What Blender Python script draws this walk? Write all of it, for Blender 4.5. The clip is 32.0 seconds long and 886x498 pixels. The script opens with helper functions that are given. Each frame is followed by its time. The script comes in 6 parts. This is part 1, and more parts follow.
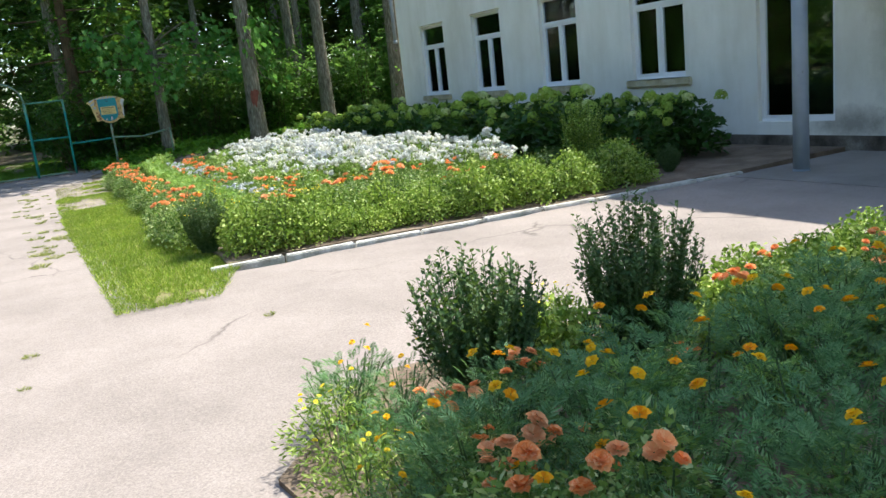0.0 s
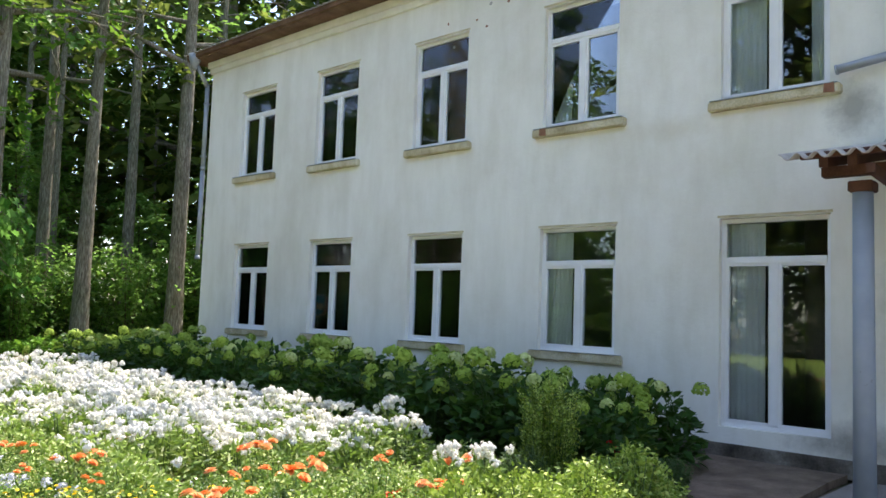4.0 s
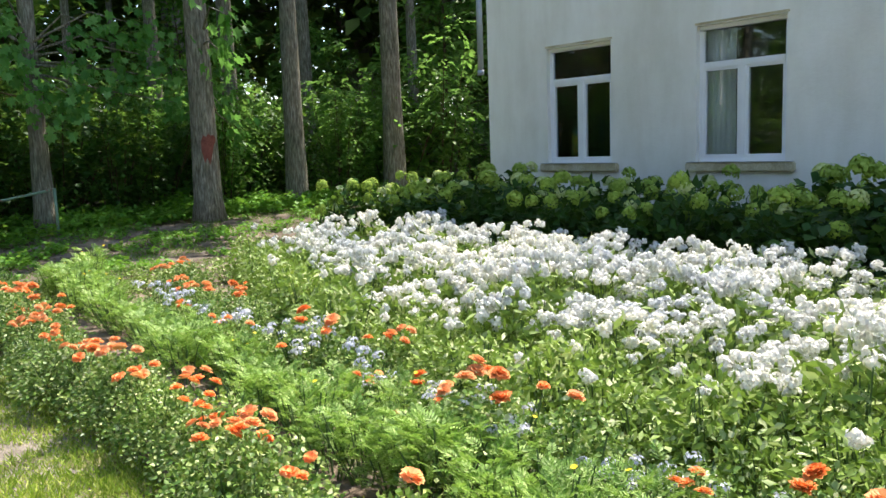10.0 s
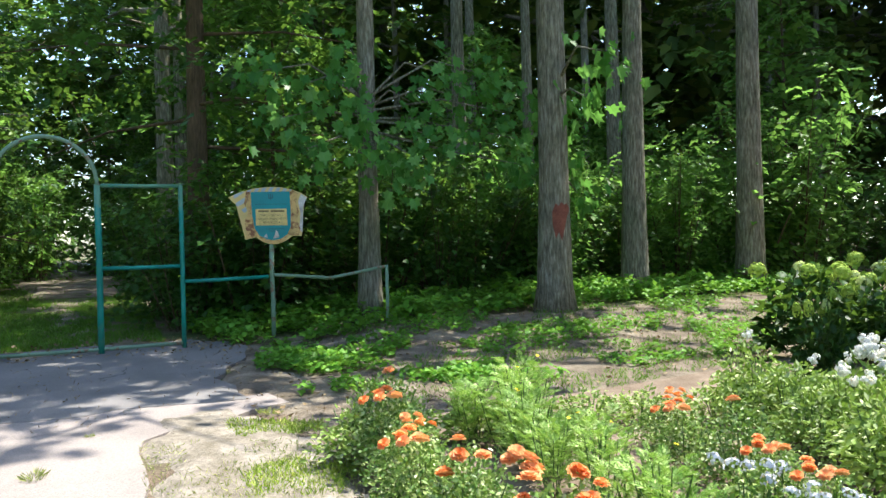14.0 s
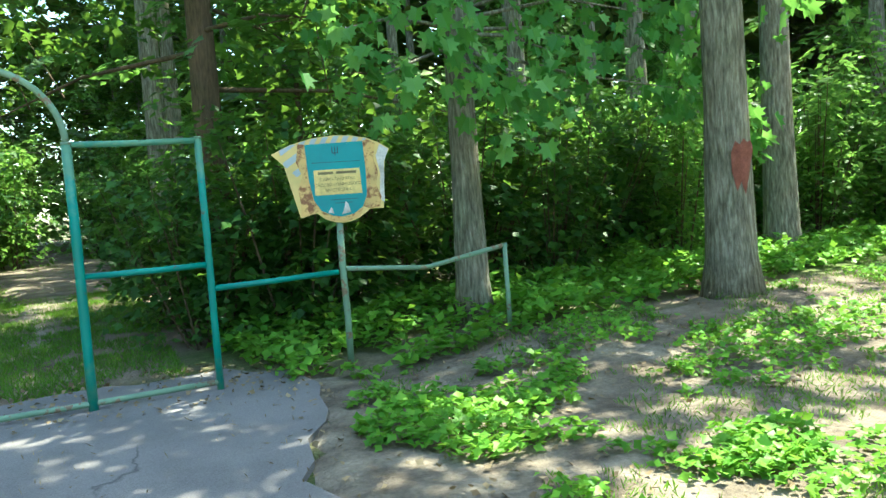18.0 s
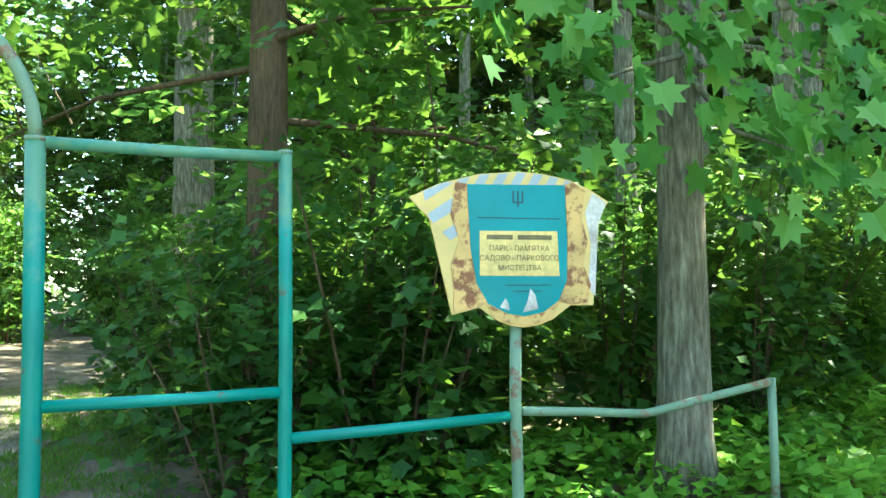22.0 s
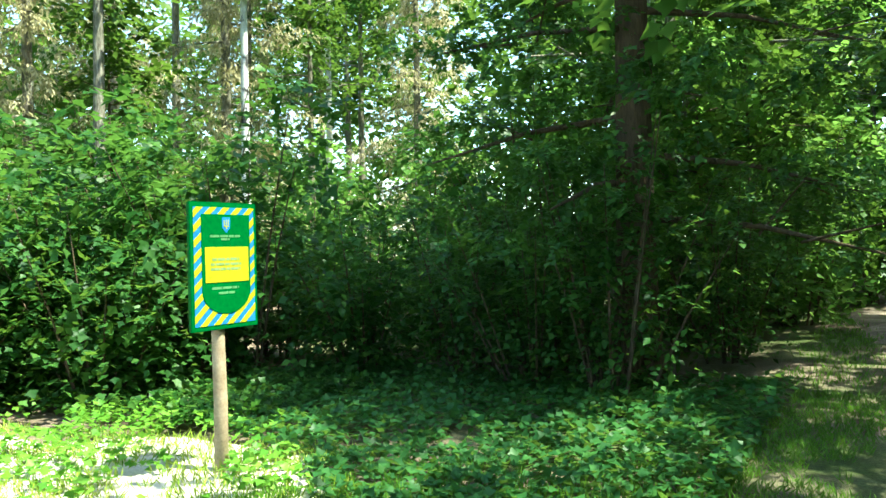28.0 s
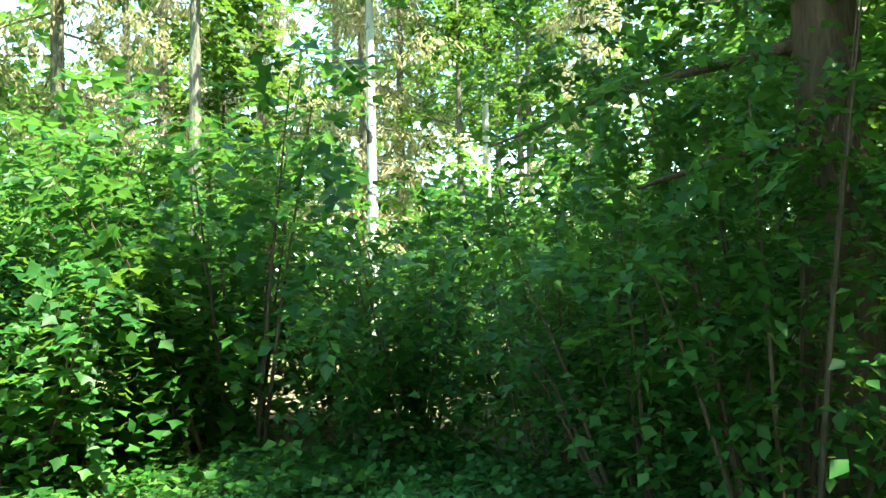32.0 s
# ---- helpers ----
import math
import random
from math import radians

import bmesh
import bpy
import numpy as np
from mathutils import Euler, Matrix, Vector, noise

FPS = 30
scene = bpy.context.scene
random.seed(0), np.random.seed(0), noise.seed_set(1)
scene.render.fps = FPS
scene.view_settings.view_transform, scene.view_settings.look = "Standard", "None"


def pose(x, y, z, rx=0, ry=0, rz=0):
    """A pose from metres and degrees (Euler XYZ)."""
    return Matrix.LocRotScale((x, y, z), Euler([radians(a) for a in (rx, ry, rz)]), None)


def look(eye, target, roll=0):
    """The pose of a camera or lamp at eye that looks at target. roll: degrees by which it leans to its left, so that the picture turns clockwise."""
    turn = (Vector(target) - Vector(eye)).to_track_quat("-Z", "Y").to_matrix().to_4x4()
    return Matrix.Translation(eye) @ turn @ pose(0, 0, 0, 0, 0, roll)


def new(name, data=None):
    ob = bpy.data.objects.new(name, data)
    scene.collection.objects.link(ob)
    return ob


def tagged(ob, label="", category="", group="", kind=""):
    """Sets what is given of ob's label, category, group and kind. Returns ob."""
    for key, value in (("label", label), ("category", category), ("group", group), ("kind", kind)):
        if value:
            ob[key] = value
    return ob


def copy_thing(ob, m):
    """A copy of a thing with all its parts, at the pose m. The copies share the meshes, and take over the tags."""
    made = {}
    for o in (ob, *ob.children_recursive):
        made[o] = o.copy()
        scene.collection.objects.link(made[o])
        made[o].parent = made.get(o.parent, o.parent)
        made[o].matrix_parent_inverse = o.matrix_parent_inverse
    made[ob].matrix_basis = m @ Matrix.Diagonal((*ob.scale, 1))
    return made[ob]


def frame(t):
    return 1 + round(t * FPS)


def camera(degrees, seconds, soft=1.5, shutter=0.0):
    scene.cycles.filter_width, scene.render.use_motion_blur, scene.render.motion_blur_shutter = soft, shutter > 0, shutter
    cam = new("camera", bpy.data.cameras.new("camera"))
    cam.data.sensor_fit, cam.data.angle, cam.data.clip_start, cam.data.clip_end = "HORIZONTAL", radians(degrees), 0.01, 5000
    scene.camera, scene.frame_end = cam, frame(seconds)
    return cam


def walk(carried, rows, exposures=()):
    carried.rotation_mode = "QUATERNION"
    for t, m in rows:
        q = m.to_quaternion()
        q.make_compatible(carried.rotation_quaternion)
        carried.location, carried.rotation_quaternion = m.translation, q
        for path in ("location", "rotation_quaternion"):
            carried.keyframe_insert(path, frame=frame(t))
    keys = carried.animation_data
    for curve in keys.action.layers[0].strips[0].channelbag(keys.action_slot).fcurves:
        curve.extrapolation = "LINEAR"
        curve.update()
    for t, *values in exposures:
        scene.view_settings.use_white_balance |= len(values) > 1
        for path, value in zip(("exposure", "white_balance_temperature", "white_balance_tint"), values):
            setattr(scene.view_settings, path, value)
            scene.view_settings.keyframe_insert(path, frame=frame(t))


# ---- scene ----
cam = camera(58.4, 32.0)
PATH = [
    (0, -2.166, -4.734, 1.527, 77.87, 6.16, -28.96),
    (0.5, -1.920, -4.249, 1.609, 79.35, 4.91, -36.95),
    (1, -1.729, -3.717, 1.687, 87.52, 1.59, -47.19),
    (1.5, -1.650, -3.242, 1.722, 95.36, -3.20, -47.06),
    (2, -1.526, -2.721, 1.741, 104.97, -6.63, -47.29),
    (2.5, -1.517, -2.151, 1.725, 107.23, -6.78, -48.03),
    (4.5, -1.612, -0.011, 1.549, 89.64, 0.68, -44.16),
    (5, -1.763, 0.439, 1.481, 87.95, 1.15, -36.21),
    (5.5, -1.859, 0.896, 1.437, 86.27, 3.36, -32.10),
    (6, -1.895, 1.378, 1.422, 85.87, 2.72, -27.43),
    (6.5, -1.904, 1.947, 1.425, 85.40, 2.25, -25.92),
    (7, -1.876, 2.515, 1.438, 83.97, 2.12, -26.19),
    (7.5, -1.816, 3.032, 1.453, 83.88, 2.68, -26.24),
    (8, -1.732, 3.524, 1.460, 83.52, 4.33, -27.27),
    (8.5, -1.629, 4.066, 1.453, 82.75, 3.48, -33.98),
    (9, -1.586, 4.666, 1.446, 82.54, 2.28, -39.19),
    (9.5, -1.623, 5.224, 1.449, 82.50, 1.95, -41.17),
    (10, -1.613, 5.785, 1.456, 82.61, 2.04, -40.86),
    (10.5, -1.598, 6.313, 1.453, 82.65, 2.01, -37.73),
    (11, -1.573, 6.753, 1.442, 82.85, 2.23, -36.46),
    (11.5, -1.537, 7.254, 1.413, 83.57, 2.46, -34.02),
    (12, -1.526, 7.767, 1.378, 84.27, 2.40, -32.25),
    (12.5, -1.506, 8.276, 1.357, 84.31, 2.81, -31.39),
    (13, -1.643, 8.730, 1.354, 84.45, 3.08, -29.79),
    (13.5, -1.692, 9.242, 1.364, 85.18, 2.67, -27.19),
    (14, -1.704, 9.755, 1.376, 89.04, 1.22, -24.40),
    (14.5, -1.662, 10.235, 1.397, 88.78, 1.08, -23.66),
    (16.5, -1.378, 12.184, 1.483, 86.17, 2.95, -25.43),
    (17, -1.421, 12.670, 1.498, 85.81, 2.80, -25.36),
    (17.5, -1.478, 13.172, 1.512, 85.26, 3.49, -25.57),
    (18, -1.571, 13.654, 1.523, 85.83, 4.16, -25.35),
    (18.5, -1.658, 14.110, 1.524, 85.95, 4.75, -25.27),
    (19, -1.713, 14.520, 1.517, 86.10, 5.29, -25.41),
    (19.5, -1.741, 14.966, 1.527, 87.07, 5.64, -24.54),
    (20, -1.703, 15.402, 1.533, 87.85, 4.76, -23.22),
    (20.5, -1.582, 15.819, 1.536, 89.03, 1.01, -23.15),
    (21, -1.491, 16.190, 1.548, 89.69, 0.85, -23.03),
    (21.5, -1.460, 16.597, 1.528, 90.74, 0.90, -23.55),
    (22, -1.370, 16.980, 1.510, 92.76, 0.36, -24.59),
    (22.5, -1.312, 17.264, 1.488, 93.22, -0.22, -24.35),
    (23, -1.442, 17.613, 1.527, 92.57, 0.28, -22.64),
    (23.5, -1.536, 17.982, 1.489, 93.92, 0.85, -15.11),
    (24, -1.612, 18.376, 1.396, 95.47, 0.38, -7.42),
    (24.5, -1.752, 18.727, 1.408, 94.85, 2.27, -1.51),
    (25, -1.832, 19.312, 1.509, 94.58, 3.60, 8.97),
    (25.5, -1.946, 19.632, 1.533, 95.15, 2.98, 10.65),
    (27.5, -2.344, 21.128, 1.588, 90.01, 1.06, 22.84),
    (28, -2.393, 21.569, 1.583, 89.73, 1.21, 31.89),
    (28.5, -2.504, 22.103, 1.553, 89.37, 1.48, 34.96),
    (29, -2.561, 22.624, 1.517, 89.61, 1.48, 39.99),
    (29.5, -2.676, 23.077, 1.515, 89.43, 0.78, 44.61),
    (30, -2.885, 23.490, 1.491, 89.67, 0.61, 50.85),
    (30.5, -3.078, 23.884, 1.482, 90.03, 0.77, 56.58),
    (31, -3.204, 24.229, 1.455, 90.25, 0.41, 58.45),
    (31.5, -3.293, 24.598, 1.466, 91.36, 0.75, 56.68),
    (32, -3.298, 25.041, 1.427, 92.98, 1.63, 46.96),
]
EXPOSURES = [(0, 1.52, 6400, 6), (1, 1.74, 5850, 3), (2, 2.15, 6300, 7), (2.5, 2.15, 6300, 7), (4.5, 1.75, 6800, 18), (7, 1.62, 6700, 14), (13, 1.62, 6400, 10), (14.5, 2.05, 6300, 4), (17, 2.5, 6400, -8), (18, 2.9, 6500, -8), (19, 3.2, 6600, -7), (21, 3.4, 6600, -5), (24, 3.55, 6850, -15), (25.5, 2.88, 7000, -16), (28, 2.55, 6400, -10), (30, 2.55, 6400, -9), (31, 2.35, 6500, -10), (32, 3.25, 6650, -14)]
walk(cam, [(t, pose(*p)) for t, *p in PATH], EXPOSURES)

# ---- world and sun ----
SUN = Vector((0.50, 0.12, 1.0)).normalized()          # the way to the sun
world = bpy.data.worlds.new("sky")
scene.world = world
world.use_nodes = True
wn = world.node_tree
sky = wn.nodes.new("ShaderNodeTexSky")
sky.sky_type, sky.sun_disc = "NISHITA", False
sky.sun_elevation, sky.sun_rotation = math.asin(SUN.z), math.atan2(SUN.x, SUN.y)
wn.nodes["Background"].inputs["Strength"].default_value = 0.13
wn.links.new(sky.outputs["Color"], wn.nodes["Background"].inputs["Color"])
sun = new("sun", bpy.data.lights.new("sun", "SUN"))
sun.data.energy, sun.data.angle, sun.data.color = 3.4, radians(0.53), (1.0, 0.94, 0.84)
sun.matrix_world = look(SUN * 60, (0, 0, 0))


# ---- materials ----
def node(nt, kind, **inputs):
    n = nt.nodes.new(kind)
    for k, v in inputs.items():
        n.inputs[k.replace("_", " ")].default_value = v
    return n


def ramp(nt, fac, stops):
    r = nt.nodes.new("ShaderNodeValToRGB")
    el = r.color_ramp.elements
    while len(el) < len(stops):
        el.new(0.5)
    for e, (p, c) in zip(el, stops):
        e.position, e.color = p, (*c, 1)
    nt.links.new(fac, r.inputs["Fac"])
    return r.outputs["Color"]


def mix(nt, fac, a, b, how="MIX"):
    m = nt.nodes.new("ShaderNodeMix")
    m.data_type, m.blend_type = "RGBA", how
    for sock, v in ((m.inputs["Factor"], fac), (m.inputs["A"], a), (m.inputs["B"], b)):
        if isinstance(v, (int, float)):
            sock.default_value = v
        elif isinstance(v, tuple):
            sock.default_value = (*v, 1)
        else:
            nt.links.new(v, sock)
    return m.outputs["Result"]


def where(nt):
    return nt.nodes.new("ShaderNodeNewGeometry").outputs["Position"]


def noise_of(nt, vec, scale, detail=5.0, rough=0.6):
    n = node(nt, "ShaderNodeTexNoise", Scale=scale, Detail=detail, Roughness=rough)
    nt.links.new(vec, n.inputs["Vector"])
    return n.outputs["Fac"]


def start(name, roughness=0.8, metallic=0.0, specular=0.3):
    m = bpy.data.materials.new(name)
    m.use_nodes = True
    nt = m.node_tree
    b = nt.nodes["Principled BSDF"]
    b.inputs["Roughness"].default_value = roughness
    b.inputs["Metallic"].default_value = metallic
    b.inputs["Specular IOR Level"].default_value = specular
    return m, nt, b


def bump(nt, b, height, strength=0.4, distance=0.02):
    n = node(nt, "ShaderNodeBump", Strength=strength, Distance=distance)
    nt.links.new(height, n.inputs["Height"])
    nt.links.new(n.outputs["Normal"], b.inputs["Normal"])


def surface(name, stops, scale=4.0, fine=60.0, roughness=0.85, metallic=0.0, strength=0.3, distance=0.01, specular=0.3):
    """A grained surface: a coarse tone from the ramp, fine speckle over it, and relief."""
    m, nt, b = start(name, roughness, metallic, specular)
    pos = where(nt)
    coarse = ramp(nt, noise_of(nt, pos, scale), stops)
    speck = ramp(nt, noise_of(nt, pos, fine, 3.0), [(0.3, (0.78, 0.78, 0.78)), (0.7, (1.12, 1.12, 1.12))])
    nt.links.new(mix(nt, 1.0, coarse, speck, "MULTIPLY"), b.inputs["Base Color"])
    bump(nt, b, noise_of(nt, pos, fine * 0.6, 6.0), strength, distance)
    return m


def bark(name, stops):
    """Ridged bark: furrows drawn out along the trunk, with paler and mossy stretches."""
    m, nt, b = start(name, 0.95, 0.0, 0.2)
    pos = where(nt)
    long = nt.nodes.new("ShaderNodeMapping")
    long.inputs["Scale"].default_value = (1.0, 1.0, 0.16)
    nt.links.new(pos, long.inputs["Vector"])
    ridge = noise_of(nt, long.outputs["Vector"], 30.0, 6.0, 0.65)
    patch = ramp(nt, noise_of(nt, pos, 1.6, 5.0), [(0.3, (0.75, 0.82, 0.70)), (0.7, (1.25, 1.2, 1.12))])
    nt.links.new(mix(nt, 1.0, ramp(nt, ridge, stops), patch, "MULTIPLY"), b.inputs["Base Color"])
    bump(nt, b, ridge, 1.0, 0.03)
    return m


def leafy(name, stops, through_light=0.35, roughness=0.45, glow=(0.25, 0.42, 0.05)):
    """Foliage: a tone of its own for each leaf, and light that shines through it."""
    m, nt, b = start(name, roughness, 0.0, 0.2)
    g = nt.nodes.new("ShaderNodeNewGeometry")
    tone = ramp(nt, g.outputs["Random Per Island"], stops)
    drift = ramp(nt, noise_of(nt, g.outputs["Position"], 1.3, 3.0), [(0.3, (0.75, 0.78, 0.8)), (0.7, (1.2, 1.15, 1.0))])
    col = mix(nt, 1.0, tone, drift, "MULTIPLY")
    nt.links.new(col, b.inputs["Base Color"])
    t = nt.nodes.new("ShaderNodeBsdfTranslucent")
    nt.links.new(mix(nt, 0.55, col, glow), t.inputs["Color"])
    mx = node(nt, "ShaderNodeMixShader", Fac=through_light)
    nt.links.new(b.outputs["BSDF"], mx.inputs[1])
    nt.links.new(t.outputs["BSDF"], mx.inputs[2])
    nt.links.new(mx.outputs["Shader"], nt.nodes["Material Output"].inputs["Surface"])
    return m


def plaster(name, base, stain, damp=()):
    m, nt, b = start(name, 0.9, 0.0, 0.2)
    pos = where(nt)
    big = ramp(nt, noise_of(nt, pos, 0.55, 6.0, 0.65), [(0.3, stain), (0.55, base), (0.8, tuple(min(1, c * 1.05) for c in base))])
    streak = nt.nodes.new("ShaderNodeMapping")
    streak.inputs["Scale"].default_value = (2.0, 2.0, 0.45)
    nt.links.new(pos, streak.inputs["Vector"])
    run = ramp(nt, noise_of(nt, streak.outputs["Vector"], 1.6, 5.0), [(0.25, (0.90, 0.895, 0.87)), (0.6, (1, 1, 1))])
    col = mix(nt, 1.0, big, run, "MULTIPLY")
    ragged_noise = noise_of(nt, pos, 2.6, 8.0, 0.72)
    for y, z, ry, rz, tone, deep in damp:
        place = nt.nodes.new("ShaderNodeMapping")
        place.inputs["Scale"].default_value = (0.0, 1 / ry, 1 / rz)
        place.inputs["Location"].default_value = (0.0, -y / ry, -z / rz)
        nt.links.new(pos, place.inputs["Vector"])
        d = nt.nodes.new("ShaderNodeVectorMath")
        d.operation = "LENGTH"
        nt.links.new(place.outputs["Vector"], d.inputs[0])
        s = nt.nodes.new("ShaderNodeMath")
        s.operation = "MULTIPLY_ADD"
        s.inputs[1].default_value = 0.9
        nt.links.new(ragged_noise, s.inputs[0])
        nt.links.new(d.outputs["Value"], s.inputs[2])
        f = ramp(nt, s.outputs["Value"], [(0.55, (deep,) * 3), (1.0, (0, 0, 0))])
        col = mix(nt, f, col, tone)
    nt.links.new(col, b.inputs["Base Color"])
    bump(nt, b, noise_of(nt, pos, 14.0, 8.0, 0.7), 0.35, 0.015)
    return m


def peeling(name, coat, under, scale=6.0, at=0.6, roughness=0.6, metallic=0.0, edge=0.04, fade=None):
    """Paint that has come off in patches down to what lies under it."""
    m, nt, b = start(name, roughness, metallic, 0.4)
    pos = where(nt)
    n = noise_of(nt, pos, scale, 7.0, 0.65)
    f = ramp(nt, n, [(at, (0, 0, 0)), (at + edge, (1, 1, 1))])
    tone = mix(nt, 1.0, coat, ramp(nt, noise_of(nt, pos, scale * 0.35, 4.0), [(0.3, (0.78, 0.8, 0.8)), (0.75, (1.2, 1.15, 1.12))]), "MULTIPLY")
    if fade:
        sep = nt.nodes.new("ShaderNodeSeparateXYZ")
        nt.links.new(pos, sep.inputs[0])
        s = nt.nodes.new("ShaderNodeMath")
        s.operation = "MULTIPLY_ADD"
        s.inputs[1].default_value = 0.42
        nt.links.new(sep.outputs["Z"], s.inputs[0])
        nt.links.new(noise_of(nt, pos, 5.0, 5.0, 0.7), s.inputs[2])
        one = ramp(nt, s.outputs["Value"], [(0.36, (1, 1, 1)), (0.62, (0, 0, 0))])
        s2 = nt.nodes.new("ShaderNodeMath")
        s2.operation = "SUBTRACT"
        nt.links.new(s.outputs["Value"], s2.inputs[0])
        s2.inputs[1].default_value = 0.5
        two = ramp(nt, s2.outputs["Value"], [(0.68, (0, 0, 0)), (0.88, (1, 1, 1))])
        tone = mix(nt, mix(nt, 1.0, one, two, "ADD"), tone, fade)
    rust = ramp(nt, noise_of(nt, pos, scale * 5, 4.0), [(0.3, tuple(c * 0.55 for c in under)), (0.7, under)])
    nt.links.new(mix(nt, f, tone, rust), b.inputs["Base Color"])
    bump(nt, b, n, 0.5, 0.004)
    return m


def plain(name, color, roughness=0.5, metallic=0.0, fine=30.0, depth=0.12):
    lo, hi = tuple(c * (1 - depth) for c in color), tuple(min(1, c * (1 + depth)) for c in color)
    return surface(name, [(0.35, lo), (0.65, hi)], 3.0, fine, roughness, metallic, 0.1, 0.002, 0.4)


def glassy(name):
    m, nt, b = start(name, 0.02, 0.0, 0.5)
    gl = node(nt, "ShaderNodeBsdfGlossy", Color=(0.95, 0.97, 1, 1), Roughness=0.01)
    tr = node(nt, "ShaderNodeBsdfTransparent", Color=(0.90, 0.93, 0.94, 1))
    fr = node(nt, "ShaderNodeFresnel", IOR=1.65)
    mx = nt.nodes.new("ShaderNodeMixShader")
    nt.links.new(fr.outputs["Fac"], mx.inputs["Fac"])
    nt.links.new(tr.outputs["BSDF"], mx.inputs[1])
    nt.links.new(gl.outputs["BSDF"], mx.inputs[2])
    nt.links.new(mx.outputs["Shader"], nt.nodes["Material Output"].inputs["Surface"])
    return m


def clean(name, color, roughness):
    """Smooth moulded plastic, with only a trace of grime."""
    m, nt, b = start(name, roughness, 0.0, 0.4)
    grime = ramp(nt, noise_of(nt, where(nt), 2.2, 4.0), [(0.3, tuple(c * 0.93 for c in color)), (0.6, color)])
    nt.links.new(grime, b.inputs["Base Color"])
    return m


def pavement_material(name, light, dark, crack_scale):
    m, nt, b = start(name, 0.92, 0.0, 0.2)
    pos = where(nt)
    base = ramp(nt, noise_of(nt, pos, 0.8, 7.0, 0.65), [(0.3, dark), (0.6, light)])
    grit = ramp(nt, noise_of(nt, pos, 90.0, 3.0), [(0.3, (0.72, 0.72, 0.72)), (0.72, (1.15, 1.15, 1.15))])
    col = mix(nt, 1.0, base, grit, "MULTIPLY")
    warp = node(nt, "ShaderNodeTexNoise", Scale=1.7, Detail=5.0)
    nt.links.new(pos, warp.inputs["Vector"])
    bent = mix(nt, 0.35, pos, warp.outputs["Color"])
    v = node(nt, "ShaderNodeTexVoronoi", Scale=crack_scale)
    v.feature = "DISTANCE_TO_EDGE"
    nt.links.new(bent, v.inputs["Vector"])
    crack = ramp(nt, v.outputs["Distance"], [(0.0, (1, 1, 1)), (0.006, (0, 0, 0))])
    gate = ramp(nt, noise_of(nt, pos, 0.5, 2.0), [(0.5, (0, 0, 0)), (0.58, (1, 1, 1))])
    both = mix(nt, 1.0, crack, gate, "MULTIPLY")
    nt.links.new(mix(nt, both, col, tuple(c * 0.6 for c in dark)), b.inputs["Base Color"])
    bump(nt, b, noise_of(nt, pos, 45.0, 8.0, 0.7), 0.5, 0.008)
    return m


M = {}
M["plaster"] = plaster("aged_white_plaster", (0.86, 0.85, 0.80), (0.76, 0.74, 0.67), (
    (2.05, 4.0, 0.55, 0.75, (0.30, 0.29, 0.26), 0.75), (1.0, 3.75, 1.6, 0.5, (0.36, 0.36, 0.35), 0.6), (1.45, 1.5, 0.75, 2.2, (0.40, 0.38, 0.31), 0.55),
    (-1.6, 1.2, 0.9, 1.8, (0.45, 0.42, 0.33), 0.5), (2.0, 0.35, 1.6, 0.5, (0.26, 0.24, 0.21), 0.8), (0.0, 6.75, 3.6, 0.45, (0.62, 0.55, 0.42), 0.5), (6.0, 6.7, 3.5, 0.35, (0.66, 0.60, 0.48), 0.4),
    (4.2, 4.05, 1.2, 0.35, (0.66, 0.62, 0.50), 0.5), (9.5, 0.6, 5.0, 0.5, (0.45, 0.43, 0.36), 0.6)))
M["sill"] = surface("yellowed_sill_plaster", [(0.3, (0.38, 0.31, 0.18)), (0.5, (0.58, 0.51, 0.34)), (0.72, (0.72, 0.68, 0.54))], 3.0, 50.0, 0.92, 0, 0.5, 0.01)
M["plinth"] = surface("dirty_plinth", [(0.3, (0.05, 0.042, 0.034)), (0.5, (0.15, 0.13, 0.11)), (0.72, (0.36, 0.34, 0.31))], 2.2, 40.0, 0.95, 0, 0.6, 0.02)
M["cement"] = surface("bare_cement", [(0.3, (0.34, 0.34, 0.33)), (0.7, (0.54, 0.53, 0.51))], 3.0, 50.0, 0.95, 0, 0.5, 0.01)
M["brick"] = surface("exposed_brick", [(0.3, (0.22, 0.10, 0.06)), (0.7, (0.36, 0.19, 0.12))], 9.0, 60.0, 0.95, 0, 0.6, 0.01)
M["pvc"] = clean("white_plastic", (0.84, 0.85, 0.87), 0.35)
M["glass"] = glassy("window_glass")
M["curtain"] = plain("pale_curtain", (0.72, 0.76, 0.79), 0.9, 0, 80, 0.1)
M["room"] = plain("room_paint", (0.30, 0.31, 0.29), 0.9)
M["slate"] = surface("asbestos_slate", [(0.3, (0.36, 0.34, 0.32)), (0.7, (0.64, 0.61, 0.57))], 2.5, 60.0, 0.95, 0, 0.5, 0.006)
M["brown_wood"] = surface("brown_stained_wood", [(0.3, (0.065, 0.028, 0.018)), (0.7, (0.13, 0.058, 0.036))], 6.0, 70.0, 0.7, 0, 0.4, 0.004)
M["fascia"] = surface("weathered_brown_fascia", [(0.3, (0.10, 0.055, 0.035)), (0.7, (0.23, 0.14, 0.09))], 3.0, 50.0, 0.85, 0, 0.5, 0.006)
M["column"] = peeling("grey_blue_paint", (0.30, 0.35, 0.42), (0.24, 0.22, 0.20), 5.0, 0.68, 0.55)
M["zinc"] = peeling("galvanised_pipe", (0.36, 0.40, 0.46), (0.20, 0.18, 0.16), 4.0, 0.66, 0.45, 0.3)
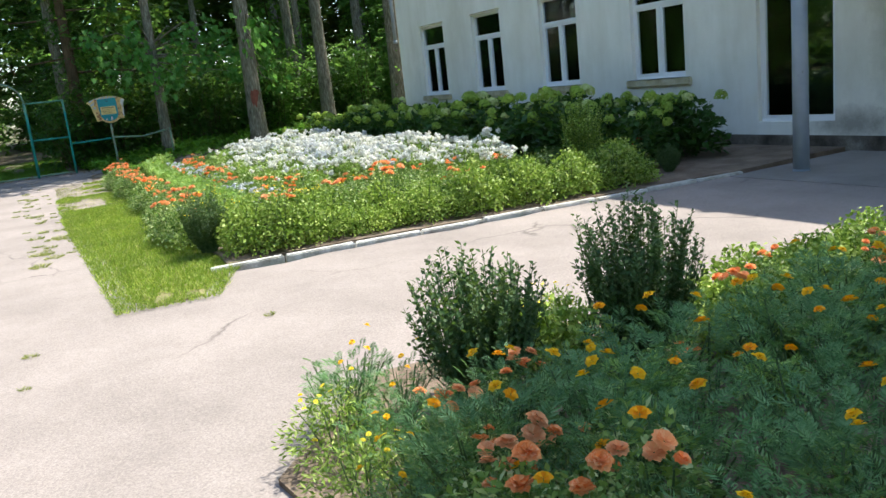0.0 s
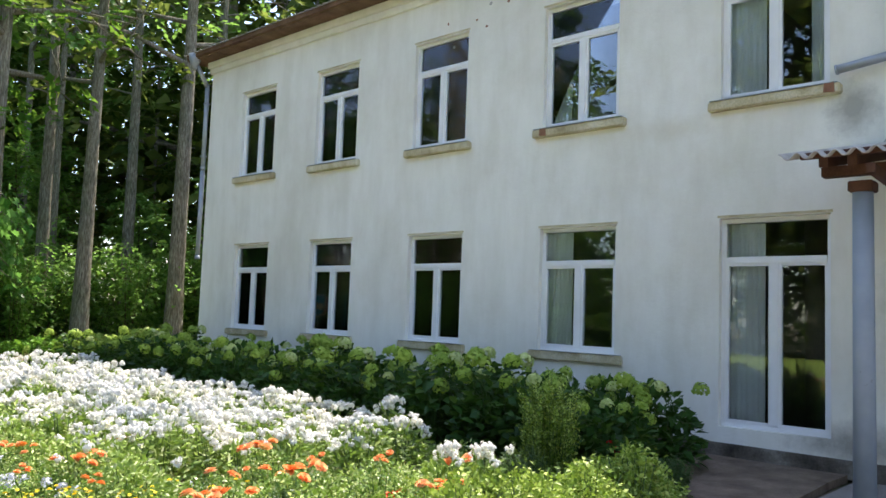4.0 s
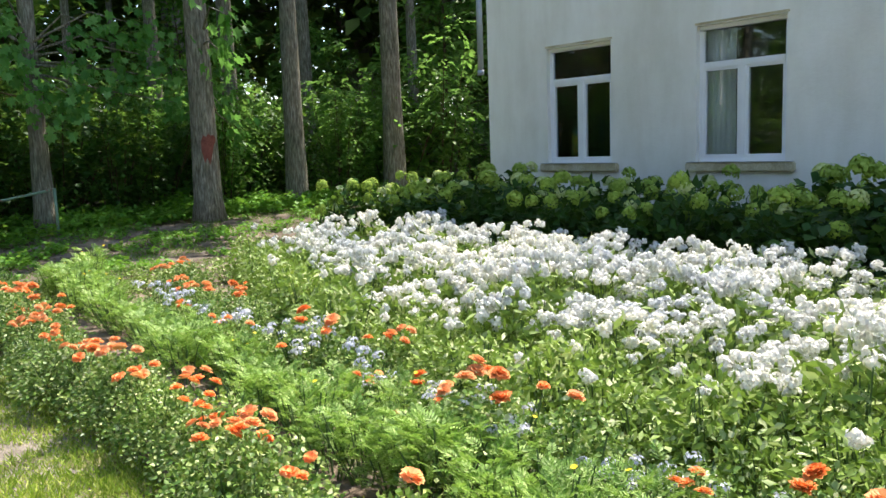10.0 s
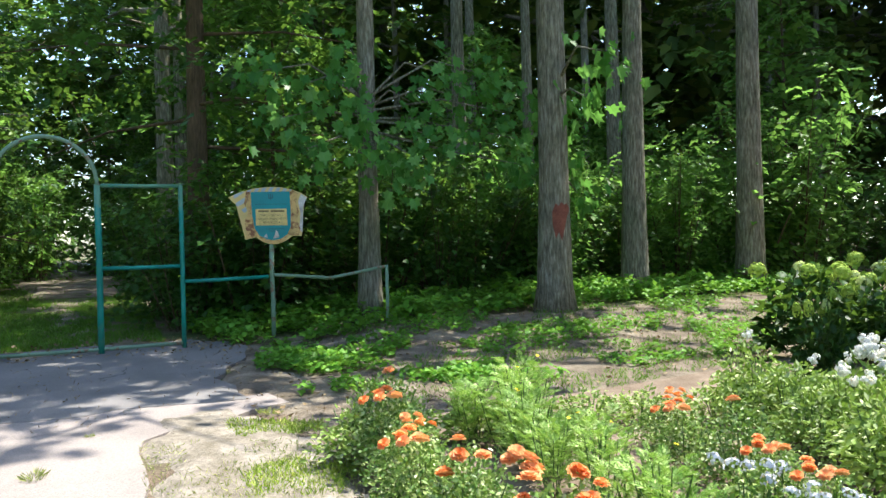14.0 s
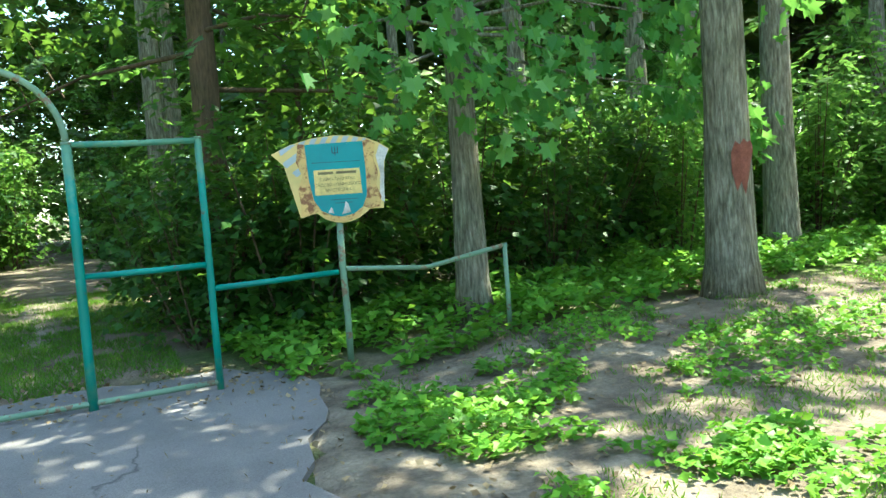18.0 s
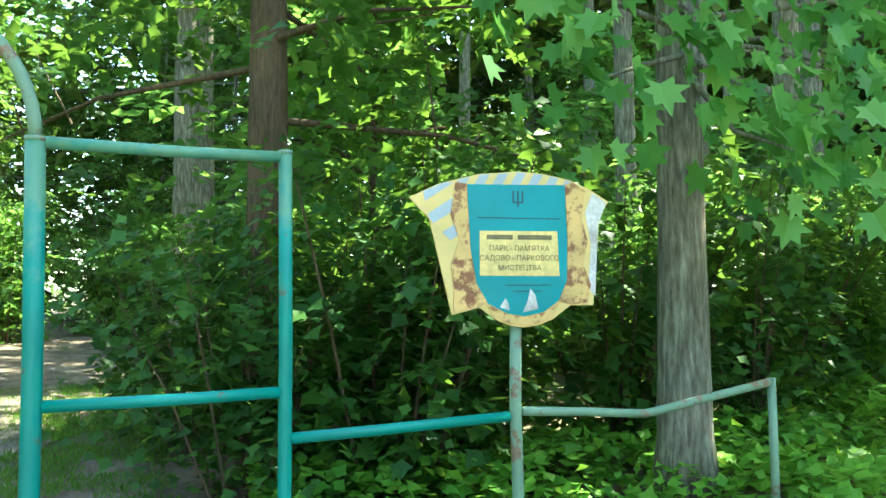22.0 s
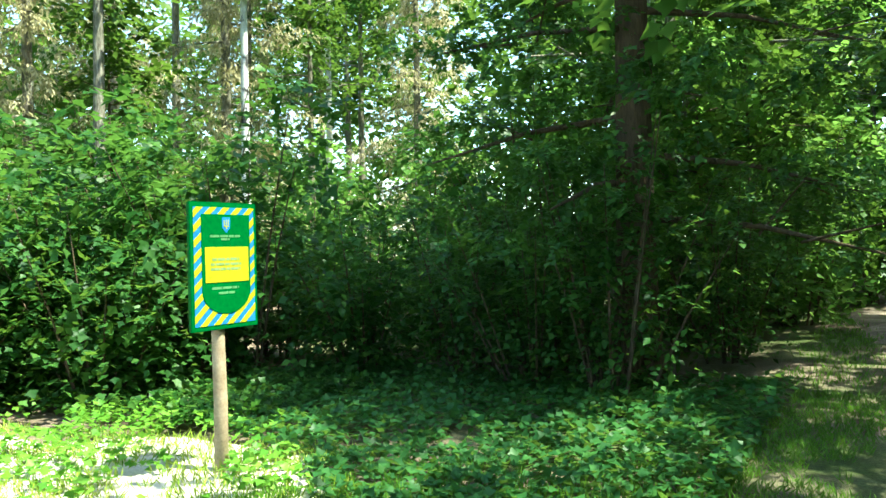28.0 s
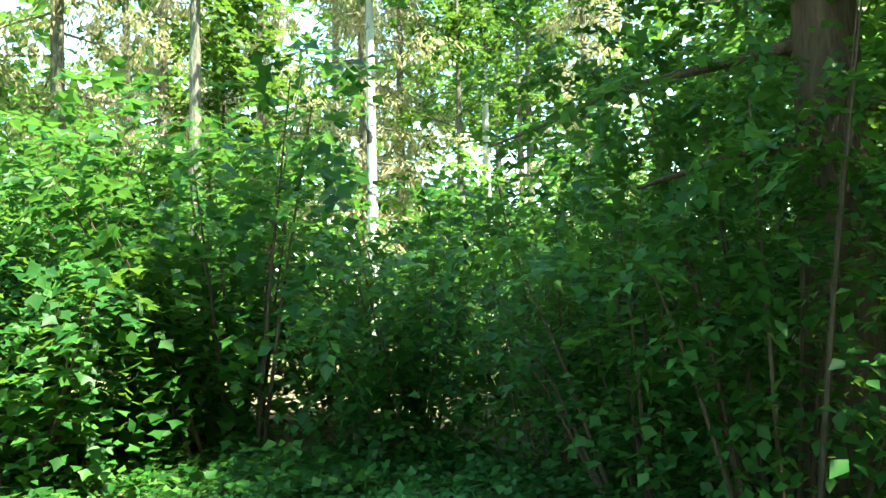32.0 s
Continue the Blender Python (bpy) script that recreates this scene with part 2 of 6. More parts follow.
M["chrome"] = plain("handle_metal", (0.75, 0.76, 0.78), 0.25, 0.9)
M["paper"] = plain("white_paper", (0.78, 0.78, 0.76), 0.9, 0, 40, 0.03)
M["asphalt"] = pavement_material("worn_pale_asphalt", (0.315, 0.270, 0.248), (0.23, 0.197, 0.180), 0.55)
M["slab"] = pavement_material("porch_concrete", (0.30, 0.27, 0.25), (0.20, 0.18, 0.165), 0.8)
M["kerb"] = surface("whitewashed_kerb", [(0.32, (0.30, 0.28, 0.24)), (0.5, (0.54, 0.52, 0.48)), (0.68, (0.74, 0.73, 0.70))], 5.0, 60.0, 0.95, 0, 0.5, 0.01)
M["soil"] = surface("dry_garden_soil", [(0.3, (0.12, 0.085, 0.06)), (0.7, (0.26, 0.20, 0.15))], 3.0, 40.0, 0.97, 0, 0.8, 0.02)
M["turf"] = surface("turf", [(0.3, (0.14, 0.15, 0.05)), (0.55, (0.23, 0.21, 0.09)), (0.75, (0.36, 0.30, 0.19))], 2.2, 70.0, 0.97, 0, 0.8, 0.02)
M["meadow"] = surface("mown_lawn", [(0.3, (0.13, 0.20, 0.035)), (0.6, (0.22, 0.31, 0.06)), (0.75, (0.33, 0.34, 0.12))], 1.5, 60.0, 0.97, 0, 0.8, 0.02)
M["bark"] = bark("grey_bark", [(0.32, (0.080, 0.070, 0.055)), (0.5, (0.190, 0.175, 0.145)), (0.68, (0.350, 0.335, 0.290))])
M["bark_brown"] = bark("brown_bark", [(0.3, (0.055, 0.040, 0.028)), (0.7, (0.155, 0.112, 0.078))])
M["birch"] = surface("birch_bark", [(0.36, (0.04, 0.04, 0.04)), (0.42, (0.62, 0.62, 0.60)), (0.8, (0.75, 0.74, 0.71))], 2.2, 30.0, 0.8, 0, 0.3, 0.004)
M["old_red"] = surface("faded_red_paint", [(0.3, (0.16, 0.05, 0.035)), (0.7, (0.28, 0.10, 0.07))], 9.0, 60.0, 0.9, 0, 0.6, 0.01)
M["teal"] = peeling("turquoise_gate_paint", (0.006, 0.215, 0.175), (0.15, 0.11, 0.06), 7.0, 0.64, 0.45, fade=(0.10, 0.24, 0.15))
M["teal_pale"] = peeling("faded_turquoise_paint", (0.17, 0.28, 0.19), (0.24, 0.17, 0.11), 8.0, 0.56, 0.6)
M["sign_teal"] = peeling("sign_turquoise", (0.0, 0.25, 0.28), (0.20, 0.09, 0.05), 9.0, 0.71, 0.4)
M["sign_yellow"] = peeling("sign_cream", (0.66, 0.50, 0.19), (0.24, 0.11, 0.06), 7.5, 0.70, 0.5, 0, 0.02)
M["sign_grey"] = peeling("sign_grey_blue", (0.36, 0.43, 0.47), (0.24, 0.11, 0.06), 7.5, 0.70, 0.5, 0, 0.02)
M["rusted_cream"] = peeling("rust_eaten_cream", (0.62, 0.42, 0.16), (0.30, 0.13, 0.06), 13.0, 0.49, 0.7, 0, 0.09)
M["plate"] = plain("cream_plate", (0.70, 0.54, 0.20), 0.5)
M["ink"] = plain("dark_lettering", (0.16, 0.13, 0.06), 0.7)
M["ink_teal"] = plain("dark_emblem", (0.02, 0.08, 0.10), 0.7)
M["board_green"] = plain("board_green", (0.002, 0.125, 0.022), 0.35, 0, 30, 0.06)
M["board_blue"] = plain("board_blue", (0.03, 0.20, 0.50), 0.35, 0, 30, 0.06)
M["board_yellow"] = plain("board_yellow", (0.42, 0.42, 0.02), 0.35, 0, 30, 0.06)
M["board_pale"] = plain("board_pale_lettering", (0.10, 0.27, 0.11), 0.5)
M["board_grey"] = plain("board_lettering", (0.22, 0.33, 0.14), 0.5)
M["post_wood"] = surface("bare_post_wood", [(0.3, (0.30, 0.22, 0.14)), (0.7, (0.50, 0.40, 0.28))], 9.0, 60.0, 0.85, 0, 0.5, 0.006)
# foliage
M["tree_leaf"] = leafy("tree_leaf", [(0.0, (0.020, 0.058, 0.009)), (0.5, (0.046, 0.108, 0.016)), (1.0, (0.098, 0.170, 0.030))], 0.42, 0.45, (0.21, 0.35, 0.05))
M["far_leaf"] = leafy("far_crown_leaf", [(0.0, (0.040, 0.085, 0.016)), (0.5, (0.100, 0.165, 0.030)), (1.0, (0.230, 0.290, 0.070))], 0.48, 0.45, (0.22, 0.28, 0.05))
# brighter copy of the tree leaf: sunlight on the foliage is in the colour
M["sun_leaf"] = leafy("sun_brightened_leaf", [(0.0, (0.045, 0.130, 0.020)), (0.6, (0.105, 0.235, 0.038)), (1.0, (0.230, 0.380, 0.080))], 0.54, 0.42, (0.27, 0.50, 0.10))
M["maple_leaf"] = leafy("maple_leaf", [(0.0, (0.026, 0.110, 0.014)), (0.6, (0.055, 0.175, 0.022)), (1.0, (0.110, 0.240, 0.036))], 0.45)
M["dry_twig"] = leafy("bleached_twig", [(0.0, (0.26, 0.25, 0.12)), (0.5, (0.46, 0.42, 0.25)), (1.0, (0.66, 0.60, 0.44))], 0.45, 0.7, (0.4, 0.38, 0.2))
M["litter"] = leafy("dry_litter", [(0.0, (0.14, 0.095, 0.055)), (1.0, (0.34, 0.26, 0.16))], 0.1, 0.8, (0.2, 0.15, 0.08))
# maple leaf made lighter, so shaded boughs look as if the sun hits them
M["sunlit_bough_leaf"] = leafy("sunlit_bough_leaf", [(0.0, (0.050, 0.180, 0.035)), (0.7, (0.110, 0.290, 0.060)), (1.0, (0.220, 0.440, 0.130))], 0.48, 0.4, (0.22, 0.46, 0.08))
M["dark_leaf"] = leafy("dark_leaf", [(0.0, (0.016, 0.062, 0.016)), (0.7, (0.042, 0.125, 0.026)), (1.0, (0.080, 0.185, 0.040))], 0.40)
M["bush_leaf"] = leafy("bush_leaf", [(0.0, (0.013, 0.055, 0.010)), (0.6, (0.034, 0.110, 0.018)), (1.0, (0.095, 0.205, 0.034))], 0.40, 0.45, (0.16, 0.32, 0.05))
M["weed_leaf"] = leafy("weed_leaf", [(0.0, (0.080, 0.240, 0.028)), (1.0, (0.200, 0.420, 0.055))], 0.42)
M["ivy_leaf"] = leafy("ivy_leaf", [(0.0, (0.020, 0.085, 0.022)), (1.0, (0.055, 0.165, 0.040))], 0.36)
# the two palest stops paint sun glints onto some of the leaves
M["rose_leaf"] = leafy("rose_leaf", [(0.0, (0.070, 0.150, 0.035)), (0.55, (0.210, 0.330, 0.085)), (0.85, (0.420, 0.500, 0.200)), (1.0, (0.640, 0.680, 0.420))], 0.22, 0.35)
M["feather_leaf"] = leafy("feather_leaf", [(0.0, (0.150, 0.290, 0.060)), (0.7, (0.330, 0.500, 0.130)), (1.0, (0.520, 0.640, 0.280))], 0.30)
M["fern_leaf"] = leafy("ferny_leaf", [(0.0, (0.075, 0.185, 0.075)), (1.0, (0.210, 0.370, 0.175))], 0.30)
M["phlox_leaf"] = leafy("phlox_leaf", [(0.0, (0.140, 0.230, 0.045)), (0.7, (0.310, 0.430, 0.110)), (1.0, (0.620, 0.660, 0.400))], 0.25)
M["edge_leaf"] = leafy("edging_leaf", [(0.0, (0.110, 0.190, 0.030)), (0.6, (0.280, 0.400, 0.070)), (1.0, (0.500, 0.580, 0.180))], 0.26)
M["hydrangea_leaf"] = leafy("hydrangea_leaf", [(0.0, (0.014, 0.050, 0.012)), (1.0, (0.040, 0.110, 0.024))], 0.25)
M["box_leaf"] = leafy("boxwood_leaf", [(0.0, (0.028, 0.070, 0.026)), (0.8, (0.075, 0.135, 0.048)), (1.0, (0.160, 0.230, 0.090))], 0.20)
M["grass"] = leafy("lawn_grass", [(0.0, (0.150, 0.270, 0.028)), (0.6, (0.330, 0.450, 0.055)), (1.0, (0.560, 0.570, 0.170))], 0.30)
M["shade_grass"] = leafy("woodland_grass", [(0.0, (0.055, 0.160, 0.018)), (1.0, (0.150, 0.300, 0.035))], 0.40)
M["dry_grass"] = leafy("dry_tuft", [(0.0, (0.20, 0.24, 0.07)), (1.0, (0.45, 0.43, 0.20))], 0.3)
M["stem"] = plain("green_stem", (0.09, 0.15, 0.05), 0.7)
WHITE = (0.9, 0.9, 0.9)
M["orange"] = leafy("orange_petal", [(0.0, (0.87, 0.25, 0.06)), (0.5, (0.91, 0.37, 0.13)), (1.0, (0.94, 0.53, 0.27))], 0.30, 0.6, (0.8, 0.2, 0.04))
M["peach"] = leafy("peach_petal", [(0.0, (0.86, 0.36, 0.14)), (1.0, (0.92, 0.55, 0.30))], 0.30, 0.6, (0.85, 0.4, 0.2))
M["red"] = leafy("red_petal", [(0.0, (0.55, 0.01, 0.01)), (1.0, (0.75, 0.04, 0.02))], 0.25, 0.6, (0.7, 0.02, 0.02))
M["yellow"] = leafy("yellow_petal", [(0.0, (0.84, 0.60, 0.015)), (1.0, (0.90, 0.78, 0.06))], 0.30, 0.6, (0.8, 0.5, 0.02))
M["marigold"] = leafy("golden_petal", [(0.0, (0.80, 0.30, 0.005)), (1.0, (0.86, 0.48, 0.01))], 0.30, 0.6, (0.8, 0.35, 0.01))
M["golden"] = leafy("bright_golden_petal", [(0.0, (0.86, 0.45, 0.005)), (1.0, (0.90, 0.62, 0.02))], 0.30, 0.6, (0.8, 0.45, 0.01))
M["white"] = leafy("white_petal", [(0.0, (0.78, 0.78, 0.78)), (1.0, (0.88, 0.88, 0.88))], 0.25, 0.7, WHITE)
M["blue"] = leafy("pale_blue_petal", [(0.0, (0.58, 0.60, 0.76)), (1.0, (0.80, 0.81, 0.90))], 0.25, 0.7, (0.5, 0.5, 0.75))
M["lime"] = leafy("lime_floret", [(0.0, (0.24, 0.38, 0.05)), (1.0, (0.42, 0.56, 0.12))], 0.30, 0.7, (0.4, 0.5, 0.12))
M["cream_green"] = leafy("cream_floret", [(0.0, (0.50, 0.61, 0.20)), (1.0, (0.72, 0.78, 0.42))], 0.30, 0.7, (0.6, 0.65, 0.35))


def ground_material():
    """Woodland floor: soil and leaf litter, with moss and worn tracks."""
    m, nt, b = start("woodland_floor", 0.97, 0.0, 0.15)
    pos = where(nt)
    soil = ramp(nt, noise_of(nt, pos, 1.1, 8.0, 0.7), [(0.3, (0.10, 0.075, 0.050)), (0.6, (0.24, 0.19, 0.145))])
    green = ramp(nt, noise_of(nt, pos, 9.0, 5.0), [(0.3, (0.035, 0.075, 0.015)), (0.7, (0.09, 0.15, 0.03))])
    f = ramp(nt, noise_of(nt, pos, 0.35, 4.0), [(0.45, (0, 0, 0)), (0.6, (0.8, 0.8, 0.8))])
    litter = ramp(nt, noise_of(nt, pos, 45.0, 3.0), [(0.3, (0.6, 0.6, 0.6)), (0.7, (1.25, 1.2, 1.15))])
    nt.links.new(mix(nt, 1.0, mix(nt, f, soil, green), litter, "MULTIPLY"), b.inputs["Base Color"])
    bump(nt, b, noise_of(nt, pos, 25.0, 8.0, 0.7), 0.9, 0.03)
    return m


M["floor"] = ground_material()
M["dirt"] = surface("trodden_dirt", [(0.28, (0.075, 0.058, 0.04)), (0.45, (0.145, 0.115, 0.085)), (0.68, (0.27, 0.225, 0.17))], 2.6, 26.0, 0.97, 0, 1.0, 0.04)
M["verge"] = surface("trodden_sandy_verge", [(0.3, (0.15, 0.125, 0.09)), (0.5, (0.25, 0.215, 0.17)), (0.7, (0.36, 0.31, 0.26))], 4.5, 30.0, 0.97, 0, 1.0, 0.03)
# dry sandy soil, lightened further to carry the glare of the sun
M["sand"] = surface("sun_whitened_sandy_soil", [(0.3, (0.42, 0.37, 0.29)), (0.65, (0.60, 0.55, 0.46))], 2.0, 40.0, 0.97, 0, 0.7, 0.02)
# darker copy of the forecourt asphalt, with the tree shade in its colour
M["road"] = pavement_material("shade_darkened_asphalt", (0.215, 0.20, 0.195), (0.135, 0.128, 0.125), 0.6)


# ---- building blocks ----
class Geo:
    """Collects the faces of one mesh."""

    def __init__(self):
        self.v, self.f = [], []

    def face(self, *pts):
        n = len(self.v)
        self.v += [tuple(p) for p in pts]
        self.f.append(tuple(range(n, n + len(pts))))
        return self

    def box(self, x0, x1, y0, y1, z0, z1, m=None):
        c = [Vector(p) for p in ((x0, y0, z0), (x1, y0, z0), (x1, y1, z0), (x0, y1, z0), (x0, y0, z1), (x1, y0, z1), (x1, y1, z1), (x0, y1, z1))]
        n = len(self.v)
        self.v += [tuple(m @ p if m else p) for p in c]
        self.f += [tuple(n + i for i in q) for q in ((3, 2, 1, 0), (4, 5, 6, 7), (0, 1, 5, 4), (1, 2, 6, 5), (2, 3, 7, 6), (3, 0, 4, 7))]
        return self

    def tube(self, pts, radii, seg=10, wobble=0.0, rng=None, caps=True):
        pts = [Vector(p) for p in pts]
        if isinstance(radii, (int, float)):
            radii = [radii] * len(pts)
        n0, side = len(self.v), None
        for i, p in enumerate(pts):
            d = (pts[min(i + 1, len(pts) - 1)] - pts[max(i - 1, 0)]).normalized()
            side = d.orthogonal().normalized() if side is None else (side - d * side.dot(d)).normalized()
            up = d.cross(side)
            for k in range(seg):
                a = 2 * math.pi * k / seg
                r = radii[i] * (1 + (wobble * (rng.random() - 0.5) if wobble else 0))
                self.v.append(tuple(p + side * math.cos(a) * r + up * math.sin(a) * r))
        for i in range(len(pts) - 1):
            for k in range(seg):
                a, b = n0 + i * seg + k, n0 + i * seg + (k + 1) % seg
                self.f.append((a, b, b + seg, a + seg))
        if caps:
            self.f.append(tuple(n0 + k for k in reversed(range(seg))))
            self.f.append(tuple(n0 + (len(pts) - 1) * seg + k for k in range(seg)))
        return self

    def prism(self, outline, m, depth):
        """A flat outline (x, z pairs) with a depth along its own y, set at the pose m."""
        n, k = len(self.v), len(outline)
        self.v += [tuple(m @ Vector((x, 0, z))) for x, z in outline] + [tuple(m @ Vector((x, depth, z))) for x, z in outline]
        self.f += [tuple(range(n, n + k)), tuple(reversed(range(n + k, n + 2 * k)))]
        self.f += [(n + (i + 1) % k, n + i, n + k + i, n + k + (i + 1) % k) for i in range(k)]
        return self

    def mesh(self, name, material, smooth=False):
        me = bpy.data.meshes.new(name)
        me.from_pydata(self.v, [], self.f)
        if smooth:
            me.polygons.foreach_set("use_smooth", [True] * len(me.polygons))
        me.materials.append(M[material])
        return me


def bevel(me, width=0.008, segments=2):
    bm = bmesh.new()
    bm.from_mesh(me)
    bmesh.ops.remove_doubles(bm, verts=bm.verts, dist=0.0004)
    edges = [e for e in bm.edges if len(e.link_faces) == 2 and e.calc_face_angle(0) > 0.6]
    bmesh.ops.bevel(bm, geom=edges, offset=width, segments=segments, affect="EDGES", clamp_overlap=True)
    bm.to_mesh(me)
    bm.free()
    return me


def thing(name, label, category, group="", at=None, kind=""):
    ob = new(name)
    ob.empty_display_size = 0.1
    if at is not None:
        ob.matrix_basis = at
    return tagged(ob, label, category, group, kind)


def part(name, me, parent=None, label="", kind=""):
    ob = new(name, me)
    if parent is not None:
        ob.parent = parent
    return tagged(ob, label, kind=kind)


def structure(name, me, label, category):
    return tagged(new(name, me), label, category, kind="structure")


def cards(name, material, base, axis, normal, length, width, fold=0.18, curl=0.0, broad=0.45, lobed=False):
    """Many small leaves in one mesh: each one a blade of two halves that meet at its rib, or three lobes."""
    base, axis, normal = (np.asarray(a, float).reshape(-1, 3) for a in (base, axis, normal))
    n = len(base)
    length = np.broadcast_to(np.asarray(length, float), (n,))[:, None]
    width = np.broadcast_to(np.asarray(width, float), (n,))[:, None]
    axis = axis / (np.linalg.norm(axis, axis=1, keepdims=True) + 1e-9)
    side = np.cross(axis, normal)
    side /= np.linalg.norm(side, axis=1, keepdims=True) + 1e-9
    up = np.cross(side, axis)
    if lobed:
        pts = [(0.0, 0.0, 0.0), (0.58, 0.40, 0.5), (0.30, 0.56, 0.2), (0.0, 1.0, -curl), (-0.30, 0.56, 0.2), (-0.58, 0.40, 0.5)]
        tri = [0, 1, 2, 0, 2, 3, 0, 3, 4, 0, 4, 5]
    else:
        pts = [(0.0, 0.0, 0.0), (0.5, broad, 1.0), (0.0, 1.0, -curl), (-0.5, broad, 1.0)]
        tri = [0, 1, 2, 0, 2, 3]
    m, k = len(pts), len(tri) // 3
    v = np.empty((n, m, 3))
    for i, (a, b, c) in enumerate(pts):
        v[:, i] = base + side * width * a + axis * length * b + up * (width * fold * c if c > 0 else length * c)
    idx = (np.arange(n)[:, None] * m + np.array(tri)).ravel()
    me = bpy.data.meshes.new(name)
    me.vertices.add(m * n)
    me.vertices.foreach_set("co", v.ravel())
    me.loops.add(3 * k * n)
    me.loops.foreach_set("vertex_index", idx.astype(np.int32))
    me.polygons.add(k * n)
    me.polygons.foreach_set("loop_start", (np.arange(k * n) * 3).astype(np.int32))
    me.update(calc_edges=True)
    me.materials.append(M[material])
    return me


def unit(rng, n):
    v = rng.normal(size=(n, 3))
    return v / np.linalg.norm(v, axis=1, keepdims=True)


def foliage(rng, centres, spread, per, up=0.5, out=0.6, leaf=0.12, n=9):
    """Leaves in flat drooping sprays along twigs, the sprays in clumps: base, axis, normal."""
    centres = np.asarray(centres, float)
    k = max(1, round(per / n))
    c = np.repeat(centres, k, axis=0)
    s = np.repeat(np.broadcast_to(np.asarray(spread, float), (len(centres), 3)), k, axis=0)
    m = len(c)
    off = unit(rng, m) * (rng.random((m, 1)) ** 0.45)
    d = off * [out * 1.3, out * 1.3, 0.25] + unit(rng, m) * [0.75, 0.75, 0.3]
    d[:, 2] -= 0.1 + 0.3 * rng.random(m)
    d /= np.linalg.norm(d, axis=1, keepdims=True)
    side = np.cross(d, [0, 0, 1.0]) + unit(rng, m) * 0.4 * (1.1 - 0.6 * up)
    side -= d * (side * d).sum(1, keepdims=True)
    side /= np.linalg.norm(side, axis=1, keepdims=True)
    nor = np.cross(side, d)
    f = (np.arange(n) + 0.5) / n
    sign = np.where(np.arange(n) % 2 == 0, 1.0, -1.0)[None, :, None]
    ff = f[None, :, None]
    reach = leaf * n * 0.34 * rng.uniform(0.7, 1.25, (m, 1, 1))
    p = (c + off * s)[:, None] + d[:, None] * (ff - 0.35) * reach + side[:, None] * sign * leaf * 0.1 + rng.normal(0, leaf * 0.14, (m, n, 3))
    p[:, :, 2] -= (f ** 2)[None] * reach[:, :, 0] * 0.22
    axis = d[:, None] * (0.4 + 0.6 * ff) + side[:, None] * sign * (0.95 - 0.7 * ff) + unit(rng, m * n).reshape(m, n, 3) * 0.28
    normal = nor[:, None] + unit(rng, m * n).reshape(m, n, 3) * 0.38
    return p.reshape(-1, 3), axis.reshape(-1, 3), normal.reshape(-1, 3)


# ---- ground, pavement, kerb ----
def ragged(rng, pts, step=0.35, jitter=0.08):
    """An outline with an uneven edge between the corners given."""
    out = []
    for (x0, y0), (x1, y1) in zip(pts, pts[1:] + pts[:1]):
        k = max(1, int(math.hypot(x1 - x0, y1 - y0) / step))
        for i in range(k):
            f = i / k
            out.append((x0 + (x1 - x0) * f + rng.uniform(-jitter, jitter), y0 + (y1 - y0) * f + rng.uniform(-jitter, jitter)))
    return out


def sheet(name, outline, z, material, label, category, thick=0.05):
    """A flat layer of the ground with an edge of its own."""
    bm = bmesh.new()
    top = bm.faces.new([bm.verts.new((x, y, z)) for x, y in outline])
    if top.normal.z < 0:
        top.normal_flip()
    bm.normal_update()
    if top.normal.z < 0:
        bmesh.ops.reverse_faces(bm, faces=[top])
    edges = list(top.edges)
    ex = bmesh.ops.extrude_edge_only(bm, edges=edges)
    for v in ex["geom"]:
        if isinstance(v, bmesh.types.BMVert):
            v.co.z -= thick
    bmesh.ops.triangulate(bm, faces=[f for f in bm.faces if len(f.verts) > 4])
    bmesh.ops.recalc_face_normals(bm, faces=bm.faces)
    me = bpy.data.meshes.new(name)
    bm.to_mesh(me)
    bm.free()
    me.materials.append(M[material])
    return structure(name, me, label, category)


RN = np.random.default_rng(7)


def smooth(a, b, v):
    f = min(1.0, max(0.0, (v - a) / (b - a)))
    return f * f * (3 - 2 * f)


def rise(x, y):
    """The height of the bank on which the wood begins."""
    return 0.22 * smooth(0.6, 2.6, x) * smooth(17.2, 20.2, y) + 0.10 * smooth(23, 30, y) * smooth(1.0, -0.5, -x - 4.5)


def inside(poly, x, y):
    hit = False
    for (x0, y0), (x1, y1) in zip(poly, poly[1:] + poly[:1]):
        if (y0 > y) != (y1 > y) and x < x0 + (y - y0) * (x1 - x0) / (y1 - y0):
            hit = not hit
    return hit


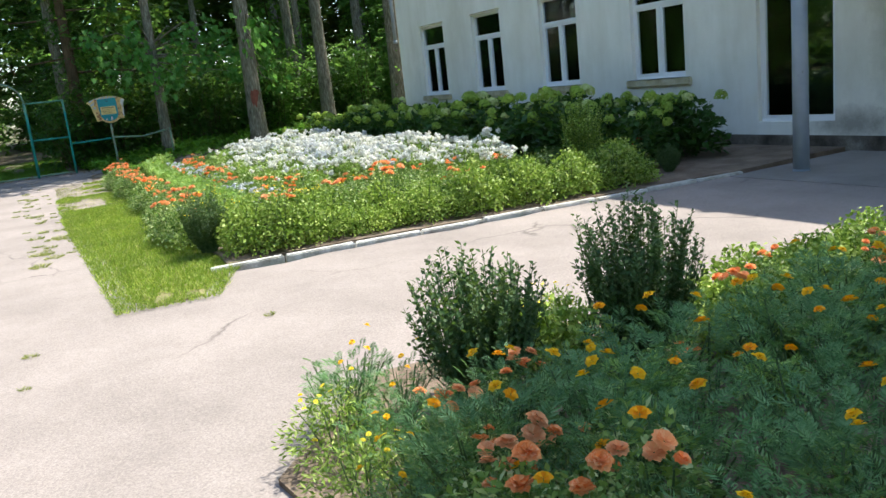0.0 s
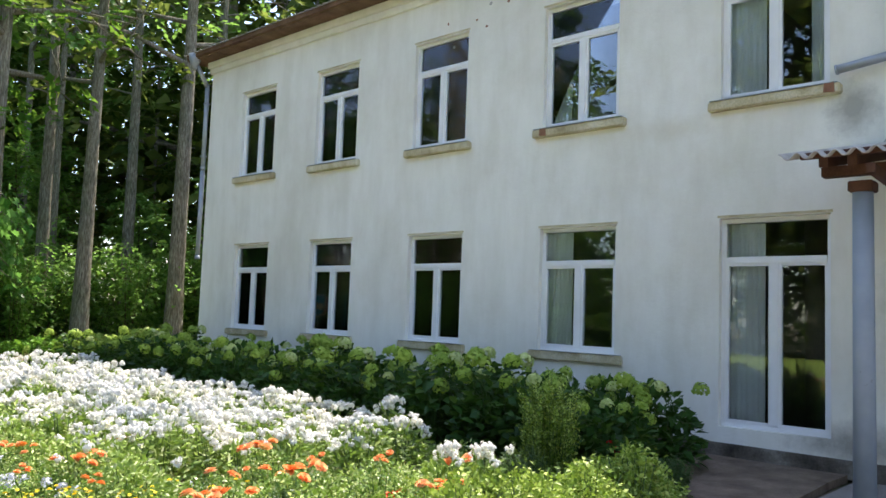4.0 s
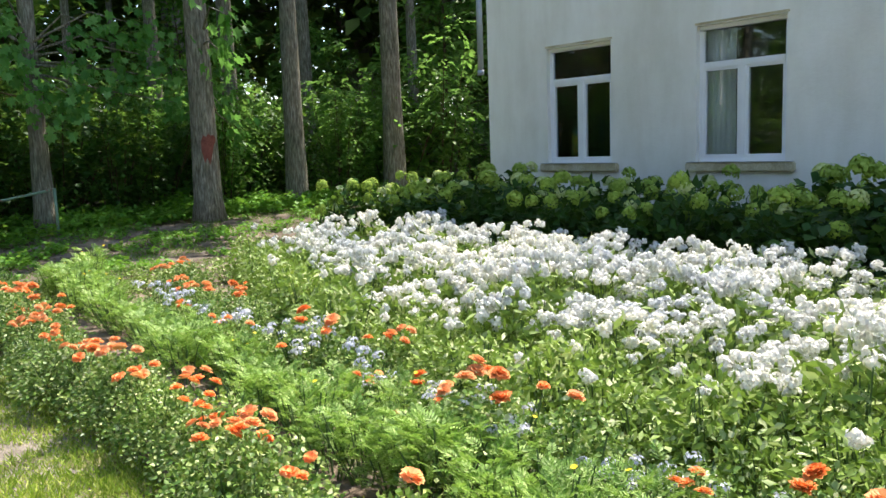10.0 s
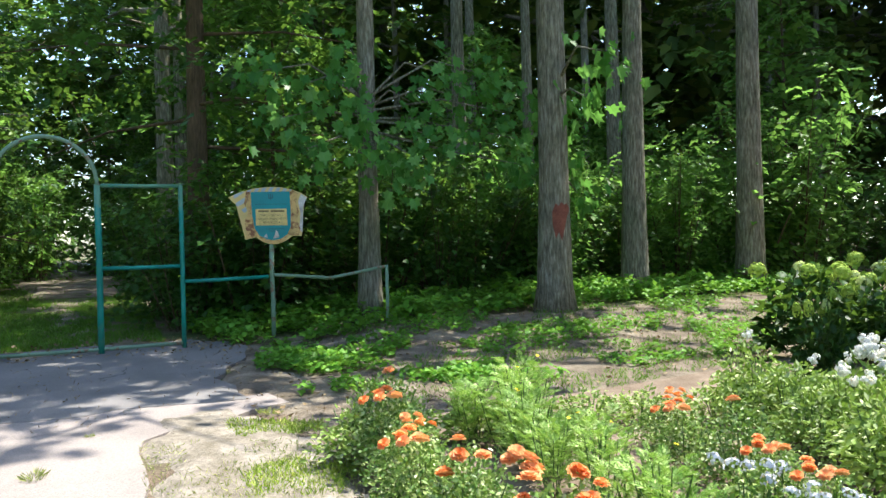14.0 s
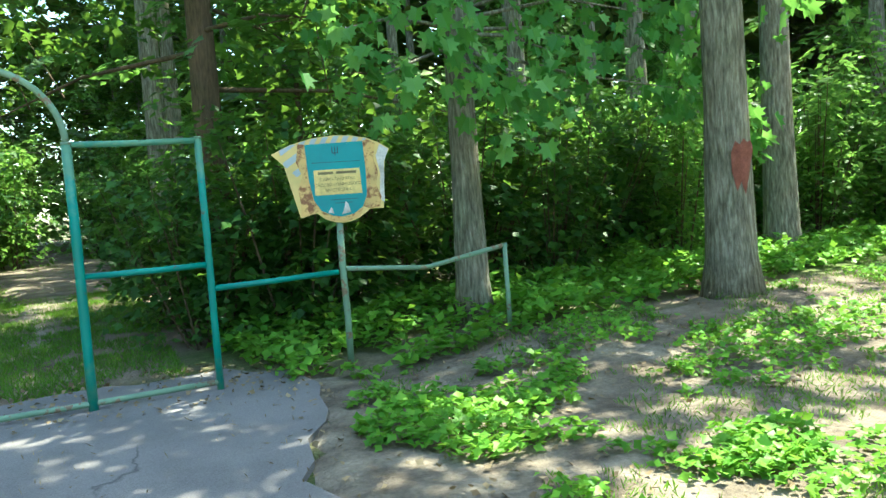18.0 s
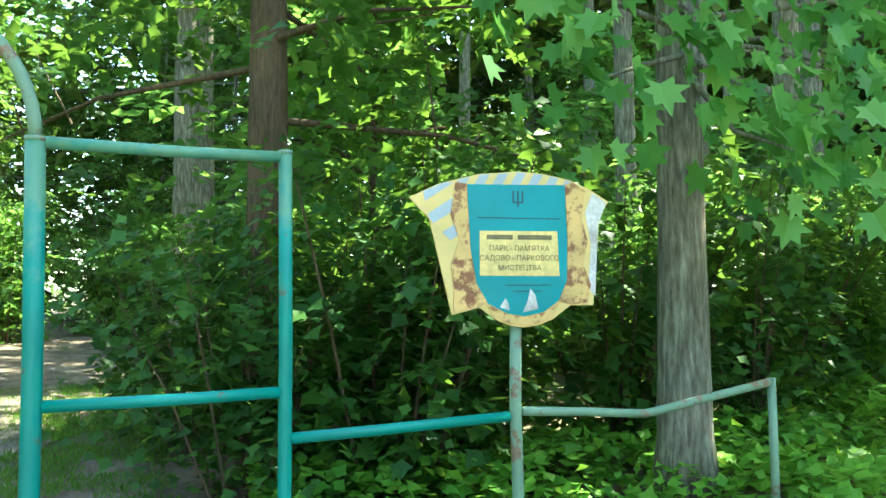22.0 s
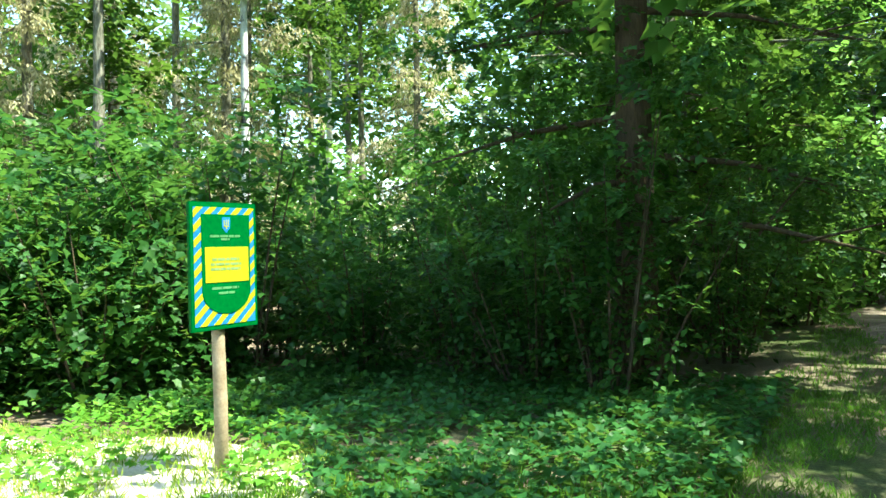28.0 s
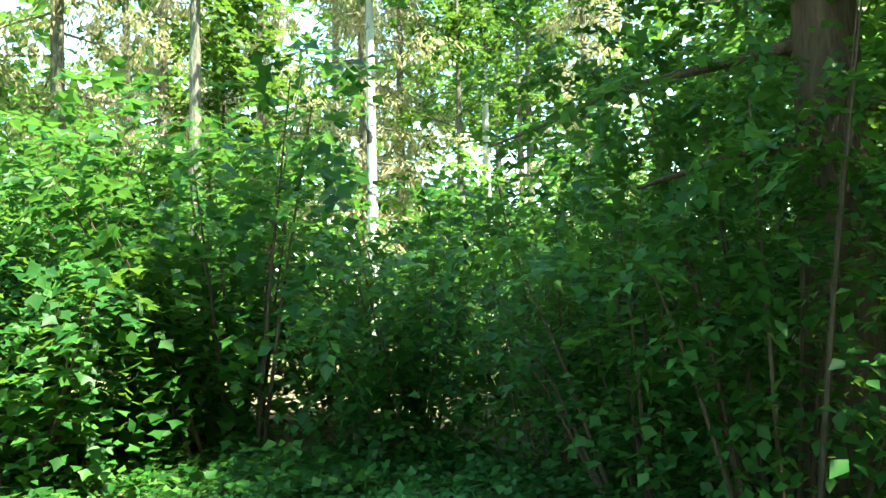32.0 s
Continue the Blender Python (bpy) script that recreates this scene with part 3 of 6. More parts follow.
def draped(name, poly, lift, step, material, label, category):
    """A layer that follows the rise of the ground."""
    xs = np.arange(min(p[0] for p in poly), max(p[0] for p in poly) + step, step)
    ys = np.arange(min(p[1] for p in poly), max(p[1] for p in poly) + step, step)
    g, ids = Geo(), {}

    def vert(i, j):
        if (i, j) not in ids:
            ids[i, j] = len(g.v)
            x, y = xs[i] + RN.uniform(-0.3, 0.3) * step, ys[j] + RN.uniform(-0.3, 0.3) * step
            g.v.append((x, y, rise(x, y) + lift + 0.012 * noise.noise(Vector((x * 2, y * 2, 3)))))
        return ids[i, j]
    for i in range(len(xs) - 1):
        for j in range(len(ys) - 1):
            if inside(poly, xs[i] + step / 2, ys[j] + step / 2):
                g.f.append((vert(i, j), vert(i + 1, j), vert(i + 1, j + 1), vert(i, j + 1)))
    used = np.zeros(len(g.v), int)
    for f in g.f:
        for k in f:
            used[k] += 1
    g.v = [(x, y, z - (0.06 if used[k] < 4 else 0)) for k, (x, y, z) in enumerate(g.v)]
    return structure(name, g.mesh(name, material, True), label, category)


def ground_sheet():
    """One sheet to the horizon, fine and slightly uneven near the walk."""
    xs = np.concatenate([[-900, -300, -120, -60], np.arange(-40, 40.1, 1.0), [60, 120, 300, 900]])
    ys = np.concatenate([[-900, -300, -120, -50], np.arange(-30, 70.1, 1.0), [100, 200, 400, 900]])
    g = Geo()
    for x in xs:
        for y in ys:
            rough = 1.0 if (y > 21.5 or x < -9) else 0.15
            z = -0.03 + 0.06 * rough * noise.noise(Vector((x * 0.35, y * 0.35, 0))) - (0.03 * rough) + rise(x, y)
            g.v.append((x, y, z))
    k = len(ys)
    for i in range(len(xs) - 1):
        for j in range(k - 1):
            g.f.append((i * k + j, (i + 1) * k + j, (i + 1) * k + j + 1, i * k + j + 1))
    return structure("ground", g.mesh("ground", "floor", True), "brown woodland soil with leaf litter and moss", "ground")


ground_sheet()
sheet("pavement", ragged(RN, [(-9, -16), (-1.45, -16), (-1.45, -4.6), (7.2, -4.6), (7.2, -1.9), (7.66, -1.9), (7.66, 1.9), (-1.45, 2.55), (-1.40, 15.6), (-0.2, 16.4), (-0.2, 16.8), (-9, 16.8)], 0.35, 0.05),
      0.004, "asphalt", "pale sun-bleached cracked asphalt forecourt", "pavement")
sheet("far_lawn", ragged(RN, [(-8.95, -15.9), (-8.95, 16.6), (-30, 18), (-30, -18)], 0.8, 0.15), 0.002, "meadow", "sunlit mown lawn across the forecourt", "ground")
# starts at the shade edge; its darker colour carries part of that shade
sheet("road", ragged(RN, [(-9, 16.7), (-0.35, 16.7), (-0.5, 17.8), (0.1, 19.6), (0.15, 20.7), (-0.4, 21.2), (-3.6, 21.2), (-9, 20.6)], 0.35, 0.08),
      0.008, "road", "grey asphalt before the gate, coloured darker for the tree shade", "road")
draped("dirt_track", ragged(RN, [(-0.4, 15.2), (2.4, 14.9), (6.0, 16.6), (12, 17.5), (14, 20.6), (8.5, 20.4), (2.4, 20.0), (-0.1, 20.6), (-0.6, 18)], 0.4, 0.25),
       0.0, 0.2, "dirt", "trodden sandy dirt under the trees", "ground")
sheet("lawn", ragged(RN, [(-1.45, 1.85), (-0.95, 1.8), (-0.5, 2.7), (-0.4, 12.2), (-0.9, 12.6), (-1.45, 11.8)], 0.3, 0.09), 0.014, "turf", "short yellow-green turf", "ground")
draped("worn_verge", ragged(RN, [(-1.55, 8.9), (-0.38, 9.3), (-0.25, 15.3), (-0.5, 16.3), (-1.3, 16.2), (-1.45, 14)], 0.3, 0.1), 0.018, 0.12, "verge", "pale sandy trodden soil at the end of the lawn", "ground")
# pale soil sheet that also paints in the sunlit patch of ground
draped("sandy_patch", ragged(RN, [(-10.5, 21.6), (-6.2, 22.6), (-5.2, 24.2), (-5.6, 25.6), (-6.6, 26.2), (-7.8, 26.2), (-9.0, 25.6), (-10.8, 25.0)], 0.4, 0.15), 0.004, 0.18, "sand", "pale sandy soil by the board, coloured lighter for the sun on it", "ground")
sheet("garden_bed", ragged(RN, [(-0.55, 2.72), (5.55, 2.05), (7.68, 2.1), (7.68, 16.6), (4.5, 15.6), (0.3, 15.1), (-0.2, 14.6)], 0.5, 0.03), 0.05, "soil", "dry soil of the large flower bed", "ground", 0.09)
sheet("near_bed", ragged(RN, [(-1.5, -1.75), (-0.75, -0.95), (2.4, -1.1), (5.5, -1.75), (5.6, -4.6), (-1.35, -4.6)], 0.4, 0.05), 0.03, "soil", "dry soil of the small flower bed", "ground", 0.06)
draped("forest_path", ragged(RN, [(-2.3, 24.4), (-1.8, 24.3), (-1.75, 28), (-0.6, 33), (0.3, 37), (-0.6, 41), (-1.6, 50), (-3.0, 60), (-4.0, 60), (-3.0, 50), (-3.8, 42), (-3.9, 38), (-3.0, 34), (-2.5, 28)], 0.5, 0.15),
       0.0, 0.22, "dirt", "worn dirt path into the woods", "path")
sheet("porch_slab", [(5.35, -1.6), (7.64, -1.6), (7.64, 2.0), (5.35, 2.0)], 0.012, "slab", "worn concrete slab before the door", "pavement", 0.08)


def kerb_row():
    """Whitewashed kerb stones along the front of the large bed."""
    me = bevel(Geo().box(-0.345, 0.345, -0.045, 0.045, 0.0, 0.115).mesh("kerb_stone", "kerb"), 0.012)
    holder = thing("kerb", "low whitewashed concrete kerb along the flower bed", "kerb", kind="structure")
    for i in range(9):
        f = (i + 0.5) / 9
        x, y = -0.75 + 6.35 * f, 2.66 - 0.62 * f
        k = part("kerb_stone", me, holder)
        k.matrix_basis = pose(x, y, -0.070 + RN.uniform(-0.012, 0.008), RN.uniform(-2, 2), 0, -5.6 + RN.uniform(-1.2, 1.2))


kerb_row()

# ---- the building ----
FX, Y0, Y1, TOP = 7.71, -9.0, 15.36, 7.05          # facade, its ends, wall top
UPPER = [(14.05, 12.90), (11.49, 10.35), (8.85, 7.71), (6.17, 4.98), (3.51, 2.30), (0.70, -0.62), (-2.1, -3.3), (-4.9, -6.1)]
OPEN = [(b, a, 1.16, 2.83) for a, b in UPPER[:4]] + [(2.30, 3.51, 0.41, 2.83), (-0.64, 0.62, 0.05, 2.50)] + [(b, a, 1.16, 2.83) for a, b in UPPER[6:]]
OPEN += [(b, a, 4.33, 6.09) for a, b in UPPER]
OPEN = [(a - 0.025, b + 0.025, c - (0.02 if c > 0.2 else 0), d + 0.03) for a, b, c, d in OPEN]


def pierced_wall(x0, x1):
    """A wall along y with real openings through it."""
    ys = sorted({Y0, Y1, *(o[0] for o in OPEN), *(o[1] for o in OPEN)})
    zs = sorted({0.0, TOP, *(o[2] for o in OPEN), *(o[3] for o in OPEN)})
    g = Geo()

    def solid(y, z):
        return not any(o[0] < y < o[1] and o[2] < z < o[3] for o in OPEN)
    for ya, yb in zip(ys, ys[1:]):
        for za, zb in zip(zs, zs[1:]):
            if solid((ya + yb) / 2, (za + zb) / 2):
                g.face((x0, yb, za), (x0, ya, za), (x0, ya, zb), (x0, yb, zb))
                g.face((x1, ya, za), (x1, yb, za), (x1, yb, zb), (x1, ya, zb))
    for a, b, za, zb in OPEN:
        g.face((x0, a, za), (x1, a, za), (x1, a, zb), (x0, a, zb))
        g.face((x1, b, za), (x0, b, za), (x0, b, zb), (x1, b, zb))
        g.face((x0, a, zb), (x1, a, zb), (x1, b, zb), (x0, b, zb))
        g.face((x1, a, za), (x0, a, za), (x0, b, za), (x1, b, za))
    g.face((x0, Y0, 0), (x1, Y0, 0), (x1, Y0, TOP), (x0, Y0, TOP))
    g.face((x1, Y1, 0), (x0, Y1, 0), (x0, Y1, TOP), (x1, Y1, TOP))
    g.face((x0, Y0, TOP), (x1, Y0, TOP), (x1, Y1, TOP), (x0, Y1, TOP))
    return g


house = thing("school_building", "two-storey white plastered building with peeling eaves", "building")
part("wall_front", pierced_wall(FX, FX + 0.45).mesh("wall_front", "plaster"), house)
g = Geo().box(FX + 0.45, FX + 12, Y1 - 0.4, Y1, 0, TOP)
part("wall_end", g.mesh("wall_end", "plaster"), house)
part("wall_end", Geo().box(FX + 0.45, FX + 12, Y0, Y0 + 0.4, 0, TOP).mesh("wall_end", "plaster"), house)
part("wall_back", Geo().box(FX + 12, FX + 12.4, Y0, Y1, 0, TOP).mesh("wall_back", "plaster"), house)
part("room_wall", Geo().box(FX + 5.0, FX + 5.1, Y0 + 0.4, Y1 - 0.4, 0, TOP).mesh("room_wall", "room"), house, "dim painted inner wall")
for z0, z1 in ((-0.05, 0.04), (3.5, 3.75), (6.85, 7.0)):
    part("room_floor", Geo().box(FX + 0.45, FX + 12, Y0 + 0.4, Y1 - 0.4, z0, z1).mesh("room_floor", "room"), house)
for y in (12.2, 9.6, 7.0, 4.25, 1.4, -1.3):
    part("room_partition", Geo().box(FX + 0.46, FX + 5.0, y - 0.06, y + 0.06, 0.04, 6.85).mesh("room_partition", "room"), house)
part("cornice", bevel(Geo().box(FX - 0.06, FX + 0.002, Y0, Y1 + 0.04, 6.78, 6.90).box(FX - 0.11, FX + 0.002, Y0, Y1 + 0.06, 6.90, 7.04).mesh("cornice", "plaster"), 0.012), house, "stepped plaster cornice under the eaves")
part("plinth", Geo().box(FX - 0.035, FX + 0.002, Y0, -0.9, 0, 0.20).box(FX - 0.035, FX + 0.002, 0.9, Y1, 0, 0.20).mesh("plinth", "plinth"), house, "stained crumbling plinth")


def eave_and_roof():
    soffit = Geo().box(FX - 0.42, FX + 0.3, Y0 - 0.3, Y1 + 0.4, 7.045, 7.085)
    part("soffit", soffit.mesh("soffit", "fascia"), house, "weathered brown eave boards")
    part("fascia", bevel(Geo().box(FX - 0.46, FX - 0.42, Y0 - 0.3, Y1 + 0.4, 7.075, 7.17).mesh("fascia", "fascia"), 0.008), house, "weathered brown fascia board")
    bm = Geo()
    n = int((Y1 - Y0 + 0.9) / 0.045)
    ys = [Y0 - 0.4 + i * 0.045 for i in range(n + 1)]
    row = len(ys)
    for k, (x, z) in enumerate(((FX - 0.50, 7.175), (FX + 6.2, 9.3), (FX + 13.0, 7.14))):
        for y in ys:
            bm.v.append((x, y, z + 0.011 * math.cos(2 * math.pi * y / 0.18)))
    for k, (x, z) in enumerate(((FX - 0.50, 7.167), (FX + 6.2, 9.29), (FX + 13.0, 7.13))):
        for y in ys:
            bm.v.append((x, y, z + 0.011 * math.cos(2 * math.pi * y / 0.18)))
    for layer in (0, 3):
        for s in (0, 1):
            for i in range(n):
                a = (layer + s) * row + i
                q = (a, a + 1, a + row + 1, a + row)
                bm.f.append(q if layer == 0 else q[::-1])
    for s in (0, 2):
        for i in range(n):
            a, b = s * row + i, (3 + s) * row + i
            bm.f.append((a, a + 1, b + 1, b))
    part("roof", bm.mesh("roof", "slate"), house, "grey corrugated slate roof")
    for y in (Y0, Y1 - 0.4):
        part("gable", Geo().face((FX + 0.3, y + 0.2, 7.0), (FX + 12.2, y + 0.2, 7.0), (FX + 6.2, y + 0.2, 9.2)).mesh("gable", "plaster"), house)


eave_and_roof()


def window(a, b, z0, z1, tall=False):
    """A white plastic window: frame, transom light over two leaves, panes, outer sill."""
    w, x = b - a, FX + 0.075
    win = thing("window", "white plastic window with a transom light over two leaves", "window", "windows of the facade", pose(x, a, z0))
    h, e = z1 - z0, 0.055
    zt = h - 0.50
    fr = Geo().box(0, 0.07, 0, w, 0, e).box(0, 0.07, 0, w, h - e, h).box(0, 0.07, 0, e, e, h - e).box(0, 0.07, w - e, w, e, h - e)
    part("window_frame", bevel(fr.mesh("window_frame", "pvc"), 0.006), win)
    part("transom", bevel(Geo().box(-0.004, 0.07, e, w - e, zt - 0.04, zt + 0.04).mesh("transom", "pvc"), 0.006), win)
    part("mullion", bevel(Geo().box(-0.006, 0.07, w / 2 - 0.045, w / 2 + 0.045, e, zt - 0.04).mesh("mullion", "pvc"), 0.006), win)
    for l, r in ((e, w / 2 - 0.045), (w / 2 + 0.045, w - e)):
        s = Geo()
        for q in ((l, l + 0.03, e, zt - 0.04), (r - 0.03, r, e, zt - 0.04), (l + 0.03, r - 0.03, e, e + 0.03), (l + 0.03, r - 0.03, zt - 0.07, zt - 0.04)):
            s.box(0.008, 0.06, *q)
        sash = part("sash", s.mesh("sash", "pvc"), win)
        p = part("pane", Geo().box(0.03, 0.036, l + 0.03, r - 0.03, e + 0.03, zt - 0.07).mesh("pane", "glass"), sash, "reflecting glass pane")
        p.visible_shadow = False
    p = part("pane", Geo().box(0.03, 0.036, e, w - e, zt + 0.04, h - e).mesh("pane", "glass"), win, "reflecting glass pane")
    p.visible_shadow = False
    d = -0.02 if z0 < 4 else -0.05
    if not tall:
        part("window_sill", bevel(Geo().box(d - 0.12, 0.01, -0.13, w + 0.13, -0.13, -0.012).mesh("window_sill", "sill"), 0.015), win, "thick chipped yellowed plaster sill")
        part("sill_flashing", Geo().box(d - 0.13, 0.0, -0.1, w + 0.1, -0.010, -0.004).mesh("sill_flashing", "zinc"), win)
    lin = Geo().box(-0.083, -0.02, -0.035, w + 0.035, h + 0.002, h + 0.05)
    part("lintel_edge", bevel(lin.mesh("lintel_edge", "sill"), 0.01), win, "rough chipped plaster over the window head")
    return win


def curtain(a, b, z0, z1, x, width, at_left):
    n, g = 22, Geo()
    y0, y1 = (b - width, b) if at_left else (a, a + width)
    for i in range(n + 1):
        y = y0 + (y1 - y0) * i / n
        dx = 0.03 * math.sin(i * 1.9) + 0.012 * math.sin(i * 4.3)
        g.v += [(x + dx, y, z0), (x + dx, y, z1)]
    g.f = [(2 * i, 2 * i + 2, 2 * i + 3, 2 * i + 1) for i in range(n)]
    g.v += [(p[0] + 0.006, p[1], p[2]) for p in g.v]
    k = 2 * (n + 1)
    g.f += [(k + 2 * i, k + 2 * i + 1, k + 2 * i + 3, k + 2 * i + 2) for i in range(n)]
    return tagged(new("curtain", g.mesh("curtain", "curtain", True)), "pale folded curtain hanging behind the window", "curtain", "curtains")


for i, (a, b) in enumerate((o[1], o[0]) for o in OPEN if o[2] > 4):
    window(b, a, 4.31, 6.12)
    curtain(b, a, 4.36, 6.10, FX + 0.20, 0.36 + 0.25 * ((i * 7) % 3) / 2, True)
    if i % 3 == 1:
        curtain(b, a, 4.36, 6.10, FX + 0.20, 0.25, False)
for i, o in enumerate(o for o in OPEN if 1.0 < o[2] < 1.3):
    window(*o)
    curtain(o[0], o[1], 1.18, 2.82, FX + 0.20, 0.44, True)
window(2.275, 3.535, 0.39, 2.86, True)
curtain(2.30, 3.51, 0.42, 2.82, FX + 0.20, 0.45, True)


def entrance():
    d = thing("door_1", "white plastic glazed double door with a transom light", "door", at=pose(FX + 0.07, -0.64, 0.05))
    w, h = 1.26, 2.45
    fr = Geo().box(0, 0.08, 0, 0.06, 0, h).box(0, 0.08, w - 0.06, w, 0, h).box(0, 0.08, 0.06, w - 0.06, h - 0.07, h).box(0, 0.08, 0.06, w - 0.06, 2.03, 2.13)
    part("door_frame", bevel(fr.mesh("door_frame", "pvc"), 0.006), d)
    p = part("transom_pane", Geo().box(0.035, 0.041, 0.06, w - 0.06, 2.13, h - 0.07).mesh("transom_pane", "glass"), d)
    p.visible_shadow = False
    for n, (l, r) in enumerate(((0.065, 0.70), (0.71, w - 0.065))):
        leaf = part("door_leaf", bevel(Geo().box(-0.01, 0.06, l, l + 0.10, 0.01, 2.02).box(-0.01, 0.06, r - 0.10, r, 0.01, 2.02)
                    .box(-0.01, 0.06, l + 0.10, r - 0.10, 0.01, 0.14).box(-0.01, 0.06, l + 0.10, r - 0.10, 1.92, 2.02).box(-0.01, 0.06, l + 0.10, r - 0.10, 0.70, 0.78).mesh("door_leaf", "pvc"), 0.006), d)
        for za, zb in ((0.14, 0.70), (0.78, 1.92)):
            q = part("pane", Geo().box(0.022, 0.028, l + 0.10, r - 0.10, za, zb).mesh("pane", "glass"), leaf)
            q.visible_shadow = False
        y = r - 0.05 if n == 0 else l + 0.05
        part("door_handle", Geo().tube([(-0.012, y, 0.88), (-0.07, y, 0.92), (-0.075, y, 1.02), (-0.07, y, 1.14), (-0.012, y, 1.18)], 0.013, 8).mesh("door_handle", "chrome", True), leaf, "curved metal pull handle")
    part("notice", Geo().box(-0.014, -0.011, 0.30, 0.52, 1.28, 1.44).mesh("notice", "paper"), d, "white sheet of paper taped to the glass")
    part("notice", Geo().box(-0.014, -0.011, 0.32, 0.44, 1.50, 1.66).mesh("notice", "paper"), d, "small white notice")
    for i in range(4):
        part("notice_line", Geo().box(-0.0165, -0.0145, 0.32, 0.50 - 0.03 * (i % 2), 1.40 - 0.03 * i, 1.408 - 0.03 * i).mesh("notice_line", "ink"), d)
    # painted block strips either side of the doorway
    for y0, y1 in ((0.66, 0.98), (-1.62, -1.30)):
        quoin = thing("door_surround", "white plastered rusticated door surround", "trim", kind="structure")
        for i in range(7):
            z = 0.12 + i * 0.40
            part("quoin", bevel(Geo().box(FX - 0.012, FX + 0.002, y0, y1, z, z + 0.390).mesh("quoin", "plaster"), 0.006), quoin)
    head = Geo().box(FX - 0.06, FX + 0.002, -0.66, 0.64, 2.56, 2.72)
    structure("trim", bevel(head.mesh("trim", "plaster"), 0.01), "plaster panel over the doorway", "trim")
    lampbar = thing("conduit", "thin brown conduit above the door", "pipe", at=pose(FX - 0.05, 0, 2.78))
    part("tube", Geo().tube([(0, -0.66, 0), (0, 0.62, 0)], 0.016, 8).mesh("tube", "brown_wood", True), lampbar)
    for y in (-0.4, 0.4):
        part("clip", Geo().box(-0.02, 0.04, y, y + 0.03, -0.02, 0.02).mesh("clip", "brown_wood"), lampbar)


entrance()


def porch():
    p = thing("porch_canopy", "porch canopy of corrugated slate on brown timber", "canopy")
    ya, yb = -1.35, 1.92
    for y in (1.49, -0.86):
        col = thing("porch_column", "round grey-blue painted column carrying the canopy", "column", "porch columns", pose(5.98, y, 0.012))
        part("shaft", Geo().tube([(0, 0, 0.0), (0, 0, 1.4), (0, 0, 2.78)], [0.092, 0.088, 0.084], 24).mesh("shaft", "column", True), col)
        part("base", Geo().tube([(0, 0, 0), (0, 0, 0.02)], 0.100, 24).mesh("base", "column", True), col)
        part("capital", bevel(Geo().box(-0.10, 0.10, -0.10, 0.10, 2.78, 2.875).mesh("capital", "brown_wood"), 0.01), col, "brown timber block")
    part("front_beam", bevel(Geo().box(5.92, 6.04, ya + 0.15, yb - 0.10, 2.945, 3.04).mesh("front_beam", "brown_wood"), 0.008), p)
    for y in (1.72, 1.49, 0.3, -0.86, -1.1):
        me = Geo().prism([(5.66, 2.985), (7.68, 3.40), (7.68, 3.50), (5.66, 3.075)], Matrix.Translation((0, y - 0.04, 0)), 0.08).mesh("rafter", "brown_wood")
        part("rafter", bevel(me, 0.006), p)
    for y in (1.49, -0.86):
        part("strut", bevel(Geo().prism([(5.62, 2.985), (5.62, 2.90), (7.62, 2.79), (7.62, 2.88)], Matrix.Translation((0, y - 0.19, 0)), 0.07).mesh("strut", "brown_wood"), 0.006), p)
        part("wall_post", bevel(Geo().box(7.56, 7.68, y - 0.21, y - 0.10, 2.76, 3.40).mesh("wall_post", "brown_wood"), 0.006), p)
    for x, z in ((5.70, 3.07), (6.6, 3.26), (7.5, 3.455)):
        part("batten", Geo().box(x - 0.03, x + 0.03, ya, yb, z + 0.008, z + 0.06).mesh("batten", "brown_wood"), p)
    for k in range(4):
        y0, y1 = ya - 0.12 + k * 0.875, ya - 0.12 + (k + 1) * 0.875 + 0.03
        g, n = Geo(), 40
        for dz in (0.0, -0.012):
            for x, z in ((5.54, 3.085), (7.69, 3.55)):
                for i in range(n + 1):
                    y = y0 + (y1 - y0) * i / n
                    g.v.append((x, y, z + dz + 0.004 * (k % 2) + 0.03 * math.cos(2 * math.pi * (y - ya) / 0.155)))
        r = n + 1
        for i in range(n):
            g.f += [(i, i + r, i + r + 1, i + 1), (2 * r + i, 2 * r + i + 1, 3 * r + i + 1, 3 * r + i), (i, i + 1, 2 * r + i + 1, 2 * r + i), (r + i + 1, r + i, 3 * r + i, 3 * r + i + 1)]
        part("slate_sheet", g.mesh("slate_sheet", "slate", True), p, "corrugated slate sheet with a pale edge")
    patch = Geo()
    rng = np.random.default_rng(3)
    out = [(-y, z) for y, z in ((1.75, 3.62), (1.55, 3.85), (1.15, 3.80), (0.8, 3.95), (0.35, 3.88), (-0.1, 4.02), (-0.7, 3.95), (-1.5, 4.05), (-1.9, 3.62))]
    fine = []
    for (a, z), (b, w) in zip(out, out[1:] + out[:1]):
        for i in range(6):
            f = i / 6
            fine.append((a + (b - a) * f, z + (w - z) * f + (rng.uniform(-0.05, 0.05) if z > 3.7 or w > 3.7 else 0)))
    patch.prism([(a, z) for a, z in fine], Matrix.Translation((FX - 0.004, 0, 0)) @ Matrix.Rotation(radians(-90), 4, "Z"), 0.006)
    tagged(new("cement_patch", patch.mesh("cement_patch", "cement")), "grey cement repair patch on the wall over the canopy", "wall patch", kind="structure")


porch()


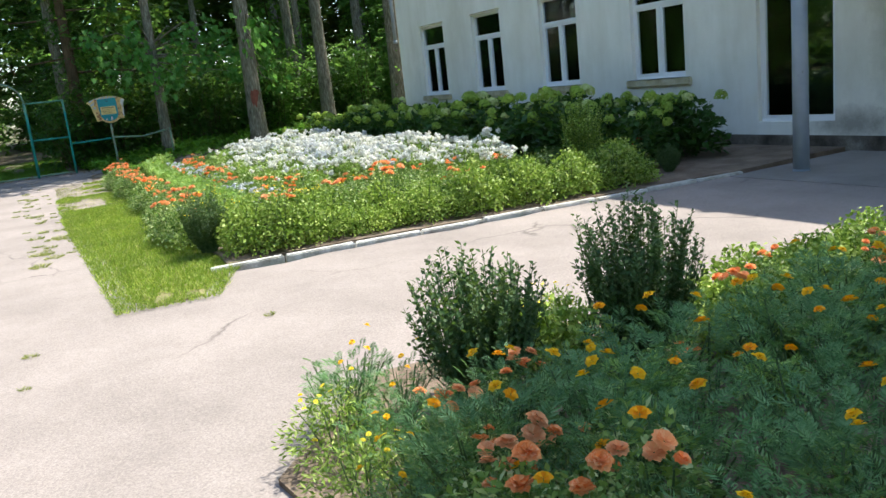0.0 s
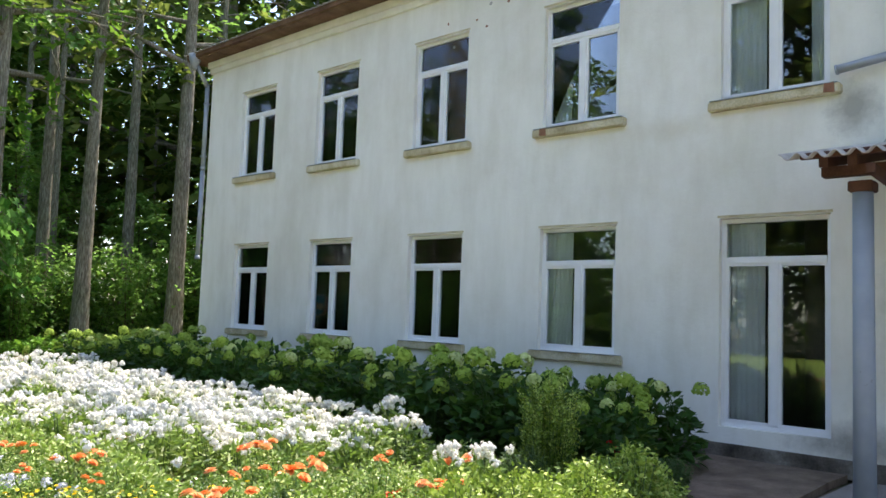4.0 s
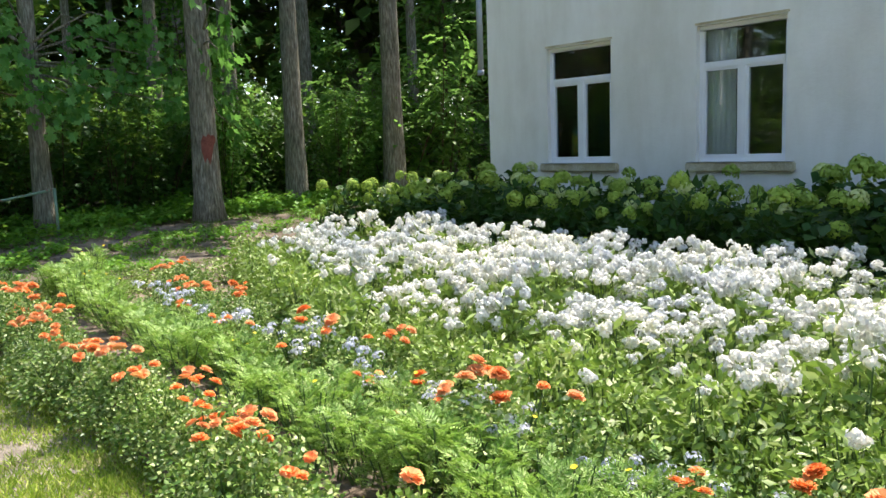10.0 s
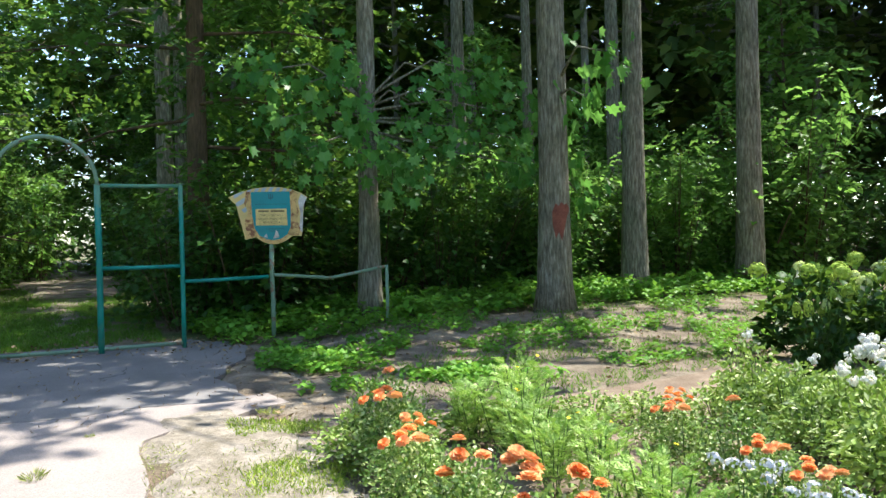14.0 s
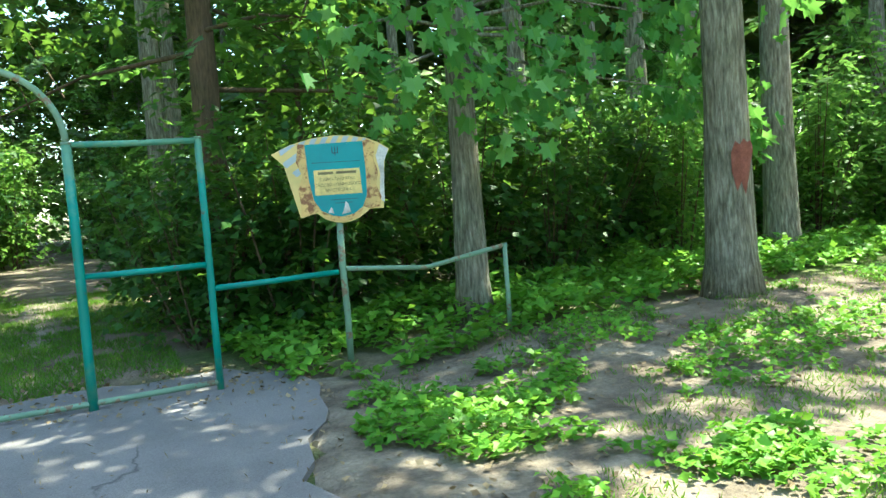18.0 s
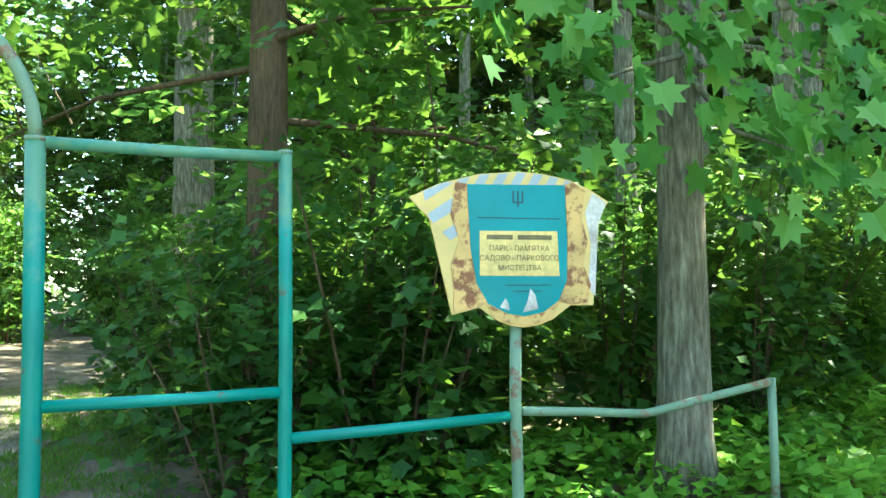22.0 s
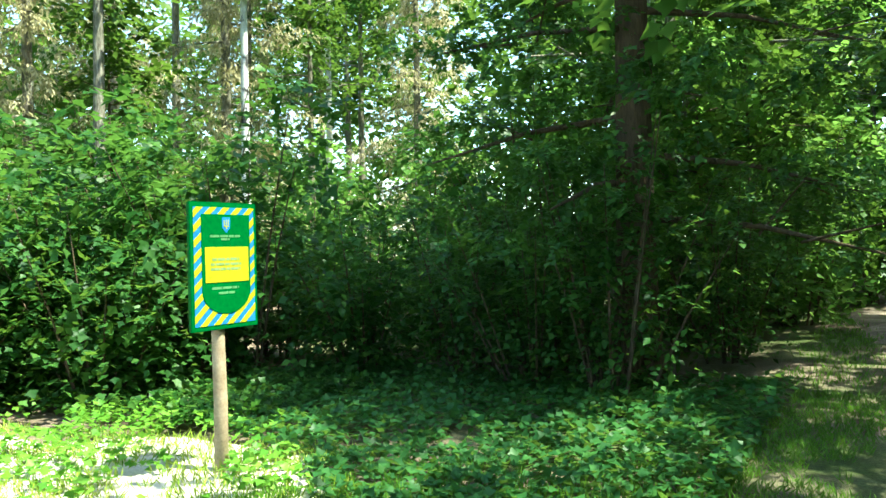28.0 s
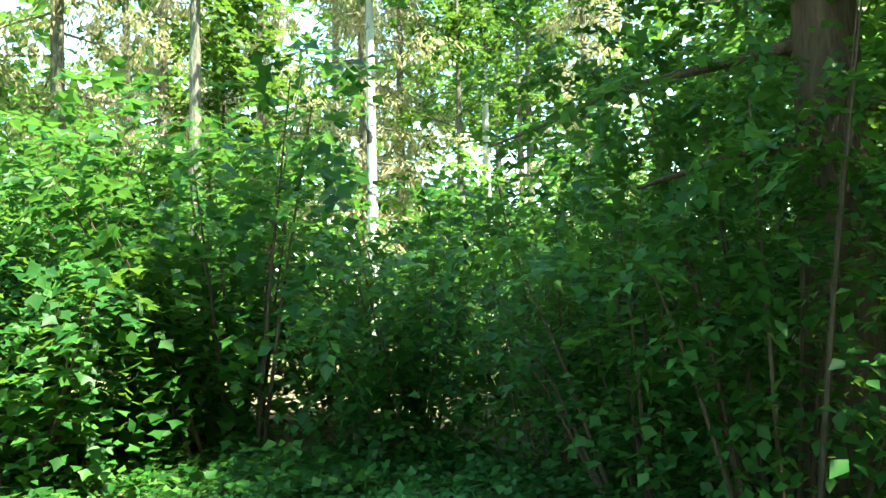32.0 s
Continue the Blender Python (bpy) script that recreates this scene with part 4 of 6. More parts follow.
def drainpipe(label, pts, funnel=None):
    d = thing("drainpipe", label, "drainpipe")
    for i, (a, b) in enumerate(zip(pts, pts[1:])):
        length = part("pipe_length", Geo().tube([a, b], 0.05, 14).mesh("pipe_length", "zinc", True), d)
        part("collar", Geo().tube([Vector(a).lerp(Vector(b), 0.96), Vector(b)], 0.057, 14).mesh("collar", "zinc", True), length)
    if funnel:
        part("hopper", Geo().tube([(funnel[0], funnel[1], funnel[2] - 0.22), funnel, (funnel[0], funnel[1], funnel[2] + 0.12)], [0.055, 0.13, 0.14], 14).mesh("hopper", "zinc", True), d)
    for z in (4.9, 6.1):
        part("bracket", Geo().box(FX - 0.1, FX + 0.01, pts[1][1] - 0.065, pts[1][1] + 0.065, z, z + 0.03).mesh("bracket", "zinc"), d)


drainpipe("grey galvanised drainpipe ending in an elbow above the canopy", [(FX - 0.42, 1.60, 6.92), (FX - 0.10, 1.60, 6.55), (FX - 0.10, 1.60, 5.5), (FX - 0.10, 1.60, 4.50), (FX - 0.13, 2.18, 4.42)], (FX - 0.44, 1.60, 7.05))
drainpipe("grey drainpipe on the corner of the building", [(FX - 0.35, Y1 + 0.12, 6.95), (FX - 0.05, Y1 + 0.12, 6.5), (FX - 0.05, Y1 + 0.12, 4.6), (FX - 0.05, Y1 + 0.12, 2.6)], (FX - 0.40, Y1 + 0.12, 7.05))


def peeled_patches():
    """Spots by the eaves where the plaster has come off to the brick."""
    rng = np.random.default_rng(21)
    holder = thing("plaster_damage", "patches of fallen plaster showing brown brick", "wall damage", kind="structure")
    for i in range(96):
        near = i < 66
        y = rng.uniform(-1.2, 3.6) if near else rng.uniform(3.6, 9.0)
        z, r = (rng.uniform(6.72, 6.9), rng.uniform(0.05, 0.2)) if i % 3 == 0 else (rng.uniform(5.9, 6.75), rng.uniform(0.008, 0.032))
        flat = 0.35 if i % 3 == 0 else 1.0
        x = FX - (0.064 if z > 6.77 else 0.003) - 0.0008 * (i % 5)
        n = 14
        pts = [(r * rng.uniform(0.6, 1.25) * math.cos(2 * math.pi * k / n) * (1.8 if flat < 1 else 1), r * rng.uniform(0.6, 1.25) * flat * math.sin(2 * math.pi * k / n)) for k in range(n)]
        g = Geo().prism(pts, Matrix.Translation((x, y, z)) @ Matrix.Rotation(radians(-90), 4, "Z"), 0.004)
        part("bare_patch", g.mesh("bare_patch", "brick" if i % 4 else "cement"), holder)
    for k, (a, b) in enumerate(UPPER[3:6]):
        g = Geo().prism([(-0.05, -0.06), (0.07, -0.07), (0.06, 0.05), (-0.04, 0.045)], Matrix.Translation((FX - 0.102, (a, b, a)[k] - 0.03, 4.26)) @ Matrix.Rotation(radians(-90), 4, "Z"), 0.01)
        part("bare_patch", g.mesh("bare_patch", "brick"), holder)
    g = Geo().prism([(0.16 * math.cos(a) * (1 + 0.2 * math.sin(3 * a)), 0.085 * math.sin(a) * (1 + 0.25 * math.cos(5 * a))) for a in [i * 0.35 for i in range(18)]],
                    Matrix.Translation((FX - 0.004, -0.05, 6.62)) @ Matrix.Rotation(radians(-90), 4, "Z"), 0.005)
    part("bare_patch", g.mesh("bare_patch", "cement"), holder, "grey filled patch")


peeled_patches()


# ---- gate, rail and signs ----
def arc(cx, cz, r, a0, a1, n, y):
    return [(cx + r * math.cos(radians(a0 + (a1 - a0) * i / n)), y, cz + r * math.sin(radians(a0 + (a1 - a0) * i / n))) for i in range(n + 1)]


GY = 20.42


def gate():
    g = thing("park_gate", "turquoise painted steel pipe gate with an arch over the way through", "gate")
    for name, x, r, h in (("gate_post", -2.68, 0.042, 2.10), ("gate_post", -1.535, 0.038, 2.10), ("side_post", -0.555, 0.030, 2.11)):
        post = part(name, Geo().tube([(x, GY, -0.05), (x, GY, 0.5), (x + 0.004, GY, 1.3), (x, GY, h)], r, 16).mesh(name, "teal", True), g)
        part("weld_cap", Geo().tube([(x, GY, h - 0.012), (x, GY, h + 0.006)], r + 0.002, 16).mesh("weld_cap", "teal_pale", True), post)
    part("arch", Geo().tube(arc(-2.108, 2.10, 0.573, 0, 180, 28, GY), 0.026, 12).mesh("arch", "teal_pale", True), g, "faded green arch tube")
    for name, z in (("top_bar", 2.085), ("middle_bar", 1.06)):
        part(name, Geo().tube([(-1.50, GY, z), (-1.0, GY, z - 0.004), (-0.58, GY, z)], 0.025, 12).mesh(name, "teal", True), g)
    part("threshold_bar", Geo().tube([(-2.66, GY, 0.055), (-1.5, GY, 0.06), (-0.56, GY, 0.07)], 0.024, 12).mesh("threshold_bar", "teal_pale", True), g)


def rail():
    r = thing("pipe_rail", "bent faded steel pipe rail beside the gate", "railing")
    part("rail_tube", Geo().tube([(-0.53, GY, 0.858), (-0.1, GY, 0.862), (0.54, GY - 0.03, 0.88)], 0.025, 12).mesh("rail_tube", "teal", True), r, "turquoise pipe")
    part("rail_tube", Geo().tube([(0.62, GY - 0.03, 0.90), (1.0, GY, 0.865), (1.40, GY + 0.02, 0.825), (1.46, GY + 0.02, 0.83), (2.20, GY - 0.10, 0.965)], 0.023, 12).mesh("rail_tube", "teal_pale", True), r, "faded dented pipe")
    part("end_post", Geo().tube([(2.20, GY - 0.10, 0.985), (2.20, GY - 0.11, 0.5), (2.19, GY - 0.12, 0.1)], 0.024, 12).mesh("end_post", "teal_pale", True), r)


def clip_poly(poly, region):
    """The part of a polygon inside a convex counter-clockwise region."""
    for (ax, ay), (bx, by) in zip(region, region[1:] + region[:1]):
        out = []
        for (px, py), (qx, qy) in zip(poly, poly[1:] + poly[:1]):
            dp = (bx - ax) * (py - ay) - (by - ay) * (px - ax)
            dq = (bx - ax) * (qy - ay) - (by - ay) * (qx - ax)
            if dp >= 0:
                out.append((px, py))
            if dp * dq < 0:
                f = dp / (dp - dq)
                out.append((px + f * (qx - px), py + f * (qy - py)))
        poly = out
        if len(poly) < 3:
            return []
    return poly


def lettering(text, size, x, z, y, parent, material):
    """Words as a mesh, upright, read from the -y side, centred on x."""
    cu = bpy.data.curves.new("lettering", "FONT")
    cu.body, cu.size, cu.align_x, cu.extrude = text, size, "CENTER", 0.0006
    tmp = new("lettering", cu)
    bpy.context.view_layer.update()
    me = bpy.data.meshes.new_from_object(tmp.evaluated_get(bpy.context.evaluated_depsgraph_get()))
    bpy.data.objects.remove(tmp)
    me.materials.clear()
    me.materials.append(M[material])
    me.transform(Matrix.Translation((x, y, z)) @ Matrix.Rotation(radians(90), 4, "X"))
    return part("lettering", me, parent)


def emblem(parent, x, z, s, y, material):
    """A small three-pronged device of plain bars."""
    g = Geo()
    for bx in (-0.32, 0.0, 0.32):
        g.box(x + (bx - 0.06) * s, x + (bx + 0.06) * s, y, y + 0.002, z - (0.3 if bx else 0.55) * s, z + 0.5 * s)
    g.box(x - 0.26 * s, x + 0.26 * s, y, y + 0.0015, z - 0.32 * s, z - 0.2 * s)
    part("emblem", g.mesh("emblem", material), parent)


def shield_sign():
    s = thing("shield_sign", "rusty turquoise and cream shield-shaped park sign on a pipe post", "sign", at=pose(0.60, GY, 0, 0, 0, -10))
    part("post", Geo().tube([(0, 0, -0.05), (0.004, 0, 0.5), (-0.006, 0, 0.95), (0, 0, 1.40)], 0.030, 14).mesh("post", "teal_pale", True), s, "faded peeling pipe post")
    part("post", Geo().tube([(0, 0, 1.38), (0, 0.012, 1.9)], 0.026, 14).mesh("post", "teal", True), s)
    front = -0.045
    outline = [(-0.55, 1.94), (-0.45, 1.84), (-0.34, 1.375), (-0.20, 1.41), (-0.12, 1.348), (-0.04, 1.318), (0.03, 1.31), (0.10, 1.318), (0.18, 1.348), (0.275, 1.415), (0.40, 1.415), (0.44, 1.86), (0.49, 1.94), (0.39, 2.00), (0.28, 2.045), (0.14, 2.072), (0.0, 2.08), (-0.2, 2.062), (-0.4, 2.01)]
    part("board", bevel(Geo().prism(outline, Matrix.Translation((0, front, 0)), 0.012).mesh("board", "sign_yellow"), 0.002), s, "cream board with rust spots")
    stripes = []
    wing = [(-0.55, 1.94), (-0.45, 1.84), (-0.345, 1.39), (-0.24, 1.42), (-0.24, 1.70), (-0.265, 2.03), (-0.4, 2.005)]
    for k in range(6):
        z = 1.30 + 0.135 * k
        stripes.append(clip_poly([(-0.60, z), (-0.20, z + 0.26), (-0.20, z + 0.325), (-0.60, z + 0.065)], wing))
    rim = [(-0.40, 2.008), (0.31, 2.016), (0.28, 2.040), (0.14, 2.067), (0.0, 2.075), (-0.2, 2.057)]
    for k in range(8):
        x = -0.42 + 0.092 * k
        stripes.append(clip_poly([(x, 1.99), (x + 0.05, 1.99), (x + 0.11, 2.09), (x + 0.06, 2.09)], rim))
    for p in stripes:
        if len(p) > 2:
            part("stripe", Geo().prism(p, Matrix.Translation((0, front - 0.002, 0)), 0.0015).mesh("stripe", "sign_grey"), s, "grey-blue diagonal stripe")
    panel = [(-0.26, 2.01), (-0.245, 1.70), (-0.215, 1.52), (-0.16, 1.43), (-0.06, 1.38), (0.03, 1.365), (0.13, 1.385), (0.21, 1.44), (0.255, 1.54), (0.26, 1.75), (0.25, 2.018)]
    part("panel", Geo().prism(panel, Matrix.Translation((0, front - 0.005, 0)), 0.0045).mesh("panel", "sign_teal"), s, "turquoise painted panel")
    plate = part("plate", Geo().prism([(-0.20, 1.565), (0.215, 1.562), (0.205, 1.785), (-0.20, 1.783)], Matrix.Translation((0, front - 0.008, 0)), 0.0025).mesh("plate", "plate"), s, "cream text plate")
    yl = front - 0.0095
    for k, (text, w) in enumerate((("", 0), ("ПАРК - ПАМ'ЯТКА", 0), ("САДОВО - ПАРКОВОГО", 0), ("МИСТЕЦТВА", 0))):
        if text:
            lettering(text, 0.036, 0.005, 1.735 - 0.048 * k, yl, plate, "ink")
        else:
            part("word_bar", Geo().box(-0.165, -0.03, yl, yl + 0.001, 1.742, 1.765).box(-0.005, 0.175, yl, yl + 0.001, 1.742, 1.765).mesh("word_bar", "ink"), plate)
    for x0, x1, z in ((-0.21, 0.22, 1.845), (-0.07, 0.17, 1.515), (-0.03, 0.12, 1.485)):
        part("word_bar", Geo().box(x0, x1, front - 0.0065, front - 0.0055, z, z + 0.005).mesh("word_bar", "ink_teal"), s)
    emblem(s, 0.0, 1.945, 0.075, front - 0.0068, "ink_teal")
    part("faded_patch", Geo().prism([(0.37, 1.50), (0.41, 1.46), (0.43, 1.82), (0.478, 1.935), (0.40, 1.985), (0.36, 1.88), (0.39, 1.72)], Matrix.Translation((0, front - 0.002, 0)), 0.0015).mesh("faded_patch", "kerb"), s, "bleached white paint")
    part("faded_patch", Geo().prism([(0.02, 1.385), (0.10, 1.40), (0.085, 1.47), (0.06, 1.50), (0.045, 1.44)], Matrix.Translation((0, front - 0.0072, 0)), 0.0015).mesh("faded_patch", "kerb"), s, "bleached white paint")
    part("faded_patch", Geo().prism([(-0.10, 1.41), (-0.05, 1.395), (-0.055, 1.43), (-0.07, 1.455)], Matrix.Translation((0, front - 0.0072, 0)), 0.0015).mesh("faded_patch", "kerb"), s, "bleached white paint")
    edge_l = [(-0.32, 2.02), (-0.345, 1.86), (-0.30, 1.74), (-0.345, 1.62), (-0.33, 1.50), (-0.335, 1.385), (-0.20, 1.412), (-0.165, 1.44), (-0.22, 1.53), (-0.248, 1.70), (-0.264, 2.012)]
    edge_r = [(0.252, 2.02), (0.262, 1.75), (0.257, 1.54), (0.212, 1.442), (0.275, 1.42), (0.365, 1.43), (0.385, 1.52), (0.345, 1.62), (0.37, 1.74), (0.335, 1.86), (0.36, 1.99), (0.29, 2.035)]
    edge_b = [(-0.17, 1.428), (-0.12, 1.352), (0.03, 1.314), (0.18, 1.352), (0.215, 1.436), (0.13, 1.383), (0.03, 1.362), (-0.06, 1.377)]
    for out, d in ((edge_l, 0.0075), (edge_r, 0.0075), (edge_b, 0.0068)):
        part("rusty_edge", Geo().prism(out, Matrix.Translation((0, front - d, 0)), d - 0.004).mesh("rusty_edge", "rusted_cream"), s, "cream paint eaten by brown rust")


def board_sign():
    s = thing("notice_board", "green board with blue and yellow striped border on a wooden post", "sign", at=pose(-6.72, 25.235, 0, 0, 0, 90))
    w, z0, z1 = 0.62, 1.02, 1.92
    part("post", bevel(Geo().tube([(0.30, 0.05, -0.05), (0.305, 0.05, 0.5), (0.295, 0.05, 0.9), (0.30, 0.05, 1.7)], [0.052, 0.05, 0.047, 0.045], 14).mesh("post", "post_wood", True), 0.0005, 1), s, "bare round wooden post")
    part("board", bevel(Geo().box(0, w, -0.02, 0.012, z0, z1).mesh("board", "board_green"), 0.004), s)
    a, b, c, d = 0.028, w - 0.028, z0 + 0.035, z1 - 0.035
    part("border", Geo().box(a, b, -0.0225, -0.0205, c, d).mesh("border", "board_blue"), s, "blue border field")
    box = [(a, c), (b, c), (b, d), (a, d)]
    for k in range(-4, 13):
        z = z0 + 0.04 + k * 0.105
        p = clip_poly([(a - 0.05, z - 0.03), (b + 0.05, z + 0.54), (b + 0.05, z + 0.593), (a - 0.05, z + 0.023)], box)
        if len(p) > 2:
            part("stripe", Geo().prism(p, Matrix.Translation((0, -0.0245, 0)), 0.0018).mesh("stripe", "board_yellow"), s, "yellow diagonal stripe")
    l, r, m, rad = 0.095, w - 0.075, w / 2 + 0.01, w / 2 - 0.085
    shield = [(l, 1.835), (l, 1.30)] + [(m - rad * math.cos(t), 1.30 - 0.17 * math.sin(t)) for t in [math.pi * i / 16 for i in range(1, 16)]] + [(r, 1.30), (r, 1.835)]
    part("shield", Geo().prism(shield, Matrix.Translation((0, -0.0275, 0)), 0.0028).mesh("shield", "board_green"), s)
    field = part("text_field", Geo().box(l + 0.027, r - 0.018, -0.0305, -0.028, 1.355, 1.605).mesh("text_field", "board_yellow"), s)
    part("crest", Geo().prism([(m - 0.038, 1.815), (m - 0.038, 1.74), (m, 1.705), (m + 0.038, 1.74), (m + 0.038, 1.815)], Matrix.Translation((0, -0.0292, 0)), 0.0015).mesh("crest", "board_blue"), s)
    emblem(s, m, 1.765, 0.06, -0.031, "board_yellow")
    for x0, x1, z, mat, y in ((0.17, 0.45, 1.672, "board_pale", -0.029), (0.27, 0.35, 1.65, "board_pale", -0.029), (0.185, 0.435, 1.508, "board_grey", -0.032), (0.17, 0.45, 1.474, "board_grey", -0.032), (0.17, 0.445, 1.44, "board_grey", -0.032), (0.18, 0.43, 1.305, "board_pale", -0.029), (0.24, 0.39, 1.27, "board_pale", -0.029)):
        g, x = Geo(), x0
        rng = np.random.default_rng(int(z * 1000))
        while x < x1:
            k = rng.uniform(0.03, 0.09)
            g.box(x, min(x1, x + k), y, y + 0.001, z, z + 0.017)
            x += k + 0.008
        part("word_bar", g.mesh("word_bar", mat), field if mat == "board_grey" else s)


gate()
rail()
shield_sign()
board_sign()


# ---- garden plants: each kind built a few times, then set out ----
def blossom(rng, material, radius, petals, layers=3, name="flower"):
    """A double flower: rings of petals, steeper towards the middle."""
    b, a, n, l, w = [], [], [], [], []
    for k in range(layers):
        tilt = 0.25 + 1.0 * k / layers
        m = max(4, petals - 2 * k)
        for i in range(m):
            t = 2 * math.pi * (i + 0.5 * (k % 2)) / m + rng.uniform(-0.15, 0.15)
            out = np.array([math.cos(t), math.sin(t), 0])
            b.append(out * radius * 0.08 + [0, 0, radius * 0.12 * k])
            a.append(out * math.cos(tilt) + [0, 0, math.sin(tilt)])
            n.append(np.array([0, 0, math.cos(tilt)]) - out * math.sin(tilt))
            l.append(radius * (1 - 0.2 * k) * rng.uniform(0.85, 1.1))
            w.append(radius * 0.95 * (1 - 0.12 * k))
    return cards(name, material, b, a, n, l, w, 0.12, 0.15, 0.72)


def cluster(rng, material, radius, count, size, flat=0.75, name="flower_head", loose=0.1):
    """A head of many florets over a dome."""
    d = unit(rng, count)
    d[:, 2] = np.abs(d[:, 2]) * 1.1 - 0.25
    p = d * radius * rng.uniform(0.95 - loose, 1.05 + 0.5 * loose, (count, 1)) * [1, 1, flat]
    side = np.cross(d, unit(rng, count))
    return cards(name, material, p - side * size * 0.5, side, d, size, size * 0.95, 0.1)


def truss(rng, material, radius, lumps, count, size):
    """A loose flower head: several small domes of florets at uneven heights."""
    b, a, n = [], [], []
    for _ in range(lumps):
        c = unit(rng, 1)[0] * radius * rng.uniform(0.25, 1.0) * np.array([1, 1, 0.55])
        d = unit(rng, count)
        d[:, 2] = np.abs(d[:, 2]) * 1.1 - 0.2
        side = np.cross(d, unit(rng, count))
        p = c + d * rng.uniform(0.016, 0.026) * rng.uniform(0.8, 1.15, (count, 1))
        b.append(p - side * size * 0.5)
        a.append(side)
        n.append(d)
    return cards("flower_head", material, np.concatenate(b), np.concatenate(a), np.concatenate(n), size, size * 0.95, 0.15)


def fronds(rng, leaf, count, radius, height, length, pairs=8, thin=0.2):
    """Finely cut leaves: narrow leaflets in pairs along each rib."""
    t = rng.uniform(0, 6.283, count)
    r = radius * np.sqrt(rng.random(count)) * 0.7
    h = height * (0.08 + 0.82 * rng.random(count) ** 0.8)
    out = np.stack([np.cos(t), np.sin(t), np.zeros(count)], 1)
    base = out * r[:, None] + np.stack([np.zeros(count), np.zeros(count), h], 1)
    d = out * rng.uniform(0.3, 0.9, (count, 1)) + unit(rng, count) * 0.35 + np.array([0, 0, 0.7])
    d /= np.linalg.norm(d, axis=1, keepdims=True)
    side = np.cross(d, [0, 0, 1.0]) + unit(rng, count) * 0.3
    side -= d * (side * d).sum(1, keepdims=True)
    side /= np.linalg.norm(side, axis=1, keepdims=True)
    nor = np.cross(side, d)
    long = length * rng.uniform(0.65, 1.25, count)
    b, a, n, l = [], [], [], []
    for i in range(pairs):
        f = (i + 0.6) / pairs
        q = base + d * (long * f)[:, None] - np.array([0, 0, 1.0]) * (0.35 * long * f * f)[:, None]
        for sgn in (1.0, -1.0):
            b.append(q)
            a.append(d * (0.45 + 0.5 * f) + side * sgn * (1.0 - 0.4 * f) + unit(rng, count) * 0.1)
            n.append(nor + unit(rng, count) * 0.2)
            l.append(long * 0.42 * (1.0 - 0.9 * abs(f - 0.42)))
    l = np.concatenate(l)
    me = cards("leaves", leaf, np.concatenate(b), np.concatenate(a), np.concatenate(n), l, l * thin, 0.12, 0.1, 0.5)
    me.name = "leaves"
    return me


def stems(rng, count, spread, height, radius=0.005):
    g = Geo()
    for _ in range(count):
        a, r = rng.uniform(0, 6.283), spread * math.sqrt(rng.random())
        x, y = r * math.cos(a), r * math.sin(a)
        g.tube([(x * 0.3, y * 0.3, 0), (x * 0.7, y * 0.7, height * 0.5), (x, y, height * rng.uniform(0.75, 1.0))], [radius, radius * 0.9, radius * 0.6], 4, caps=False)
    return g.mesh("stem", "stem")


def plant(rng, name, label, category, group, leaf, count, radius, height, length, width, flowers=(), low=0.05, shape=1.0, stalks=8, up=0.5, bunched=False, leaves=None):
    """A bushy plant. flowers: (mesh, how many, ring from, ring to, height from, height to)."""
    p = thing(name, label, category, group)
    part("stem", stems(rng, stalks, radius * 0.75, height * 0.9), p, kind="stuff")
    if leaves:
        part("leaves", leaves, p)
    d = unit(rng, count)
    f = rng.random((count, 1)) ** 0.4
    q = np.abs(d[:, 2:3]) * f
    pos = np.concatenate([d[:, :2] * f * radius * (1 - 0.35 * q * shape), low + (height - low) * q], axis=1)
    pos += rng.normal(0, 0.02, pos.shape)
    pos[:, 2] = np.maximum(pos[:, 2], 0.015)
    axis = d * [1, 1, 0.3] + unit(rng, count) * 0.7
    if not leaves:
        part("leaves", cards("leaves", leaf, pos, axis, unit(rng, count) * 0.7 + [0, 0, up], length * rng.uniform(0.7, 1.25, count), width * rng.uniform(0.75, 1.2, count)), p)
    for me, n, r0, r1, h0, h1 in flowers:
        a0, q0 = rng.uniform(0, 6.283), radius * rng.uniform(r0, r1)
        for _ in range(n):
            a, r = rng.uniform(0, 6.283), radius * rng.uniform(r0, r1)
            if bunched:
                a, r = a0 + rng.normal(0, 0.4), q0 + rng.normal(0, 0.06)
            o = part(me.name.split(".")[0], me, p)
            o.matrix_basis = pose(r * math.cos(a), r * math.sin(a), height * rng.uniform(h0, h1), rng.uniform(-30, 30), rng.uniform(-30, 30), rng.uniform(0, 360))
    return p


def scatter(rng, kinds, spots, size=(0.85, 1.15), z=0.05):
    """Sets plants out: the built ones first, then copies of them."""
    for i, (x, y) in enumerate(spots):
        k = rng.uniform(*size)
        m = pose(x, y, z, 0, 0, rng.uniform(0, 360)) @ Matrix.Diagonal((k, k, k * rng.uniform(0.92, 1.08), 1))
        if i < len(kinds):
            kinds[i].matrix_basis = m
        else:
            copy_thing(kinds[int(rng.integers(len(kinds)))], m)


def rows_of(rng, x0, x1, y0, y1, dx, dy, jitter=0.06):
    out, x = [], x0
    odd = False
    while x <= x1 + 1e-6:
        y = y0 + (dy / 2 if odd else 0)
        while y <= y1:
            out.append((x + rng.uniform(-jitter, jitter), y + rng.uniform(-jitter, jitter)))
            y += dy
        x, odd = x + dx, not odd
    rng.shuffle(out)
    return [tuple(p) for p in out]


